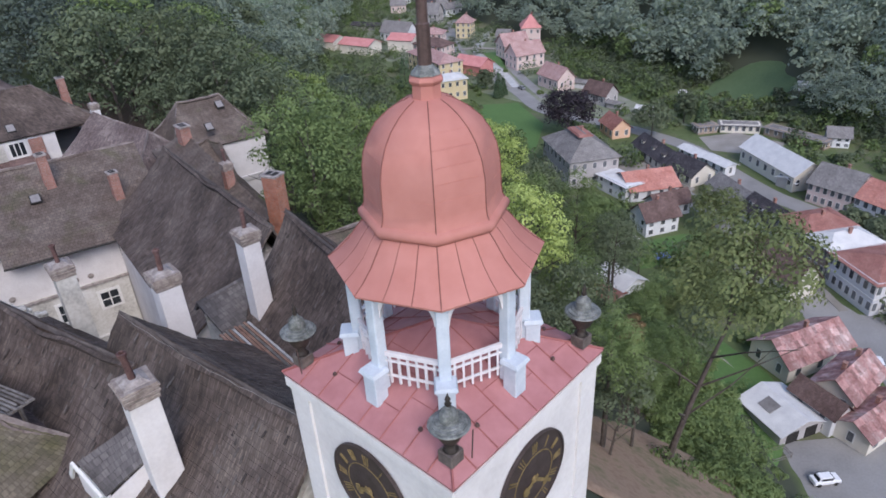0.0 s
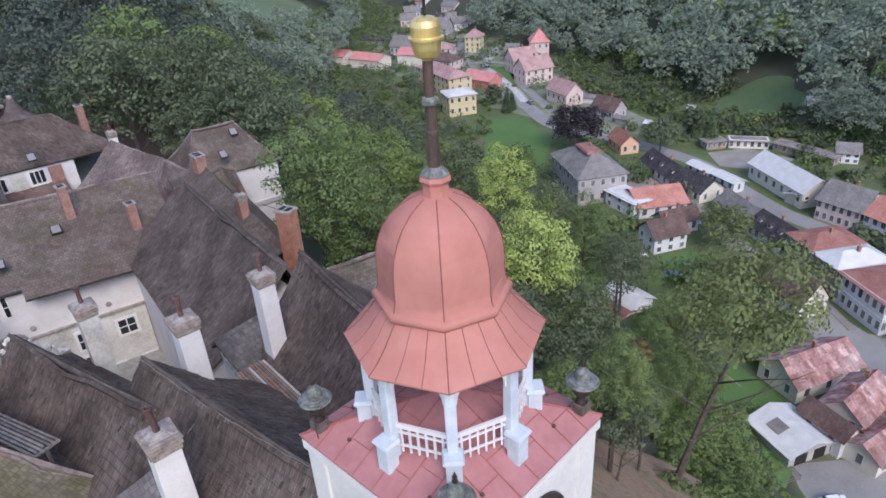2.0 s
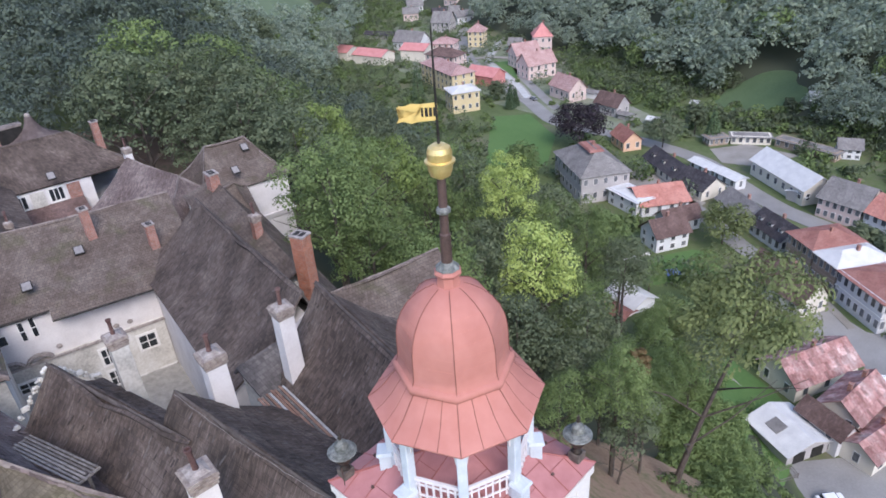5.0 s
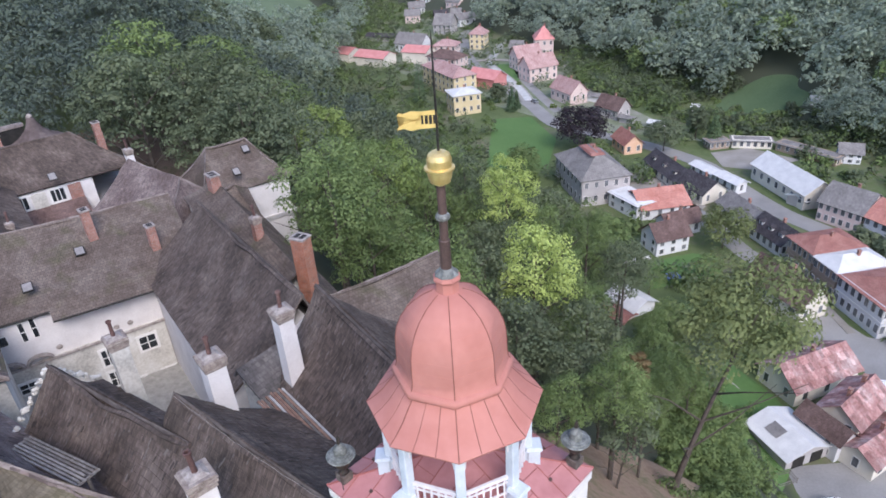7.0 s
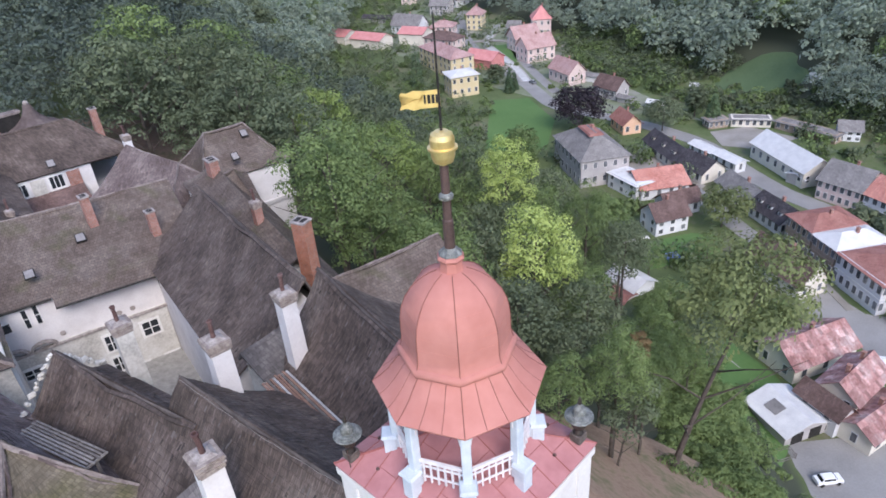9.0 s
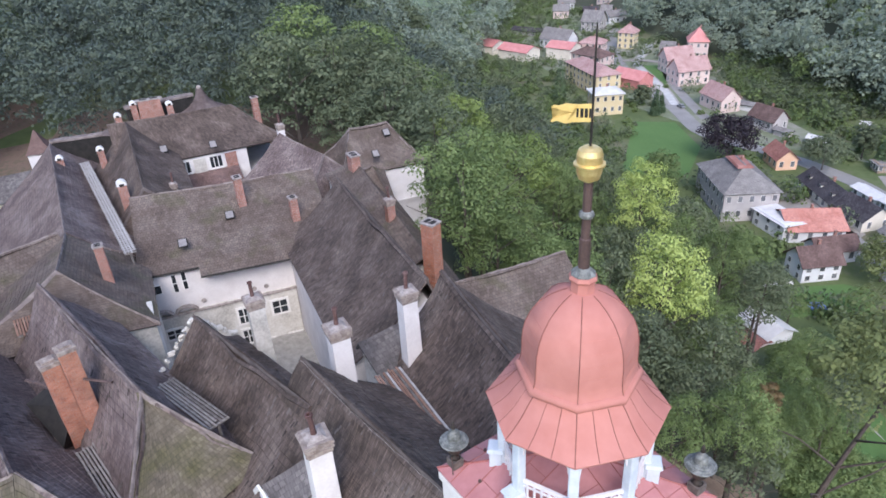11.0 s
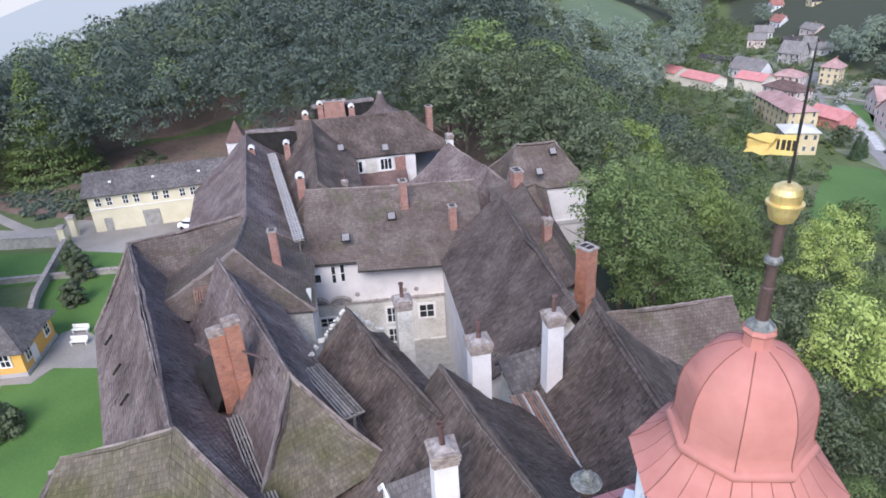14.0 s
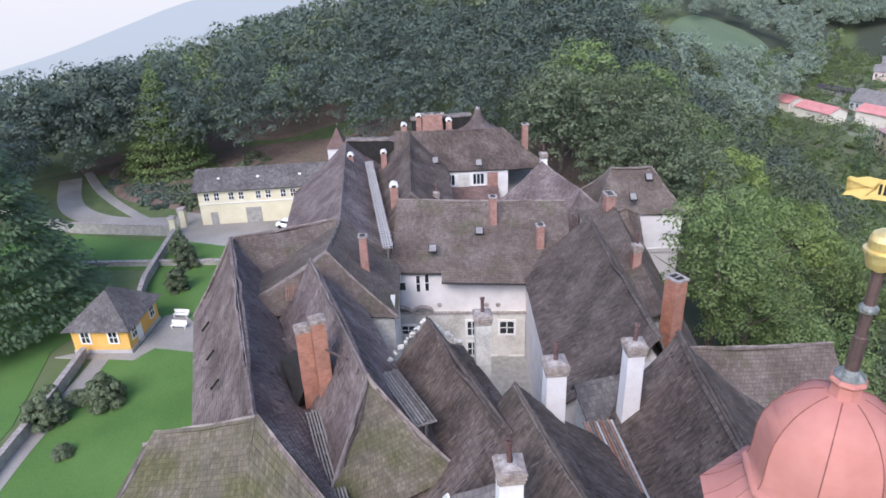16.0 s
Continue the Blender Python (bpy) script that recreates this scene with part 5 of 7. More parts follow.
        for sd in (-1, 1):
            plank(bm, (x + sd * 0.38, y - 0.6, z + 0.86), (x + sd * 0.38, y + 1.7, z + 0.86), 0.95, 0.1)
        for v in bm.verts:
            v.co.z -= abs(v.co.x - x) * 0.5 - 0.15
        part("dormer_roof", bm, roof, dm)
        part("pane", box(bmesh.new(), (0.7, 0.06, 0.6), (x, y - 0.42, z + 0.2)), PANE_GREY, dm)
    if courses:
        # string courses and a heavy cornice round the front
        for zc, hh, o2 in ((eave * 0.5, 0.22, 0.12), (eave - 0.35, 0.4, 0.3)):
            part("string_course", box(bmesh.new(), (ln - 0.5 + 2 * o2, y1 - y0 - 0.5 + 2 * o2, hh), (ln / 2, mid, zc)), FRAME_WHITE if wall is WALL_BLUE else wall, top)
    cols, storeys = windows
    if cols:
        for fy, sg in ((y0 + 0.25, -1), (y1 - 0.25, 1)):
            for f in range(storeys):
                for i in range(cols):
                    x, z = ln * (i + 0.5) / cols, eave * (f + 0.55) / storeys
                    ww, hh = min(1.1, ln / cols * 0.5), min(1.7, eave / storeys * 0.55)
                    fr = part("window", box(bmesh.new(), (ww + 0.14, 0.1, hh + 0.16), (x, fy + sg * 0.03, z)), FRAME_WHITE, top)
                    part("pane", box(bmesh.new(), (ww, 0.06, hh), (x, fy + sg * 0.075, z)), PANE_GREY, fr)
        side_n = max(1, int(abs(dp) / (ln / cols) + 0.3))
        for fx, sg in ((0.25, -1), (ln - 0.25, 1)):
            for f in range(storeys):
                for i in range(side_n):
                    y, z = y0 + (y1 - y0) * (i + 0.5) / side_n, eave * (f + 0.55) / storeys
                    hh = min(1.7, eave / storeys * 0.55)
                    fr = part("window", box(bmesh.new(), (0.1, 1.2, hh + 0.24), (fx + sg * 0.03, y, z)), FRAME_WHITE, top)
                    part("pane", box(bmesh.new(), (0.06, 0.9, hh), (fx + sg * 0.075, y, z)), PANE_GREY, fr)
    return top


WALL_GREY = material("grey_render", [(0.36, 0.34, 0.34), (0.46, 0.44, 0.43)], 0.9, 0, 0.3, 4, 0.2)
WALL_PINK = material("pale_pink_render", [(0.60, 0.47, 0.44), (0.70, 0.57, 0.53)], 0.9, 0, 0.3, 4, 0.2)
WALL_PEACH = material("peach_render", [(0.66, 0.42, 0.28), (0.74, 0.50, 0.36)], 0.9, 0, 0.3, 4, 0.2)
WALL_CREAM = material("cream_render", [(0.62, 0.58, 0.50), (0.72, 0.68, 0.60)], 0.9, 0, 0.3, 4, 0.2)
WALL_BROWN = material("brown_stone_front", [(0.27, 0.21, 0.16), (0.38, 0.30, 0.24)], 0.9, 0, 0.5, 4, 0.3)
WALL_WHITE = material("white_render", [(0.589, 0.598, 0.616), (0.699, 0.708, 0.718)], 0.9, 0, 0.3, 4, 0.2)
WALL_BLUE = material("pale_blue_white_render", [(0.570, 0.570, 0.589), (0.681, 0.681, 0.699)], 0.9, 0, 0.3, 4, 0.2)
WALL_YELLOW = material("yellow_render", [(0.58, 0.48, 0.29), (0.66, 0.56, 0.36)], 0.9, 0, 0.3, 4, 0.2)

villa = town_house("large grey two-storey villa with hipped grey roof and red ridge sheets", (15.2, 158.8), (29.4, 163.6), 22, 8.4, 5.0, WALL_GREY, GREY_ROOF, "hip", windows=(5, 2), chimneys=1)
part("ridge_sheet", box(bmesh.new(), (4.6, 9.5, 0.5), (7.3, 11, 13.0), None, 0.8), RED_TILE, villa, "faded red ridge sheets")
town_house("peach gabled house with red roof", (31.6, 199.3), (38.1, 201.6), 10, 3.5, 3.2, WALL_PEACH, RED_TILE, "gable", True, windows=(2, 1))
town_house("long low house with black slate roof", (36.4, 188.0), (43.1, 169.6), 8, 3.0, 3.2, WALL_CREAM, SLATE, windows=(6, 1), dormers=3)
town_house("low house with black slate roof", (43.2, 169.4), (48.7, 160.3), 9, 3.3, 3.2, WALL_CREAM, SLATE, windows=(3, 1))
town_house("white house with orange tiled roof", (31.0, 150.5), (44.5, 154.5), 13, 3.4, 3.0, WALL_WHITE, ORANGE_TILE, windows=(4, 1))
town_house("white annexe with flat white roof", (22.8, 160.5), (29.6, 150.6), 7, 4.6, 0.4, WALL_WHITE, WHITE_METAL, "hip", windows=(3, 2), chimneys=1)
town_house("white gabled house with dark brown roof", (31.9, 130.8), (40.6, 134.8), 7.6, 4.3, 3.4, WALL_WHITE, BROWN_ROOF, windows=(3, 2))
town_house("low white wing with dark brown roof", (36.0, 140.0), (45.5, 144.5), 6, 3.5, 2.7, WALL_WHITE, BROWN_ROOF, windows=(3, 1))
town_house("long pale barn with white sheet roof", (66.7, 180.1), (74.2, 157.1), 9.5, 4.7, 3.4, WALL_CREAM, WHITE_METAL, windows=(7, 1), chimneys=0)
town_house("grey lean-to with white roof beside the barn", (75.0, 157.4), (79.6, 160.8), 6, 2.7, 0.8, WALL_GREY, WHITE_METAL, chimneys=0)
town_house("pink two-storey house with grey roof", (75.6, 152.0), (83.1, 143.6), 12, 5.5, 4.0, WALL_PINK, GREY_ROOF, windows=(6, 2))
town_house("pale blue house with orange roof", (83.4, 143.4), (90.2, 132.4), 11, 5.5, 3.6, WALL_BLUE, ORANGE_TILE, windows=(6, 2))
town_house("low grey-roofed row house", (51.8, 157.5), (56.0, 143.5), 8, 2.7, 2.9, WALL_CREAM, GREY_ROOF, windows=(5, 1))
town_house("white house with dark grey roof and dormers", (56.4, 142.3), (60.6, 131.4), 8, 3.3, 3.2, WALL_WHITE, SLATE, windows=(5, 1), dormers=3)
town_house("brown stone town house with ornate windows and red roof", (60.5, 128.4), (63.2, 119.8), 13, 7.8, 1.6, WALL_BROWN, RED_TILE, "hip", windows=(5, 2), courses=True)
town_house("brown town house with white sheet roof", (63.2, 119.6), (65.5, 112.4), 13, 7.6, 1.6, WALL_BROWN, WHITE_METAL, "hip", windows=(4, 2), chimneys=1, courses=True)
town_house("white ornate corner house with red roof", (65.5, 112.2), (69.3, 99.2), 13, 7.4, 1.8, WALL_BLUE, RED_TILE, "hip", windows=(7, 2), chimneys=3, courses=True)
town_house("house with a big steep dark roof and white dormers", (48.6, 117.0), (56.0, 103.5), 8, 3.8, 4.8, WALL_CREAM, BROWN_ROOF, windows=(4, 1), dormers=0)
town_house("stone house with flaking rusty sheet roof", (47.4, 78.4), (60.6, 85.6), 9, 3.5, 3.2, WALL_CREAM, RUST, windows=(3, 1))
shed = town_house("shed with white sheet metal roof", (41.5, 63.6), (49.4, 67.5), 9, 2.7, 1.6, WALL_GREY, WHITE_METAL, "gable", True, chimneys=0)
town_house("small white gabled house with brown roof", (49.6, 66.0), (53.2, 68.2), 8, 4.0, 2.2, WALL_WHITE, BROWN_ROOF, "gable", True, windows=(1, 2), chimneys=0)
town_house("tall house with rusty red sheet roof", (53.4, 68.6), (61.4, 76.4), 7, 4.9, 2.9, WALL_CREAM, RUST, windows=(3, 2), chimneys=2)
town_house("low house with rusty red sheet roof", (53.6, 62.4), (63.6, 70.0), 6, 3.2, 1.9, WALL_CREAM, RUST, windows=(3, 1), chimneys=1)
for x, w in ((2.6, 2.2), (6.2, 2.2)):
    part("door", box(bmesh.new(), (w, 0.12, 2.1), (x, 0.2, 1.05)), DARK, shed, "dark open shed door")
part("roof_patch", box(bmesh.new(), (2.2, 2.6, 0.05), (2.3, 5.2, 3.62), Matrix.Rotation(-math.atan2(1.8, 4.8), 3, "Y")), GREY_ROOF, shed, "grey sheet patched onto the white roof")
town_house("white-roofed shed among the trees", (17.6, 109.0), (23.0, 102.6), 7, 3.0, 1.6, WALL_WHITE, WHITE_METAL, chimneys=0)
town_house("red-brown lean-to roof among the trees", (14.6, 102.6), (20.0, 98.4), 6, 2.3, 1.0, WALL_PINK, RED_TILE, chimneys=0)
for lab, ax, ay, bx, by, dp, ev, ri, wl, rf, st, win in (
        ("tall red-roofed house by the stream", 1, 342, 11, 343, 11, 9, 6, WALL_PINK, PINK_METAL, "hip", (3, 2)),
        ("long pink house with pale red roof", -1, 291, 12, 299, 11, 6.5, 5, WALL_PINK, PALE_TILE, "gable", (4, 2)),
        ("pink house with pale red roof behind the lane", -7, 312, 5, 318, 11, 6.5, 5, WALL_PINK, PALE_TILE, "gable", (4, 2)),
        ("pink house with bright roof", 8, 267, 16, 255, 9, 5, 4.5, WALL_PINK, PALE_TILE, "gable", (4, 1)),
        ("yellow villa with hipped roof", -36, 365, -27, 363, 9, 8.5, 4, WALL_YELLOW, PALE_TILE, "hip", (3, 3)),
        ("long house with white gable", -79, 364, -62, 355, 11, 5, 5.5, WALL_WHITE, GREY_ROOF, "gable", (6, 1)),
        ("big grey house with steep grey roof", -63, 409, -51, 406, 12, 6, 6, WALL_GREY, GREY_ROOF, "gable", (4, 2)),
        ("small white house at the bend of the road", -56, 442, -49, 441, 7, 6, 4, WALL_WHITE, GREY_ROOF, "gable", (2, 2)),
        ("brown house with a flat red-brown roof", -50, 467, -39, 464, 12, 6, 3, WALL_BROWN, BROWN_ROOF, "hip", (4, 2)),
        ("yellow house with white flat roof", -31, 244, -20, 249, 11, 8.5, 1.5, WALL_YELLOW, WHITE_METAL, "hip", (4, 2)),
        ("red barn with bright red roof", -30, 291, -17, 282, 10, 4.5, 3, PINK_METAL, PINK_METAL, "gable", (0, 0)),
        ("long ochre house with brown roof", -52, 296, -34, 270, 12, 9, 2.6, WALL_YELLOW, PALE_TILE, "hip", (8, 3)),
        ("brown-roofed house beside the ochre house", -54, 322, -38, 312, 11, 7, 3, WALL_PINK, BROWN_ROOF, "hip", (5, 2)),
        ("pale house with a flat red-brown roof", -54, 345, -41, 343, 10, 7, 2.5, WALL_PINK, PALE_TILE, "hip", (4, 2)),
        ("long hall with bright red roof", -70, 338, -56, 333, 12, 6, 2.5, WALL_CREAM, PINK_METAL, "gable", (0, 0)),
        ("long hall with bright red roof", -96, 336, -78, 327, 12, 5, 2.5, WALL_CREAM, PINK_METAL, "gable", (0, 0)),
        ("long hall with bright red roof", -112, 346, -100, 340, 12, 5, 2.5, WALL_CREAM, PINK_METAL, "gable", (0, 0)),
        ("long low grey-roofed hall", -10, 413, 6, 410, 12, 4.5, 5, WALL_WHITE, GREY_ROOF, "gable", (6, 1)),
        ("low grey-roofed hall beside another", 6.5, 414, 17, 411, 10, 4, 3.5, WALL_GREY, GREY_ROOF, "gable", (4, 1)),
        ("white house with steep grey roof", 17, 400, 26, 398, 9, 6, 5, WALL_WHITE, GREY_ROOF, "gable", (3, 2)),
        ("small white cottage by the stream", -13, 352, -6, 350, 7, 3.5, 3, WALL_WHITE, GREY_ROOF, "gable", (3, 1)),
        ("grey house in front of the hill", 13, 452, 21, 447, 9, 5, 5, WALL_WHITE, SLATE, "gable", (3, 2)),
        ("long grey sheds below the wood", -104, 398, -78, 388, 6, 3, 1.6, WALL_GREY, SLATE, "gable", (6, 1)),
        ("white house far up the valley", -58, 505, -48, 503, 8, 5, 4, WALL_WHITE, PALE_TILE, "gable", (3, 1)),
        ("long white barn far up the valley", 24, 532, 46, 526, 9, 4, 3, WALL_WHITE, WHITE_METAL, "gable", (5, 1)),
        ("small grey house with brown roof", 25, 243, 33, 235, 8, 4, 4, WALL_GREY, BROWN_ROOF, "gable", (3, 1)),
        ("low shed with a pale roof in the gardens", 29, 256, 35, 252, 4, 2.6, 0.8, WALL_WHITE, WHITE_METAL, "gable", (0, 0)),
        ("low shed with a grey roof in the gardens", 22, 262, 28, 259, 4, 2.6, 0.8, WALL_WHITE, GREY_ROOF, "gable", (0, 0)),
        ("small pale hut in the gardens", 43, 227, 48, 224, 3, 2.2, 0.8, WALL_WHITE, WHITE_METAL, "gable", (0, 0)),
        ("small white hut in the gardens", 62, 245, 64.5, 244, 2.4, 2.2, 0.8, WALL_WHITE, WHITE_METAL, "gable", (0, 0)),
        ("small grey hut in the gardens", 33, 234, 38, 230, 3, 2.2, 0.8, WALL_GREY, GREY_ROOF, "gable", (0, 0)),
        ("row of garages with pale doors", 60, 203, 67, 205, 5, 2.8, 0.4, WALL_BROWN, GREY_ROOF, "hip", (4, 1)),
        ("row of garages with pale doors", 67.3, 205.2, 80, 203.4, 5, 2.8, 0.4, WALL_CREAM, GREY_ROOF, "hip", (6, 1)),
        ("row of garages with brown roof", 80.4, 203, 94, 187.8, 5, 2.8, 0.4, WALL_BROWN, GREY_ROOF, "hip", (7, 1)),
        ("grey-roofed house on the slope", 95.6, 191, 102, 189.5, 7, 3.4, 2.4, WALL_WHITE, GREY_ROOF, "gable", (3, 2)),
        ("low pale shed with white roof", 49.9, 184.6, 54.6, 176, 4.4, 3, 0.7, WALL_WHITE, WHITE_METAL, "gable", (3, 1)),
        ("low pale shed with white roof", 54.9, 175.4, 59.4, 167.2, 4.4, 3.4, 0.7, WALL_WHITE, WHITE_METAL, "gable", (3, 1))):
    town_house(lab, (ax, ay), (bx, by), dp, ev, ri, wl, rf, st, windows=win, chimneys=1 if win[0] and ev > 3.5 else 0)
town_house("small white hut on the hillside meadow", (100.5, 233), (104, 232), 3, 2.4, 0.8, WALL_WHITE, WHITE_METAL, chimneys=0, floor=float(height(102, 232)) + 0.1)

# cottages that close the valley
rc = np.random.default_rng(31)
spots = []
while len(spots) < 15:
    x, y = rc.uniform(-95, 40), rc.uniform(425, 560)
    if min((x - a) ** 2 + (y - b) ** 2 for a, b in ((-39, 441), (-34, 462), (-31, 483), (-34, 510), (-40, 535), (-12, 440), (-14, 420))) < 170 or any((x - a) ** 2 + (y - b) ** 2 < 300 for a, b in spots):
        continue
    if (-42 < x < 52 and y > 495) or any((x - o.matrix_basis.translation.x - 5) ** 2 + (y - o.matrix_basis.translation.y - 4) ** 2 < 260 for o in scene.objects if o.name.startswith("house") and o.type == "EMPTY"):
        continue
    spots.append((x, y))
tones = ((WALL_WHITE, "white", RED_TILE, "red"), (WALL_CREAM, "cream", BROWN_ROOF, "brown"), (WALL_PINK, "pale pink", GREY_ROOF, "grey"), (WALL_WHITE, "white", GREY_ROOF, "grey"), (WALL_YELLOW, "pale yellow", SLATE, "dark slate"))
for i, (x, y) in enumerate(spots):
    wl, wn_, rf, rn = tones[i % 5]
    yaw, ln = rc.uniform(-50, 40), rc.uniform(8, 14)
    town_house("small %s cottage with %s roof in the valley" % (wn_, rn), (x, y), (x + ln * math.cos(radians(yaw)), y + ln * math.sin(radians(yaw))), rc.uniform(7, 9), rc.uniform(3.5, 6), rc.uniform(3, 4.5), wl, rf, windows=(3, 1), floor=float(height(x, y)) + 0.1)


# ---- chimneys, windows and planks on the castle ----
POT = material("sooty_clay_pipe", [(0.06, 0.036, 0.034), (0.11, 0.06, 0.055), (0.17, 0.11, 0.1)], 0.8, 0, 2, 9, 0.2)
BRICK_CAP = material("lichen_grey_cap_stones", [(0.16, 0.13, 0.115), (0.27, 0.225, 0.2), (0.36, 0.32, 0.28)], 0.9, 0, 3, 14, 0.5)


def chimney(parent, x, y, top, high, w=1.0, deep=None, mat=None, pots=1, cap="slab", turn=-42, taper=0.92):
    """A roof chimney: a stack, a slab cap of thin courses or a round head, and clay pots."""
    deep, mat = deep or w, mat or PLASTER
    rot = Matrix.Rotation(radians(turn), 3, "Z")
    bm = box(bmesh.new(), (w, deep, high), (x, y, top - high / 2), rot, taper, 0.02)
    st = part("chimney", uv_box(bm), mat, parent)
    if cap == "slab":
        # uneven courses of flat stones that widen and narrow, with mortar on top
        for i, k in enumerate((1.0, 1.07, 1.05, 1.13, 1.11, 1.18, 1.1)):
            r2 = rot @ Matrix.Rotation(0.03 * math.sin(i * 2.7 + x), 3, "Z")
            part("cap_course", box(bmesh.new(), (w * k, deep * k, 0.095), (x + 0.02 * math.sin(i * 4 + y), y, top - 0.5 + 0.1 * i), r2, 1, 0.015), BRICK_CAP, st)
        bm = box(bmesh.new(), (w * 0.9, deep * 0.9, 0.16), (x, y, top + 0.2), rot, 0.5)
        part("cap_mortar", bm, STONE_CAP, st)
    elif cap == "stone":
        for k, h, z in ((1.05, 0.14, -0.02), (1.12, 0.14, 0.12), (0.7, 0.14, 0.25)):
            part("cap_slab", box(bmesh.new(), (w * k, deep * k, h), (x, y, top + z), rot @ Matrix.Rotation(0.05 * math.sin(z * 9), 3, "Z"), 0.95, 0.02), BRICK_CAP, st)
    elif cap == "plate":
        bm = box(bmesh.new(), (w * 1.12, deep * 1.12, 0.14), (x, y, top), rot)
        part("chimney_cap", bm, STONE_CAP, st)
        for s in (-0.22, 0.22):
            c = Vector((x, y, 0)) + rot @ Vector((s * w, 0, 0))
            part("flue", box(bmesh.new(), (w * 0.32, deep * 0.62, 0.06), (c.x, c.y, top + 0.06), rot), DARK, st)
    else:
        bm = bmesh.new()
        n, r = 10, w * 0.5
        ax, ay = rot @ Vector((1, 0, 0)), rot @ Vector((0, 1, 0))
        rows = []
        for s in (-1, 1):
            rows.append([bm.verts.new(Vector((x, y, top)) + ax * (r * 1.08 * math.cos(math.pi * i / n)) + ay * (s * deep * 0.53) + Vector((0, 0, r * 1.08 * math.sin(math.pi * i / n)))) for i in range(n + 1)])
        for i in range(n):
            bm.faces.new((rows[0][i], rows[0][i + 1], rows[1][i + 1], rows[1][i]))
        bm.faces.new(rows[0][::-1]), bm.faces.new(rows[1])
        part("chimney_cap", bm, FRAME_WHITE, st)
        bm = box(bmesh.new(), (w * 0.5, deep * 1.1, w * 0.3), (x, y, top + w * 0.1), rot)
        part("flue", bm, DARK, st)
    for i in range(pots):
        c = Vector((x, y, 0)) + rot @ Vector(((i - (pots - 1) / 2) * 0.4, 0, 0))
        lean = Vector((0.05 * math.sin(x * 3), 0.05 * math.cos(y * 2), 0))
        bm = bmesh.new()
        lathe(bm, [(0.14, 0.15), (0.125, 0.4), (0.115, 1.15), (0.115, 1.22), (0.165, 1.23), (0.17, 1.34), (0.14, 1.36), (0.1, 1.36), (0.09, 1.1)], 14, at=(c.x, c.y, top))
        for v in bm.verts:
            v.co += lean * max(0, v.co.z - top - 0.2)
        part("chimney_pot", bm, POT, st)
    return st


chimney(w5, -12.3, 15.2, 26.9, 6.2, 1.05)
chimney(w13, -14.4, 10.4, 27.2, 6.5, 1.15)
chimney(w4a, -22.7, 14.1, 25.3, 9.0, 1.1, mat=PLASTER_OLD)
chimney(w4b, -10.9, 2.0, 28.1, 5.5, 1.1)
chimney(w14, -16.1, 29.0, 24.3, 10, 1.25, 1.1, BRICK, 0, "plate", -20, 1.0)
chimney(w1, -28.5, 3.9, 26.7, 6.2, 0.85, 0.95, BRICK, 0, "stone", -28, 0.95)
chimney(w1, -27.5, 4.4, 27.5, 6.2, 0.78, 0.9, BRICK, 0, "stone", -28, 0.95)
chimney(w10b, -41.0, 19.0, 24.2, 4.6, 0.75, 0.75, BRICK_OLD, 0, "plate")
chimney(w8, -39.4, 35.4, 23.5, 3.6, 0.95, 0.8, BRICK_OLD, 0, "plate")
chimney(w8, -33.8, 36.2, 21.5, 3.4, 0.85, 0.8, BRICK_OLD, 0, "plate")
chimney(w9c, -52.0, 32.8, 22.6, 3.4, 0.95, 0.9, BRICK_OLD, 0, "round", 48)
chimney(w9, -54.5, 61.0, 23.6, 4.0, 1.0, 0.9, BRICK_OLD, 0, "plate")
chimney(w12, -47.0, 55.2, 21.9, 3.4, 1.1, 0.9, PLASTER, 1, "slab")
chimney(w5, -23.6, 37.2, 21.8, 4.6, 0.85, 0.85, BRICK_OLD, 1, "slab")
chimney(w11, -32.8, 47.9, 21.7, 3.4, 1.5, 1.1, BRICK_OLD, 0, "plate")
chimney(w10, -66.0, 37.8, 22.4, 2.0, 0.8, 0.8, BRICK_OLD, 0, "round", 48)
chimney(w9c, -63.4, 41.4, 22.4, 2.2, 0.8, 0.8, BRICK_OLD, 0, "round", 48)
for x, y in ((-63.6, 45.6), (-65.6, 50.4), (-60.4, 51.2)):
    chimney(w9, x, y, 25.2, 2.2, 0.8, 0.8, BRICK_OLD, 0, "round", 48)
chimney(w9, -64.0, 51.6, 25.6, 2.4, 3.0, 0.9, BRICK_OLD, 0, "plate", 45)
chimney(w8, -49.5, 37.2, 21.0, 1.4, 0.7, 0.7, STONE, 1, "slab")


def spike(parent, x, y, z, high, r):
    """A hollow-sided shingled peak with a round knob."""
    bm = bmesh.new()
    lathe(bm, [(r, 0), (r * 0.62, high * 0.2), (r * 0.36, high * 0.45), (r * 0.2, high * 0.75), (r * 0.13, high)], 12, 0.3, (x, y, z))
    ob = part("roof_peak", bm, SHINGLE, parent)
    part("knob", lathe(bmesh.new(), [(0.1, 0), (0.3, 0.12), (0.34, 0.3), (0.22, 0.5), (0.05, 0.56)], 12, 0, (x, y, z + high - 0.1)), STONE_CAP, ob, smooth=True)


spike(w9, -60.6, 57.6, 22.6, 2.9, 3.2)
spike(w9, -60.4, 51.2, 23.2, 1.2, 2.0)
spike(w9, -63.8, 45.6, 23.4, 1.4, 2.2)


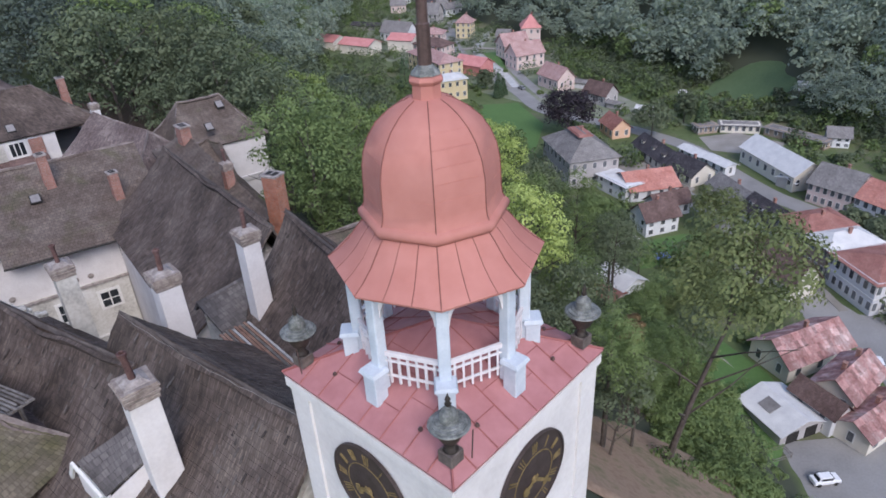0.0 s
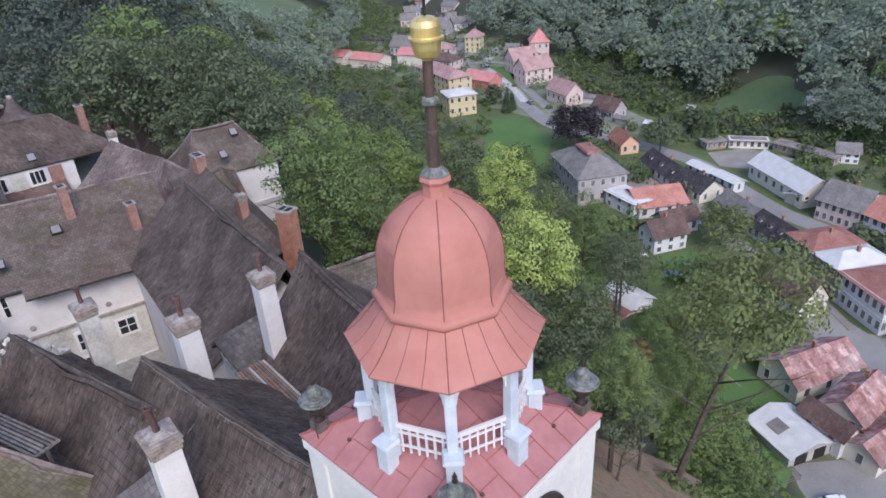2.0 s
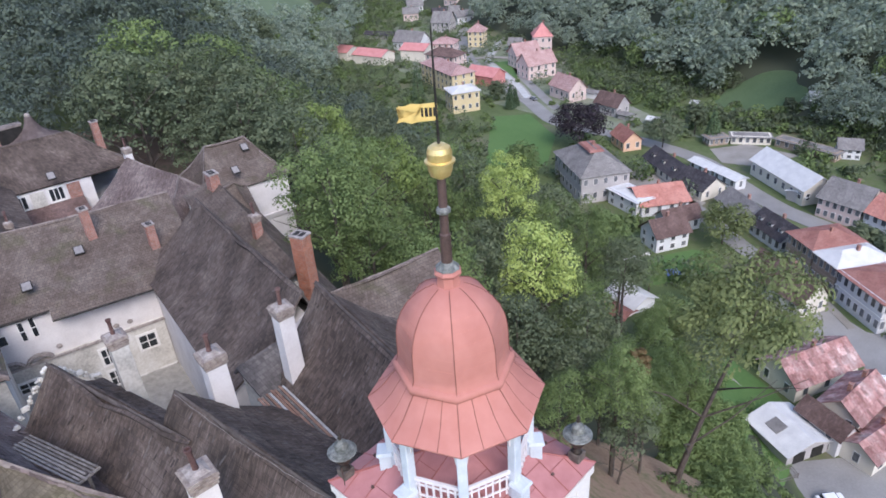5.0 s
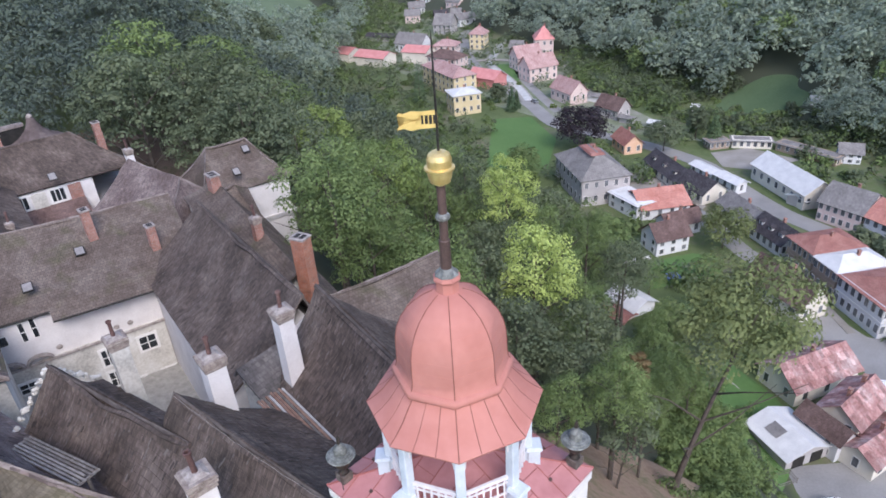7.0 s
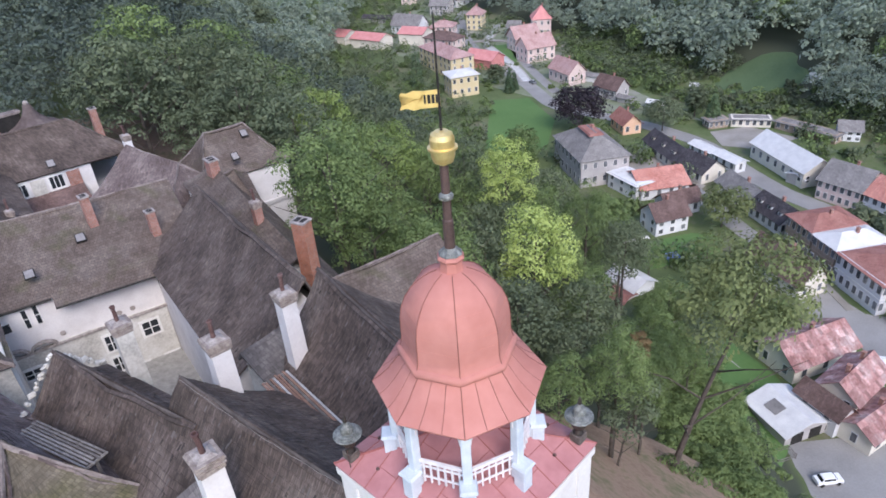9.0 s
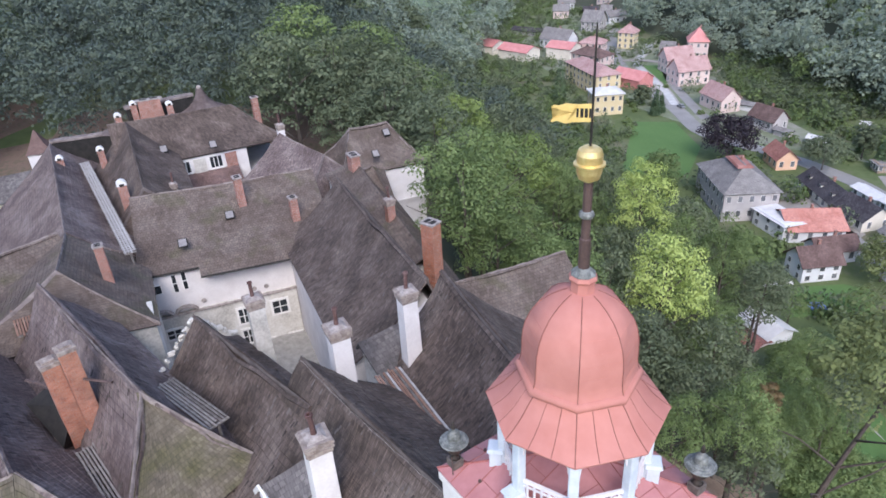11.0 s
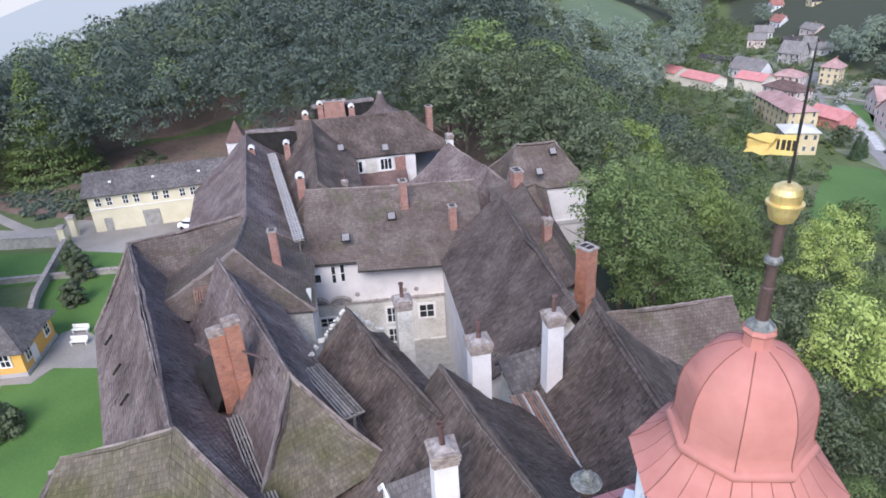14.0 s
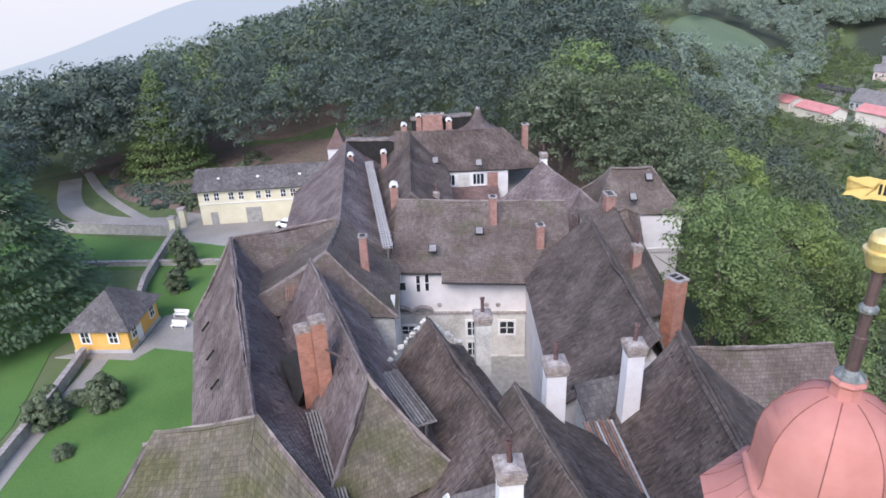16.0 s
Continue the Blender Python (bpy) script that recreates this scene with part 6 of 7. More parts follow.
def light_well(parent, a, b, deep, z, low):
    """A roof well: a solid block coloured like the shade inside, edged by pale timbers."""
    a, b = Vector((*a, z)), Vector((*b, z))
    d = (b - a).normalized()
    n = Vector((-d.y, d.x, 0)) * deep
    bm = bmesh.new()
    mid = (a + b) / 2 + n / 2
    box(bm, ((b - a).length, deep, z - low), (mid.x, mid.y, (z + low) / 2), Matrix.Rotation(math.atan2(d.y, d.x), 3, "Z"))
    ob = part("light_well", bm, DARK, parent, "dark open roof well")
    for p, q in ((a, b), (a + n, b + n), (a, a + n), (b, b + n)):
        up = Vector((0, 0, 0.12))
        part("edge_beam", plank(bmesh.new(), p + up, q + up, 0.4, 0.3), RIDGE, ob)


light_well(w9, (-66.5, 50.0), (-61.5, 57.0), 0.9, 24.6, 22.4)
light_well(w10, (-72.6, 42.6), (-66.6, 47.4), 0.7, 22.2, 18.6)


def skylight(parent, x, y, z, pitch, turn, s=0.9):
    m = pose(x, y, z, pitch, 0, turn)
    bm = box(bmesh.new(), (s, s * 1.15, 0.16), bevel=0.02)
    bmesh.ops.transform(bm, matrix=m, verts=bm.verts)
    ob = part("skylight", bm, IRON, parent)
    bm = box(bmesh.new(), (s * 0.8, s * 0.95, 0.06), (0, 0, 0.075))
    bmesh.ops.transform(bm, matrix=m, verts=bm.verts)
    part("pane", bm, SKYLIGHT, ob)


for p, x, y, z, pi, tu in ((w8, -41.1, 27.9, 19.7, 26, 41), (w8, -39.6, 33.4, 20.2, 26, 41), (w9, -56.6, 44.4, 21.9, 38, 47), (w9, -51.4, 47.1, 21.9, 38, 47), (w11, -33.0, 54.0, 19.5, 41, 44), (w11, -33.3, 58.2, 20.8, 41, 44)):
    skylight(p, x, y, z, pi, tu)


def wall_window(parent, origin, d, n, u, z, w, h, panes=(2, 2), frame_w=0.16, depth=0.0):
    """A window on a wall: surround, dark panes set in a white frame."""
    rot = Matrix((d, n, Vector((0, 0, 1)))).transposed()
    c = Vector((*origin, 0)) + d * u + Vector((0, 0, z)) + n * depth
    win = part("window", box(bmesh.new(), (w + 2 * frame_w, 0.12, h + 2 * frame_w), c + n * 0.03, rot), FRAME_WHITE, parent)
    for i in range(panes[0]):
        for j in range(panes[1]):
            q = c + d * (w * (i + 0.5) / panes[0] - w / 2) + Vector((0, 0, h * (j + 0.5) / panes[1] - h / 2))
            part("pane", box(bmesh.new(), (w / panes[0] - 0.1, 0.03, h / panes[1] - 0.1), q + n * 0.085, rot), GLASS, win)
    return win


D8, N8 = Vector((0.759, 0.651, 0)), Vector((0.651, -0.759, 0))
O8 = (-43.37, 23.93)
for u, z, w, h, pn in ((1.15, 16.2, 0.8, 0.95, (1, 1)), (2.8, 16.5, 0.45, 1.9, (1, 2)), (3.7, 16.6, 0.45, 1.9, (1, 2))):
    wall_window(w8, O8, D8, N8, u, z, w, h, pn, 0.03, 0.0)
# the lower gallery wall stands proud, with arches and pilasters
bm = bmesh.new()
rot8 = Matrix((D8, N8, Vector((0, 0, 1)))).transposed()
box(bm, (13.6, 0.5, 10.6), Vector((*O8, 0)) + D8 * 6.9 + Vector((0, 0, 8.0)) + N8 * 0.25, rot8)
part("gallery_wall", bm, PLASTER_OLD, w8)
bm = bmesh.new()
box(bm, (13.8, 0.2, 0.22), Vector((*O8, 0)) + D8 * 6.9 + Vector((0, 0, 13.35)) + N8 * 0.55, rot8)
part("cornice", bm, STONE_CAP, w8)
for u in (0.9, 3.2):
    n = 10
    for i in range(n):
        a0, a1 = math.pi * i / n, math.pi * (i + 1) / n
        f = lambda a: Vector((*O8, 0)) + D8 * (u + 1.05 * math.cos(a)) + N8 * 0.42 + Vector((0, 0, 13.25 + 0.75 * math.sin(a)))
        part("arch_stone", plank(bmesh.new(), f(a0), f(a1), 0.5, 0.16), STONE_CAP, w8)
for u, z, w, h in ((11.8, 11.6, 1.5, 1.5), (12.8, 7.0, 1.2, 2.0), (8.2, 11.5, 1.0, 1.7), (8.2, 9.0, 1.0, 1.6), (1.6, 11.3, 1.4, 1.0), (10.0, 7.0, 1.2, 2.0)):
    wall_window(w8, O8, D8, N8, u, z, w, h, (2, 2), 0.2, 0.5)
for u in (4.9, 9.7, 10.9):
    bm = lathe(bmesh.new(), [(0.2, 0), (0.26, 0.06), (0.12, 0.12)], 10)
    bmesh.ops.transform(bm, matrix=Matrix.Translation(Vector((*O8, 14.0)) + D8 * u + N8 * 0.02) @ Matrix((D8, Vector((0, 0, 1)), N8)).transposed().to_4x4(), verts=bm.verts)
    part("plaster_boss", bm, STONE_CAP, w8)
# rain pipe
bm = bmesh.new()
px0 = Vector((*O8, 0)) + D8 * 0.1 + N8 * 0.3
for a, b in (((0, 0, 17.9), (0, 0, 13.6)), ((0, 0, 13.6), (0.5, 0, 13.0)), ((0.5, 0, 13.0), (0.5, 0, 6.0))):
    bar(bm, px0 + D8 * a[0] + Vector((0, 0, a[2])), px0 + D8 * b[0] + Vector((0, 0, b[2])) + N8 * (0.5 if b[0] else 0), 0.13, 7)
part("rain_pipe", bm, IRON, w8)
bm = bmesh.new()
for a, b in (((16.2, 17.6), (14.2, 17.4)), ((14.2, 17.4), (13.8, 16.0)), ((13.8, 16.0), (13.9, 13.6))):
    bar(bm, Vector((*O8, a[1])) + D8 * a[0] + N8 * 0.25, Vector((*O8, b[1])) + D8 * b[0] + N8 * 0.25, 0.1, 6)
part("rain_pipe", bm, IRON, w8)
# the courtyard half of the roof reaches further down
bm = bmesh.new()
e0, e1 = Vector((-43.1, 23.75, 17.95)) + D8 * 5.2, Vector((-43.1, 23.75, 17.95)) + D8 * 15.6 - Vector((0, 0, 0.25))
fall8 = N8 * 1.15 - Vector((0, 0, 0.56))
rough_patch(bm, e0 + fall8, e1 + fall8, e1 - N8 * 0.5 + Vector((0, 0, 0.34)), e0 - N8 * 0.5 + Vector((0, 0, 0.34)), 10, 6, 0.02, 0.08, 0.02)
low_eave = part("roof", bm, SHINGLE_TILE, w8, "lower brown shingled eave above the court")
sol = low_eave.modifiers.new("thickness", "SOLIDIFY")
sol.thickness, sol.offset = 0.16, -1
part("gutter", bar(bmesh.new(), e0 + fall8 - Vector((0, 0, 0.08)), e1 + fall8 - Vector((0, 0, 0.08)), 0.1, 6), IRON, w8)
# gutter along the eave
bm = bmesh.new()
bar(bm, Vector((-43.2, 23.6, 17.85)), Vector((-39.2, 27.05, 17.75)), 0.12, 6)
part("gutter", bm, IRON, w8)
# attic windows of the tall wing
D9, N9 = Vector((0.68, 0.733, 0)), Vector((0.733, -0.68, 0))
O9 = (-64.0 + 5.05 * 0.733, 44.0 - 5.05 * 0.68)
for u in (7.1, 11.0):
    wall_window(w9, O9, D9, N9, u, 19.0, 1.5, 1.5, (3, 1), 0.22)
for u0, u1, mt in ((8.3, 9.8, PLASTER_OLD), (12.2, 13.6, BRICK_OLD)):
    bm = box(bmesh.new(), (u1 - u0, 0.2, 2.0), Vector((*O9, 18.8)) + D9 * (u0 + u1) / 2 + N9 * 0.06, Matrix((D9, N9, Vector((0, 0, 1)))).transposed())
    part("wall_panel", uv_box(bm), mt, w9)
# a pent roof under the attic windows
bm = bmesh.new()
b9 = Vector((*O9, 0))
rough_patch(bm, b9 + D9 * 4.2 + N9 * 2.4 + Vector((0, 0, 16.9)), b9 + D9 * 13.6 + N9 * 2.4 + Vector((0, 0, 16.9)), b9 + D9 * 13.6 + N9 * 0.05 + Vector((0, 0, 18.05)), b9 + D9 * 4.2 + N9 * 0.05 + Vector((0, 0, 18.05)), 9, 5, 0, 0.04, 0.02)
pent = part("pent_roof", bm, BROWN_ROOF, w9, "dark red-brown pent roof under the attic windows")
sol = pent.modifiers.new("thickness", "SOLIDIFY")
sol.thickness, sol.offset = 0.14, -1
# turret: a corbelled ring and a small dark window
bm = box(bmesh.new(), (10.9, 8.7, 0.6), (-35.2, 57.6, 12.4), Matrix.Rotation(radians(44), 3, "Z"), 1.03)
part("corbel", bm, PLASTER, w11)
wall_window(w11, (-35.6 + 4.7 * 0.698, 57.8 - 4.7 * 0.716), Vector((0.716, 0.698, 0)), Vector((0.698, -0.716, 0)), -1.0, 15.6, 0.8, 0.9, (1, 1), 0.12, 0.0)


def dormer():
    """A small roof with its ridge along the slope, a white wall under its eave and white gable boards."""
    r0, r1, e0, e1 = (Vector(v) for v in ((-14.3, 1.9, 24.2), (-12.9, 3.75, 24.55), (-12.9, 1.1, 23.45), (-11.75, 2.3, 24.2)))
    low = Vector((-15.4, 2.7, 22.6))
    bm = bmesh.new()
    rough_patch(bm, e0, e1, r1, r0, 6, 5, 0.03, 0.04, 0.02)
    rough_patch(bm, low + (r1 - r0), low, r0, r1, 6, 5, 0.03, 0.04, 0.02)
    roof = part("dormer_roof", bm, OUT_ROOF, w4b, "small shingled dormer roof")
    sol = roof.modifiers.new("thickness", "SOLIDIFY")
    sol.thickness, sol.offset = 0.12, -1
    bm = bmesh.new()
    k = Vector((0.1, 0.12, -0.1))
    f = [e0 + k, e1 + k, e1 + k - Vector((0, 0, 1.6)), e0 + k - Vector((0, 0, 2.0)), r0 + k - Vector((0, 0, 0.05)), low + k, low + k - Vector((0, 0, 1))]
    v = [bm.verts.new(p) for p in f]
    bm.faces.new((v[0], v[1], v[2], v[3])), bm.faces.new((v[4], v[0], v[3])), bm.faces.new((v[4], v[3], v[6], v[5]))
    wall = part("dormer_wall", bm, PLASTER, w4b)
    sol = wall.modifiers.new("thickness", "SOLIDIFY")
    sol.thickness, sol.offset = 0.1, -1
    for a, b in ((r0, low), (r0, e0)):
        part("gable_board", plank(bmesh.new(), a + Vector((-0.1, -0.1, 0.02)), b + Vector((-0.1, -0.1, 0.02)), 0.1, 0.22), FRAME_WHITE, roof)
    d = (e1 - e0).normalized()
    n = Vector((d.y, -d.x, 0)).normalized()
    c = e0.lerp(e1, 0.42) + k - Vector((0, 0, 0.55))
    part("opening", box(bmesh.new(), (0.36, 0.1, 0.4), c + n * 0.03, Matrix((Vector((d.x, d.y, 0)).normalized(), n, Vector((0, 0, 1)))).transposed()), DARK, wall)


dormer()
# broken white plaster blocks along the gable above the court
for q in (Vector((-25.5, 14.95, 21.4)), Vector((-28.1, 9.8, 21.0))):
    P = Vector((-26.75, 12.75, 24.0))
    for i in range(15):
        u = (i + 0.4 + 0.3 * math.sin(i * 3.3)) / 15
        c = P.lerp(q, u) + Vector((-0.15, 0.08, -0.1 + 0.1 * math.sin(i * 2.4)))
        part("parapet_block", box(bmesh.new(), (0.36 + 0.14 * math.sin(i * 5), 0.3, 0.24 + 0.12 * math.sin(i * 3.7)), c, Matrix.Rotation(radians(62 + 9 * math.sin(i * 7)), 3, "Z") @ Matrix.Rotation(0.5 * math.sin(i * 1.9), 3, "X"), 0.8, 0.05), PLASTER_OLD, w4a)


def plank_run(label, a, b, boards, mats, w=0.2, gap=0.07):
    """A run of loose boards laid side by side up a roof valley, on cross battens."""
    top = thing("plank_walkway", label, "walkway")
    a, b = Vector(a), Vector(b)
    d = (b - a).normalized()
    s = Vector((-d.y, d.x, 0)).normalized()
    for i in range(boards):
        o = s * ((i - (boards - 1) / 2) * (w + gap))
        part("plank", plank(bmesh.new(), a + o + d * 0.15 * math.sin(i * 2.1), b + o + d * 0.2 * math.sin(i * 3.7), w, 0.07), mats[i % len(mats)], top)
    n = max(2, int((b - a).length / 1.6))
    for i in range(n + 1):
        p = a.lerp(b, i / n) - Vector((0, 0, 0.09))
        part("batten", plank(bmesh.new(), p - s * (boards * (w + gap) / 2), p + s * (boards * (w + gap) / 2), 0.12, 0.1), WOOD_OLD, top)
    for i in (0, n):
        p = a.lerp(b, i / n)
        part("leg", box(bmesh.new(), (0.12, 0.12, 1.2), (p.x, p.y, p.z - 0.7)), WOOD_OLD, top)
    return top


plank_run("grey weathered boards laid up a roof valley", (-25.2, 7.7, 23.0), (-19.5, 5.4, 23.5), 7, [WOOD_OLD], 0.11, 0.08)
plank_run("reddish boards laid down a roof valley", (-13.4, 13.7, 21.75), (-8.6, 9.3, 21.95), 10, [WOOD_NEW, WOOD_NEW, WOOD_OLD, WOOD_NEW, WALKWAY], 0.13, 0.05)
plank_run("grey weathered boards below the brick chimney", (-26.9, 2.9, 21.9), (-19.9, -0.6, 21.7), 6, [WOOD_OLD], 0.1, 0.08)
plank_run("short ladder of reddish boards on the roof", (-42.6, 12.3, 22.3), (-40.0, 10.5, 21.8), 7, [WOOD_NEW], 0.12, 0.07)
walkway = plank_run("bleached board walkway along the roof valley", (-66.2, 41.0, 20.7), (-43.4, 23.9, 20.6), 4, [WALKWAY], 0.16, 0.1)
a, b = Vector((-66.2, 41.0, 20.77)), Vector((-43.4, 23.9, 20.67))
side = Vector((0.6, 0.8, 0))
bm = box(bmesh.new(), (1.15, 0.1, 0.05))
slat = bpy.data.meshes.new("slat")
bm.to_mesh(slat)
bm.free()
slat.materials.append(WALKWAY)
for i in range(58):
    shared("slat", slat, walkway, Matrix.Translation(a.lerp(b, (i + 0.5) / 58)) @ Matrix.Rotation(math.atan2(side.y, side.x) + 0.04 * math.sin(i * 3.1), 4, "Z"))

# rails that brace the big chimney
for a, b, r in (((-31.5, 4.2, 24.6), (-28.6, 3.7, 25.2), 0.08), ((-27.0, 4.4, 25.6), (-25.2, 4.6, 25.6), 0.07), ((-31.3, 4.5, 24.0), (-28.6, 4.0, 24.6), 0.06)):
    part("chimney_brace", bar(bmesh.new(), a, b, r, 6), POLE, w1)
# the roof hole behind the big chimney, under a beam; its shade is a dark solid
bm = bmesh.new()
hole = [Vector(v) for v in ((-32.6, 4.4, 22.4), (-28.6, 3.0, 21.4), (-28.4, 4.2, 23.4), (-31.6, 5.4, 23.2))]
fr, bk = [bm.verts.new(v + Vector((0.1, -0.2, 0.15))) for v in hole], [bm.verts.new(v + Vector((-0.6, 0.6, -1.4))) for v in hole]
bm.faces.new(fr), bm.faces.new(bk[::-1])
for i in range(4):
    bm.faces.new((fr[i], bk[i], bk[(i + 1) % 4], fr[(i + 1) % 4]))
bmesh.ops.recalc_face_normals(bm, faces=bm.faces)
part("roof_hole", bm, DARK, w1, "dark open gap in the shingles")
# narrow roof vents and hooks
for x, y, z in ((-45.2, 5.0, 19.6), (-41.6, 3.4, 19.2), (-37.6, 1.6, 19.4)):
    part("roof_vent", box(bmesh.new(), (0.25, 1.1, 0.18), (x, y, z), Matrix.Rotation(radians(-58), 3, "Z") @ Matrix.Rotation(radians(50), 3, "X")), IRON, w1)


# ---- garden and forecourt ----
def outbuilding():
    ob = town_house("long pale yellow building with slate roof beside the forecourt", (-93.5, 28.0), (-75.0, 49.0), 8, 6.0, 2.2, PLASTER_YELLOW, OUT_ROOF, "gable", windows=(0, 0), chimneys=0, floor=TERRACE, name="outbuilding")
    ln = math.hypot(18.5, 21)
    for x in (1.6, 3.15, 5.4, 6.95, 9.6, 11.15, 13.5, 15.05, 17.6, 19.15, 21.7, 23.25):
        fr = part("window", box(bmesh.new(), (0.95, 0.12, 1.4), (x, 0.22, 4.7)), FRAME_WHITE, ob)
        for sx in (-1, 1):
            for z in (4.38, 5.02):
                part("pane", box(bmesh.new(), (0.3, 0.06, 0.5), (x + sx * 0.2, 0.15, z)), GLASS, fr)
    for x, w, h in ((2.3, 1.1, 2.1), (8.5, 2.4, 2.6), (18.5, 2.4, 2.6)):
        part("door", box(bmesh.new(), (w, 0.14, h), (x, 0.2, h / 2)), STONE, ob)
    part("string_course", box(bmesh.new(), (ln - 0.4, 0.12, 0.16), (ln / 2, 0.2, 3.55)), FRAME_WHITE, ob)
    tilt = Matrix.Rotation(math.atan2(2.2, 4.0), 3, "X")
    for x in (3.5, 9.6, 16.2):
        part("roof_hatch", box(bmesh.new(), (0.4, 0.32, 0.2), (x, 1.9, 6.05 + 1.9 * 2.2 / 4.0), tilt), FRAME_WHITE, ob)
    return ob


outbuilding()
gh = town_house("ochre garden house with grey mansard roof", (-70.3, 0.4), (-65.2, 4.9), 7.6, 3.3, 3.0, PLASTER_OCHRE, OUT_ROOF, "hip", windows=(0, 0), chimneys=0, floor=TERRACE, name="garden_house")
for x, y, dx, dy in ((1.8, 0.25, 1, 0), (4.9, 0.25, 1, 0), (6.55, 1.5, 0, 1), (6.55, 5.9, 0, 1)):
    wall_window(gh, (x, y), Vector((dx, dy, 0)), Vector((dy, -dx, 0)), 0, 2.1, 0.95, 1.4, (2, 2), 0.14)
part("plinth", box(bmesh.new(), (6.5, 7.3, 0.5), (3.4, 3.8, 0.25)), WALL_GREY, gh)
part("door", box(bmesh.new(), (0.14, 1.1, 2.2), (6.58, 2.6, 1.2)), FRAME_WHITE, gh)


def wall_run(label, pts, h=1.2, w=0.45, cap=True, name="garden_wall", z=TERRACE, mat=None):
    top = thing(name, label, "wall")
    for (x0, y0), (x1, y1) in zip(pts, pts[1:]):
        d = Vector((x1 - x0, y1 - y0, 0))
        rot = Matrix.Rotation(math.atan2(d.y, d.x), 3, "Z")
        part("wall_section", box(bmesh.new(), (d.length, w, h + 0.4), ((x0 + x1) / 2, (y0 + y1) / 2, z + h / 2 - 0.2), rot), mat or STONE, top)
        if cap:
            part("coping", box(bmesh.new(), (d.length + 0.1, w + 0.16, 0.12), ((x0 + x1) / 2, (y0 + y1) / 2, z + h + 0.06), rot), STONE_CAP, top)
    return top


wall_run("grey stone retaining wall below the drive", [(-125, 8), (-108, 13), (-93, 23.6)], 1.6)
wall_run("stone garden wall beside the lawn", [(-92.5, 23.2), (-80.5, 13.2), (-73, 8.5)], 1.3)
wall_run("low white-topped wall in the garden", [(-93, 9.5), (-77.5, 23.5)], 0.7)
wall_run("garden wall along the pale path", [(-50, -17), (-55.5, -11.5), (-62, -5), (-68.8, 1.2)], 1.1)
for x, y in ((-95.4, 26.2), (-93.0, 23.4)):
    g = thing("gate_pillar", "cream gate pillar with a stone cap", "pillar", pose(x, y, TERRACE, 0, 0, 40), "gate pillars")
    part("shaft", box(bmesh.new(), (0.9, 0.9, 3.0), (0, 0, 1.5)), PLASTER_YELLOW, g)
    part("cap", box(bmesh.new(), (1.2, 1.2, 0.3), (0, 0, 3.1), None, 0.8), STONE_CAP, g)
tw = thing("garden_turret", "small white turret with red pyramid roof", "turret", pose(-89.5, 53.5, 10, 0, 0, 40))
part("wall", box(bmesh.new(), (3.2, 3.2, 7), (0, 0, 2.5)), PLASTER, tw)
part("roof", lathe(bmesh.new(), [(2.6, 5.9), (1.3, 7.4), (0.1, 9.2)], 4, radians(45)), BROWN_ROOF, tw)


def car(label, x, y, yaw, z, paint):
    """A small parked car with cabin, windows and wheels."""
    top = thing("car", label, "car", pose(x, y, z, 0, 0, yaw))
    bm = box(bmesh.new(), (4.1, 1.7, 0.62), (0, 0, 0.62), None, 0.96, 0.1)
    part("body", bm, paint, top)
    part("cabin", box(bmesh.new(), (2.3, 1.5, 0.55), (-0.2, 0, 1.18), None, 0.78, 0.06), paint, top)
    for sy in (-1, 1):
        part("side_window", box(bmesh.new(), (1.7, 0.06, 0.36), (-0.2, sy * 0.7, 1.18)), GLASS, top)
        for sx in (-1.25, 1.25):
            bm = lathe(bmesh.new(), [(0.31, -0.1), (0.31, 0.1)], 14)
            bmesh.ops.transform(bm, matrix=pose(sx, sy * 0.78, 0.31, 90, 0, 0), verts=bm.verts)
            part("wheel", bm, IRON, top)
    for sx, a in ((0.93, 1), (-1.33, -1)):
        part("windscreen", box(bmesh.new(), (0.06, 1.2, 0.42), (sx, 0, 1.15), Matrix.Rotation(radians(-28 * a), 3, "Y")), GLASS, top)
    return top


CAR_DARK = material("dark_blue_car_paint", [(0.02, 0.022, 0.03), (0.03, 0.032, 0.042)], 0.3, 0, 1, 4, 0, spec=0.5)
CAR_WHITE = material("white_car_paint", [(0.74, 0.75, 0.76), (0.8, 0.81, 0.82)], 0.3, 0, 1, 4, 0, spec=0.5)
CAR_GREY = material("grey_car_paint", [(0.16, 0.17, 0.18), (0.2, 0.21, 0.22)], 0.3, 0, 1, 4, 0, spec=0.5)
car("white car parked in the castle forecourt", -81.6, 36.6, 20, TERRACE + 0.04, CAR_WHITE)
car("white car parked in the asphalt yard", 45.8, 57.4, 12, VALLEY + 0.04, CAR_WHITE)
car("grey car on the valley road", 1.5, 261, 120, VALLEY + 0.05, CAR_GREY)
car("white car on the valley road", 64.5, 84, 80, VALLEY + 0.05, CAR_WHITE)

for x, y, yw in ((-68.6, 12.2, 35), (-66.4, 10.8, 35)):
    b = thing("garden_bench", "white garden bench on the paving", "bench", pose(x, y, TERRACE + 0.06, 0, 0, yw), "garden benches")
    part("seat", box(bmesh.new(), (1.9, 0.55, 0.08), (0, 0, 0.46), bevel=0.02), FRAME_WHITE, b)
    part("backrest", box(bmesh.new(), (1.9, 0.08, 0.45), (0, 0.28, 0.75), bevel=0.02), FRAME_WHITE, b)
    for s in (-0.8, 0.8):
        part("leg", box(bmesh.new(), (0.1, 0.5, 0.44), (s, 0, 0.22)), FRAME_WHITE, b)


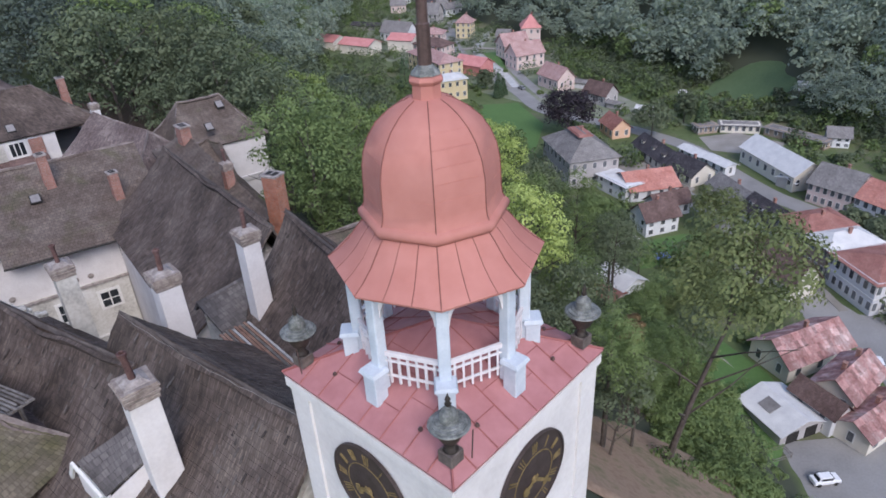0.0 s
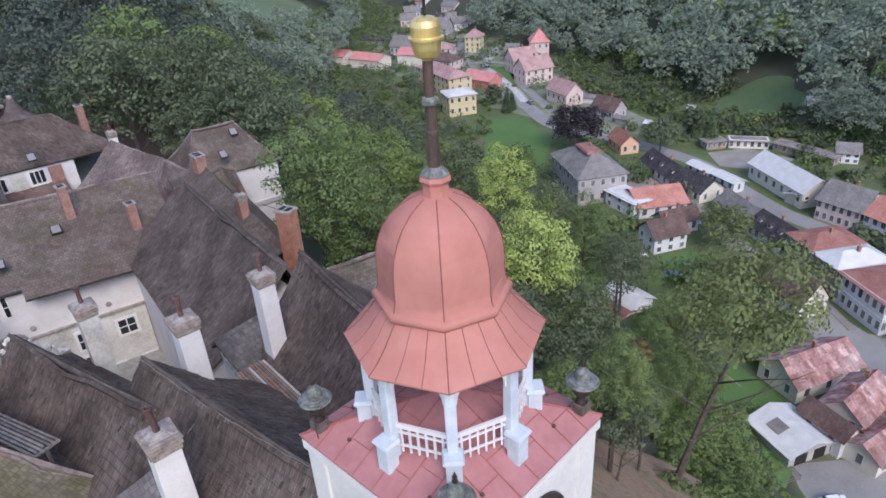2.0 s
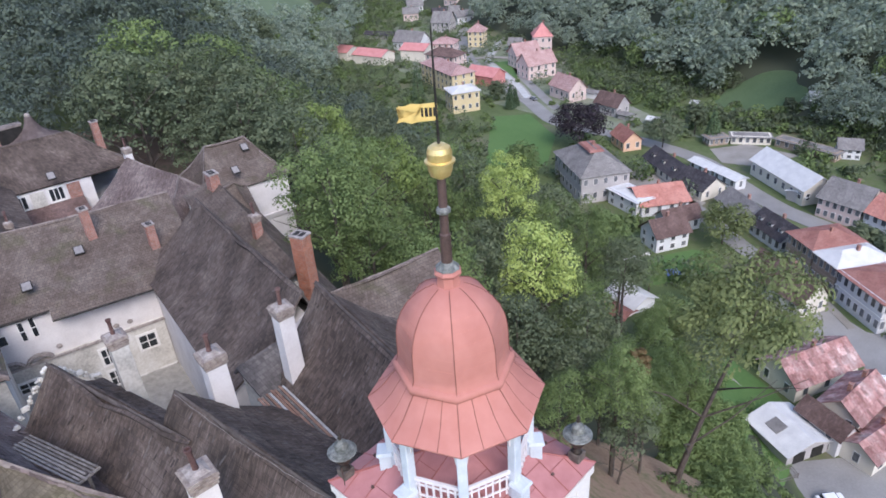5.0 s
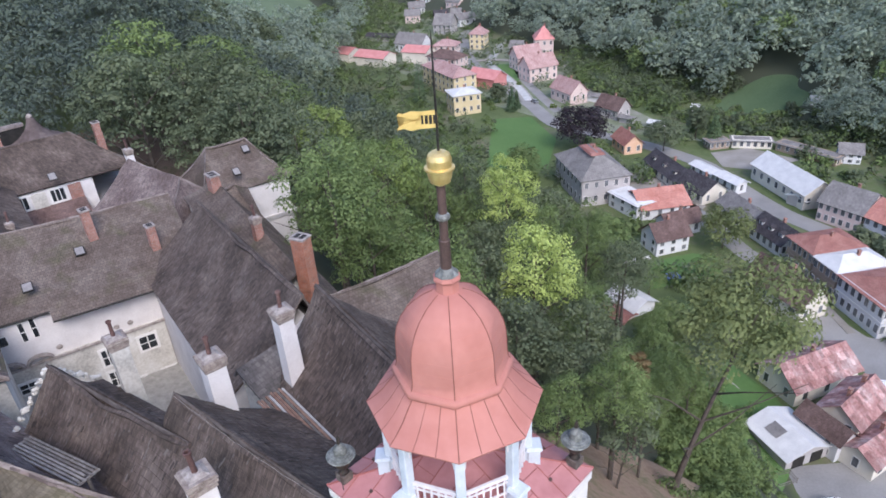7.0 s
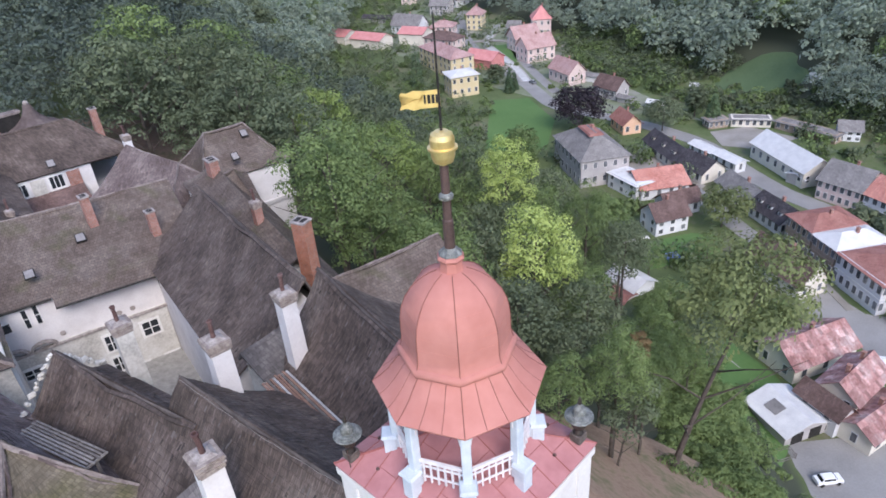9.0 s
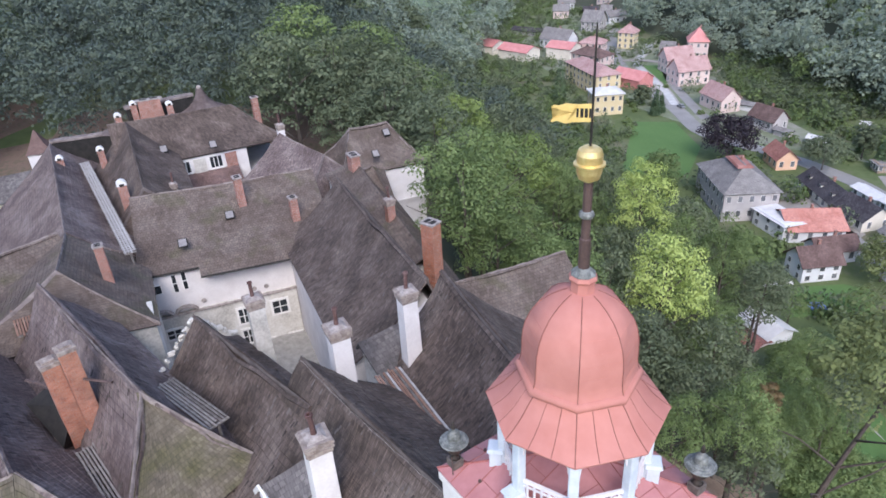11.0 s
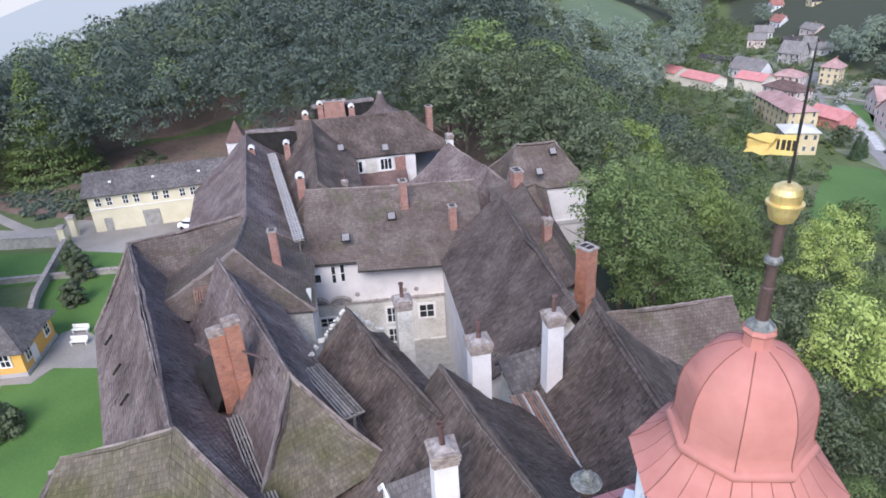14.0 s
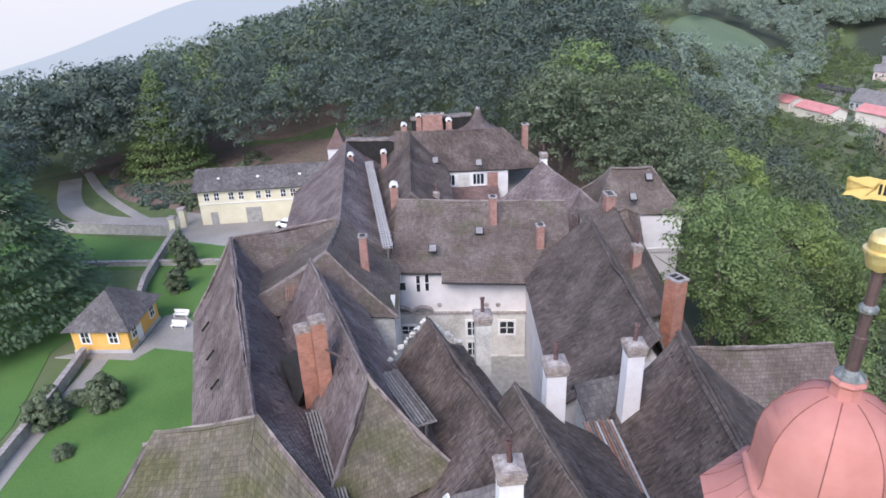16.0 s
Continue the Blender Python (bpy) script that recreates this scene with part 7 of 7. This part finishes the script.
def shrub(label, x, y, h, r, seed, mat=None, cone=True, name="shrub", z=None):
    rng = np.random.default_rng(seed)
    top = thing(name, label, "shrub", pose(x, y, (float(height(x, y)) if z is None else z), 0, 0, 37 * seed))
    part("stem", bar(bmesh.new(), (0, 0, -0.2), (0, 0, h * 0.5), 0.08, 6), BARK, top)
    q = fir_quads(rng, h, r, 1800, 0.17) if cone else crown_quads(rng, h, r, 3200, 0.15, -0.45, 30)
    shared("foliage", quads_mesh("foliage", q, mat or LEAF_DARK), top)
    return top


for i, (x, y, h, r) in enumerate(((-75.5, 15.3, 4.2, 1.5), (-81.2, 19.5, 4.4, 1.6), (-84.6, 20.2, 4.6, 1.4))):
    shrub("clipped dark green rounded yew on the lawn", x, y, h, r, i + 1, LEAF_DARK, False)
for i, (x, y, h, r) in enumerate(((-58.7, -0.5, 3.6, 2.0), (-59.8, -5.5, 3.4, 1.9), (-61.0, -2.2, 1.3, 1.2), (-54.1, -6.1, 1.0, 0.9), (-63.5, -4.0, 1.6, 1.0))):
    shrub("rounded dark green shrub on the lawn", x, y, h, r, 10 + i, LEAF_DARK, False)

big = fir("broad dense dark green yew beside the garden house", 38, 13.0, 71, 30000, 0.34, LEAF_FIR)
big.matrix_basis = pose(-85.5, -4.0, TERRACE - 0.3, 0, 0, 20)
f2 = fir("green drooping conifer in front of the forest", 23, 9.0, 72, 13000, 0.27, LEAF_MID)
f2.matrix_basis = pose(-124.5, 38, TERRACE - 1, 0, 0, 0)
beech = tree("dark purple copper beech by the grey villa", 16, 10.5, LEAF_PURPLE, 81, 6000, 0.34, 0.05, blobs=60)
beech.matrix_basis = at(17.5, 206, 30)
for i, (x, y, h, r, m) in enumerate(((48.8, 136.3, 11, 7, LEAF_OLIVE), (82.5, 126.5, 9, 4.4, LEAF_DARK), (78.6, 131.0, 9, 4, LEAF_DARK), (45, 203, 12, 6.8, LEAF_DARK), (-2, 176, 13, 6, LEAF_MID), (8, 140, 14, 6, LEAF_MID), (58, 216, 12, 4, LEAF_DARK), (20, 128, 13, 6, LEAF_MID), (-14, 262, 9, 3.5, LEAF_DARK))):
    tr = tree("green broadleaf tree among the town houses", h, r, m, 90 + i, 3000, 0.3, 0.05, blobs=40)
    tr.matrix_basis = at(x, y, 40 * i)
for i, (x, y, h, r) in enumerate(((-8, 250, 11, 2.2), (-6, 254, 8, 1.8), (-48, 262, 20, 3.2), (62, 208, 13, 3.0))):
    fr = fir("dark slender conifer in the valley", h, r, 110 + i, 1400, 0.4)
    fr.matrix_basis = at(x, y, 25 * i)

# ---- the sparse tall tree and bushes on the bare slope ----
lean_tree = tree("tall sparse broadleaf tree leaning over the bare slope", 31, 7.6, LEAF_OLIVE, 141, 7600, 0.19, 0.5, (7.5, 5.0), 30, 0.42)
lean_tree.matrix_basis = at(18.8, 41.7, 0)
thin = tree("slender young tree on the bare slope", 12, 3.0, LEAF_DARK, 142, 1700, 0.15, 0.4, (1.5, 1.0), 8, 0.16)
thin.matrix_basis = at(11.1, 35.0, 0)

orange = tree("young tree with autumn orange leaves on the slope", 17.5, 1.5, LEAF_ORANGE, 143, 2600, 0.11, 0.74, (0.4, 0.3), 20, 0.12)
orange.matrix_basis = at(13.4, 44, 0)


def draped(name, cx, cy, rx, ry, mat, label, category, lift=0.12, turn=0.0, n=14):
    """An uneven patch that follows the ground."""
    bm = bmesh.new()
    c, s = math.cos(radians(turn)), math.sin(radians(turn))
    rows = []
    for j in range(n + 1):
        row = []
        for i in range(2 * n):
            a = math.pi * i / n
            k = j / n * (1 + 0.22 * noise.noise((math.cos(a) * 1.6 + cx, math.sin(a) * 1.6, 0.5)))
            x, y = rx * k * math.cos(a), ry * k * math.sin(a)
            x, y = cx + c * x - s * y, cy + s * x + c * y
            row.append(bm.verts.new((x, y, float(height(x, y)) + lift + 0.9 * smooth(0, 1, 1.0 - j / n) * 0.3 - (0.5 if j == n else 0))))
        rows.append(row)
    for a, b in zip(rows, rows[1:]):
        for i in range(2 * n):
            k = (i + 1) % (2 * n)
            bm.faces.new((a[i], b[i], b[k], a[k]))
    bmesh.ops.remove_doubles(bm, verts=bm.verts, dist=0.001)
    bmesh.ops.recalc_face_normals(bm, faces=bm.faces)
    return tagged(part(name, bm, mat, smooth=True), label, category, kind="structure")


draped("bare_slope", 14, 36, 16, 12, EARTH, "bare brown earth slope below the tower", "slope", 0.7, 30)
draped("hill_meadow", 87, 247, 16, 12, HILL_GRASS, "green clearing on the wooded hillside", "meadow", 0.3, -35)
draped("forest_bank", -106, 60, 30, 11, BANK, "bare brown bank below the forest", "slope", 0.4, 35)
draped("forest_bank", -119, 35.5, 22, 9.5, BANK, "dark brown bank above the drive", "slope", 0.35, -4)
draped("forest_floor", -146, 44, 34, 17, BANK, "dark leaf-strewn floor of the west woods", "ground", 0.3, -8)
draped("forest_floor", -140, 68, 26, 13, BANK, "dark leaf-strewn bank under the forest edge", "ground", 0.3, 28)
draped("forest_floor", -72, 76, 44, 15, BANK, "brown leaf-strewn floor of the forest edge", "ground", 0.35, 8)
draped("valley_green", 36, 76, 10, 16, MEADOW, "green overgrown garden below the slope", "meadow", 0.25, 10)


def bushes(points, mat, seed, label, h=2.6, r=1.9, cards=240, size=0.28):
    """Undergrowth too dense to count: one mesh."""
    rng = np.random.default_rng(seed)
    out = []
    for x, y, k in points:
        q = crown_quads(rng, h * k, r * k, cards, size, -0.4, 10)
        out.append(q + np.array([x, y, float(height(x, y)) - 0.2]))
    return tagged(new("undergrowth", quads_mesh("undergrowth", np.concatenate(out), mat)), label, "undergrowth", kind="stuff")


rb = np.random.default_rng(77)
pts = [(29 + rb.normal() * 4, 45 + rb.normal() * 5, 0.6 + 0.6 * rb.random()) for _ in range(45)]
bushes(pts, LEAF_MID, 6, "green bushes at the foot of the slope", cards=520, size=0.15)
pts = [(29 + rb.normal() * 5, 62 + rb.normal() * 9, 0.6 + 0.8 * rb.random()) for _ in range(120)] + [(24 + rb.normal() * 3, 58 + rb.normal() * 4, 0.6 + 0.5 * rb.random()) for _ in range(26)]
bushes(pts, LEAF_MID, 7, "green undergrowth on the slope", cards=460, size=0.16)
pts = [(-107 + rb.normal() * 6, 41 + rb.normal() * 6, 0.5 + 0.7 * rb.random()) for _ in range(60)]
pts = [p for p in pts if p[0] < -99 and p[1] > 30]
bushes(pts, LEAF_DARK, 16, "dark undergrowth on the bank above the drive", 2.0, 1.9)
pts = [(-116 + rb.normal() * 7, 31.5 + rb.normal() * 3, 0.4 + 0.6 * rb.random()) for _ in range(90)]
bushes([p for p in pts if p[0] < -101 and p[1] > 26.5], LEAF_DEEP, 17, "low dark ivy and scrub on the bank", 1.2, 1.5)
west = ((-125, 23), (-131, 24), (-129, 19), (-113, 3), (-117, 8), (-122, 11), (-121, 2), (-128, 14), (-130, 6), (-137, 17.5), (-139, 9), (-131, 33), (-139, 32), (-146, 27), (-147, 36), (-138, 40), (-129, 43), (-148, 18), (-152, 9), (-121, 46), (-156, 26))
forest([(x, y, "", (0.137 * i) % 1, (0.31 * i) % 1) for i, (x, y) in enumerate(west)], LEAF_DEEP, 91, "dark broadleaf trees beside the castle drive", 5, 1500, 0.3, 20, 5.6)
# gardens and hedges between the town houses
road = [(88, 128), (80, 140), (73, 149.5), (68.4, 156.4), (62.6, 170.5), (56.5, 189), (47, 202), (34, 214), (20, 224), (9, 234), (0, 258), (-10, 280), (-20, 301), (-31, 331), (-39, 368), (-43, 405), (-39, 441), (-31, 483), (-40, 520), (48.5, 150), (53.5, 134), (57.5, 126), (61, 112), (62.5, 100), (66, 88), (3, 274), (-4, 300), (-8, 326), (-14, 310), (-22, 335)]
houses = [(o.matrix_basis.translation.x, o.matrix_basis.translation.y) for o in scene.objects if o.name.startswith("house") and o.type == "EMPTY"]
pts, small = [], []
while len(pts) < 1100:
    x, y = rb.uniform(-140, 110), rb.uniform(85, 560)
    s = 0.8 * (x - 8) + 0.6 * (y - 10)
    if s < 74 or (x - 66) * 0.83 + (y - 255) * 0.55 > 8 or min((x - a) ** 2 + (y - b) ** 2 for a, b in road) < 90:
        continue
    if min((x - a - 5) ** 2 + (y - b - 5) ** 2 for a, b in houses) < 110 or (-14 < x < 12 and 186 < y < 250) or (56 < x < 86 and 184 < y < 206):
        continue
    pts.append((x, y, 0.5 + 1.5 * rb.random() ** 2))
bushes(pts[:560], LEAF_MID, 8, "garden bushes and small trees among the houses", 3.6, 2.4, 110, 0.42)
bushes(pts[560:], LEAF_DARK, 9, "dark garden trees among the houses", 4.2, 2.4, 110, 0.42)

# unkempt gardens and scrub between the lane and the hill forest
pts = []
while len(pts) < 520:
    x, y = rb.uniform(20, 118), rb.uniform(188, 345)
    edge = (x - 66) * 0.83 + (y - 255) * 0.55
    if not -20 < edge < 16 or min((x - a) ** 2 + (y - b) ** 2 for a, b in road) < 80 or min((x - a - 4) ** 2 + (y - b - 4) ** 2 for a, b in houses) < 70:
        continue
    if (56 < x < 88 and 182 < y < 206) or ((x - 87) / 16) ** 2 + ((y - 247) / 12) ** 2 < 1:
        continue
    k = 0.5 + 1.3 * rb.random() ** 1.6
    pts.append((x, y, min(k, 0.75) if 70 < x < 102 and 206 < y < 246 else k))
bushes(pts[:300], LEAF_DARK, 18, "dark scrub at the foot of the wooded hill", 4.4, 2.6, 170, 0.4)
bushes(pts[300:], LEAF_MID, 19, "overgrown garden bushes below the wooded hill", 3.6, 2.5, 170, 0.4)

# odds and ends in the gardens below the castle
def ground_cover(label, x, y, w, d, yaw, mat, seed):
    """A crumpled sheet thrown over a low heap."""
    r2 = np.random.default_rng(seed)
    bm = bmesh.new()
    grid = [[bm.verts.new((w * (i / 8 - 0.5), d * (j / 8 - 0.5), 0.04 + (0.55 + 0.25 * r2.random()) * math.sin(math.pi * i / 8) * math.sin(math.pi * j / 8) + 0.05 * r2.random())) for i in range(9)] for j in range(9)]
    for j in range(8):
        for i in range(8):
            bm.faces.new((grid[j][i], grid[j][i + 1], grid[j + 1][i + 1], grid[j + 1][i]))
    rim = [grid[0][i] for i in range(9)] + [grid[j][8] for j in range(1, 9)] + [grid[8][i] for i in range(7, -1, -1)] + [grid[j][0] for j in range(7, 0, -1)]
    low = [bm.verts.new((v.co.x, v.co.y, -0.06)) for v in rim]
    for i in range(len(rim)):
        k = (i + 1) % len(rim)
        bm.faces.new((rim[k], rim[i], low[i], low[k]))
    top = thing("tarpaulin", label, "tarpaulin", pose(x, y, VALLEY + 0.05, 0, 0, yaw))
    part("crumpled_sheet", bm, mat, top)


TARP_BLUE = material("blue_plastic_sheet", [(0.14, 0.22, 0.5), (0.24, 0.34, 0.62)], 0.5, 0, 2, 9, 0.2)
ground_cover("blue plastic tarpaulin over a heap on the grass", 34.4, 122.1, 3.6, 2.8, 20, TARP_BLUE, 1)
ground_cover("white plastic sheet lying on the grass", 26.1, 128.2, 3.8, 2.2, 35, WHITE_METAL, 2)
ground_cover("small white plastic sheet by the house wall", 29.5, 130.7, 2.2, 1.4, 10, WHITE_METAL, 3)
plot = thing("picket_fence", "weathered board fence round a small grass plot", "fence")
corners = [Vector((38.2, 62.0, VALLEY)), Vector((42.1, 63.4, VALLEY)), Vector((42.7, 61.7, VALLEY)), Vector((39.6, 60.3, VALLEY))]
for a, b in zip(corners, corners[1:] + corners[:1]):
    part("fence_post", box(bmesh.new(), (0.1, 0.1, 1.2), (a.x, a.y, VALLEY + 0.55)), WOOD_OLD, plot)
    for z in (0.4, 0.9):
        part("fence_rail", plank(bmesh.new(), a + Vector((0, 0, z)), b + Vector((0, 0, z)), 0.04, 0.12), WOOD_OLD, plot)
car("dark car parked at the street corner", 73.7, 99.1, 60, VALLEY + 0.05, CAR_DARK)


# ---- painted misty distance ----
def painted_mist(name, radius, a0, a1, z0, z1, low, high, label, glow=0.42, ridge=None, woods=False):
    """A far curved backdrop that glows by itself; its haze is painted as a fade upward from one pale tone to another.
    """
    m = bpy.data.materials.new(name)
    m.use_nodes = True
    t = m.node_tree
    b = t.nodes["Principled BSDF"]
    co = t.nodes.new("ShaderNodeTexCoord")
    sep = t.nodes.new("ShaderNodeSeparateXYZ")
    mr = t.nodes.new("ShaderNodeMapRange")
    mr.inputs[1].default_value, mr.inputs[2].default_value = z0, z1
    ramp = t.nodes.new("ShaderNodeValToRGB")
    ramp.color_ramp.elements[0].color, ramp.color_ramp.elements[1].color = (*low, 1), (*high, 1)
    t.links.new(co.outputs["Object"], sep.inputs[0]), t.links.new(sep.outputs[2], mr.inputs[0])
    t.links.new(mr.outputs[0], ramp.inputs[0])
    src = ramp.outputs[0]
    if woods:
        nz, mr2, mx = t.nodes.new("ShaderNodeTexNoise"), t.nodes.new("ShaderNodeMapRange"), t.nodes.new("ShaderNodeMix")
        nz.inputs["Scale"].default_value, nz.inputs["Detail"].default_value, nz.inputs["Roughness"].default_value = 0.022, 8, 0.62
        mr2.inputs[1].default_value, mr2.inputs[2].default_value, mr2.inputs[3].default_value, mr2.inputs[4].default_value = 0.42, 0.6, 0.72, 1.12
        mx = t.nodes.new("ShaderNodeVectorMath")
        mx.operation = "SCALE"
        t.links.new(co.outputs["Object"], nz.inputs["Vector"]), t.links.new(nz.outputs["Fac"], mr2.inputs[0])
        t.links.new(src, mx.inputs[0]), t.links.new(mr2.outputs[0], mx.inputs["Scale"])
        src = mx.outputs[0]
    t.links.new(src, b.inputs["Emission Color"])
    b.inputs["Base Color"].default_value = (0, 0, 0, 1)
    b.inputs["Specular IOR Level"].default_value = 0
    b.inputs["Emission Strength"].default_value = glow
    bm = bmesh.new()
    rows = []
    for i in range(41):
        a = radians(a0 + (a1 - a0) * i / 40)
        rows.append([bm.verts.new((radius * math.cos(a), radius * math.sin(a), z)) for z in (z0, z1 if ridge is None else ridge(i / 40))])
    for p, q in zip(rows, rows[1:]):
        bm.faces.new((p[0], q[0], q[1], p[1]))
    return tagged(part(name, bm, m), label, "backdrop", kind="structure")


# self-lit sheets: sky brightness and haze are painted into their colours
painted_mist("backdrop_west", 900, 128, 215, -220, 160, (0.62, 0.70, 0.80), (0.96, 0.97, 1.0), "pale overcast sky above the distance")
painted_mist("backdrop_ridge", 640, 128, 200, -160, 40, (0.42, 0.51, 0.58), (0.52, 0.61, 0.73), "misty blue-grey wooded ridge in the distance", 0.46,
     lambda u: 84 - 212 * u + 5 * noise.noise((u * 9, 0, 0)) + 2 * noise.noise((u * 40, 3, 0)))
painted_mist("backdrop_north", 900, 62, 128, -100, 200, (0.60, 0.66, 0.68), (0.80, 0.86, 0.92), "hazy pale sky over the valley")
painted_mist("backdrop_hills", 760, 52, 132, -60, 40, (0.27, 0.34, 0.30), (0.56, 0.63, 0.66), "hazy grey-green wooded hills closing the valley", 0.36,
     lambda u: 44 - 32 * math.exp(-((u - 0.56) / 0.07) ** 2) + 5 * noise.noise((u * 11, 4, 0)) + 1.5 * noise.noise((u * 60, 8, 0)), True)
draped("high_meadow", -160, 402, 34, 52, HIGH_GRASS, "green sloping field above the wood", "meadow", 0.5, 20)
# loose, lifted shingles on the nearest roofs
bm = box(bmesh.new(), (0.11, 0.36, 0.018))
loose = bpy.data.meshes.new("shingle")
bm.to_mesh(loose)
bm.free()
loose.materials.append(SHINGLE_LOOSE)
rs = np.random.default_rng(19)


def lay_shingles(parent, label, sides=(0, 1), count=240):
    """Shingles that stand proud of the weathered courses, each an object on one shared mesh."""
    for sd in sides:
        p00, p10, p11, p01 = SLOPES[label][sd]
        sag, jit, seed = SLOPES[label][2], SLOPES[label][3], (7.0, 14.0)[sd]
        n = (p10 - p00).cross(p01 - p00).normalized()
        for _ in range(count // len(sides)):
            u, v = rs.uniform(0.03, 0.97), rs.uniform(0.06, 0.95)
            p = p00.lerp(p10, u).lerp(p01.lerp(p11, u), v)
            k = -sag * 4 * v * (1 - v) - sag * 0.6 * math.sin(math.pi * u) * v + jit * noise.noise(p * 0.35 + Vector((seed, 0, 0))) + 0.35 * jit * noise.noise(p * 1.3)
            up = (p01.lerp(p11, u) - p00.lerp(p10, u)).normalized()
            x = up.cross(n).normalized()
            rot = Matrix((x, up, n)).transposed().to_4x4() @ Matrix.Rotation(rs.normal() * 0.06, 4, "Z") @ Matrix.Rotation(-0.035, 4, "X")
            shared("shingle", loose, parent, Matrix.Translation(p + n * (k + 0.022)) @ rot)


for wg in (w4b, w4a, w6, w5, w2, w1):
    lay_shingles(wg, wg["label"])
# lightning wire along the ridge of the broad wing
a, b = Vector((-15.4, 8.2, 26.7)), Vector((-4.6, 1.2, 27.75))
wire = lambda u: a.lerp(b, u) + Vector((-0.12, -0.18, 0.02 - 0.3 * math.sin(math.pi * u) + 0.1 * abs(math.sin(7 * math.pi * u))))
bm = bmesh.new()
rings = [[bm.verts.new(wire(i / 28) + Vector((0.008 * math.cos(k * 1.57), 0.008 * math.cos(k * 1.57), 0.012 * math.sin(k * 1.57)))) for k in range(4)] for i in range(29)]
for r0, r1 in zip(rings, rings[1:]):
    for k in range(4):
        bm.faces.new((r0[k], r0[(k + 1) % 4], r1[(k + 1) % 4], r1[k]))
part("lightning_wire", bm, WOOD_OLD, w4b)
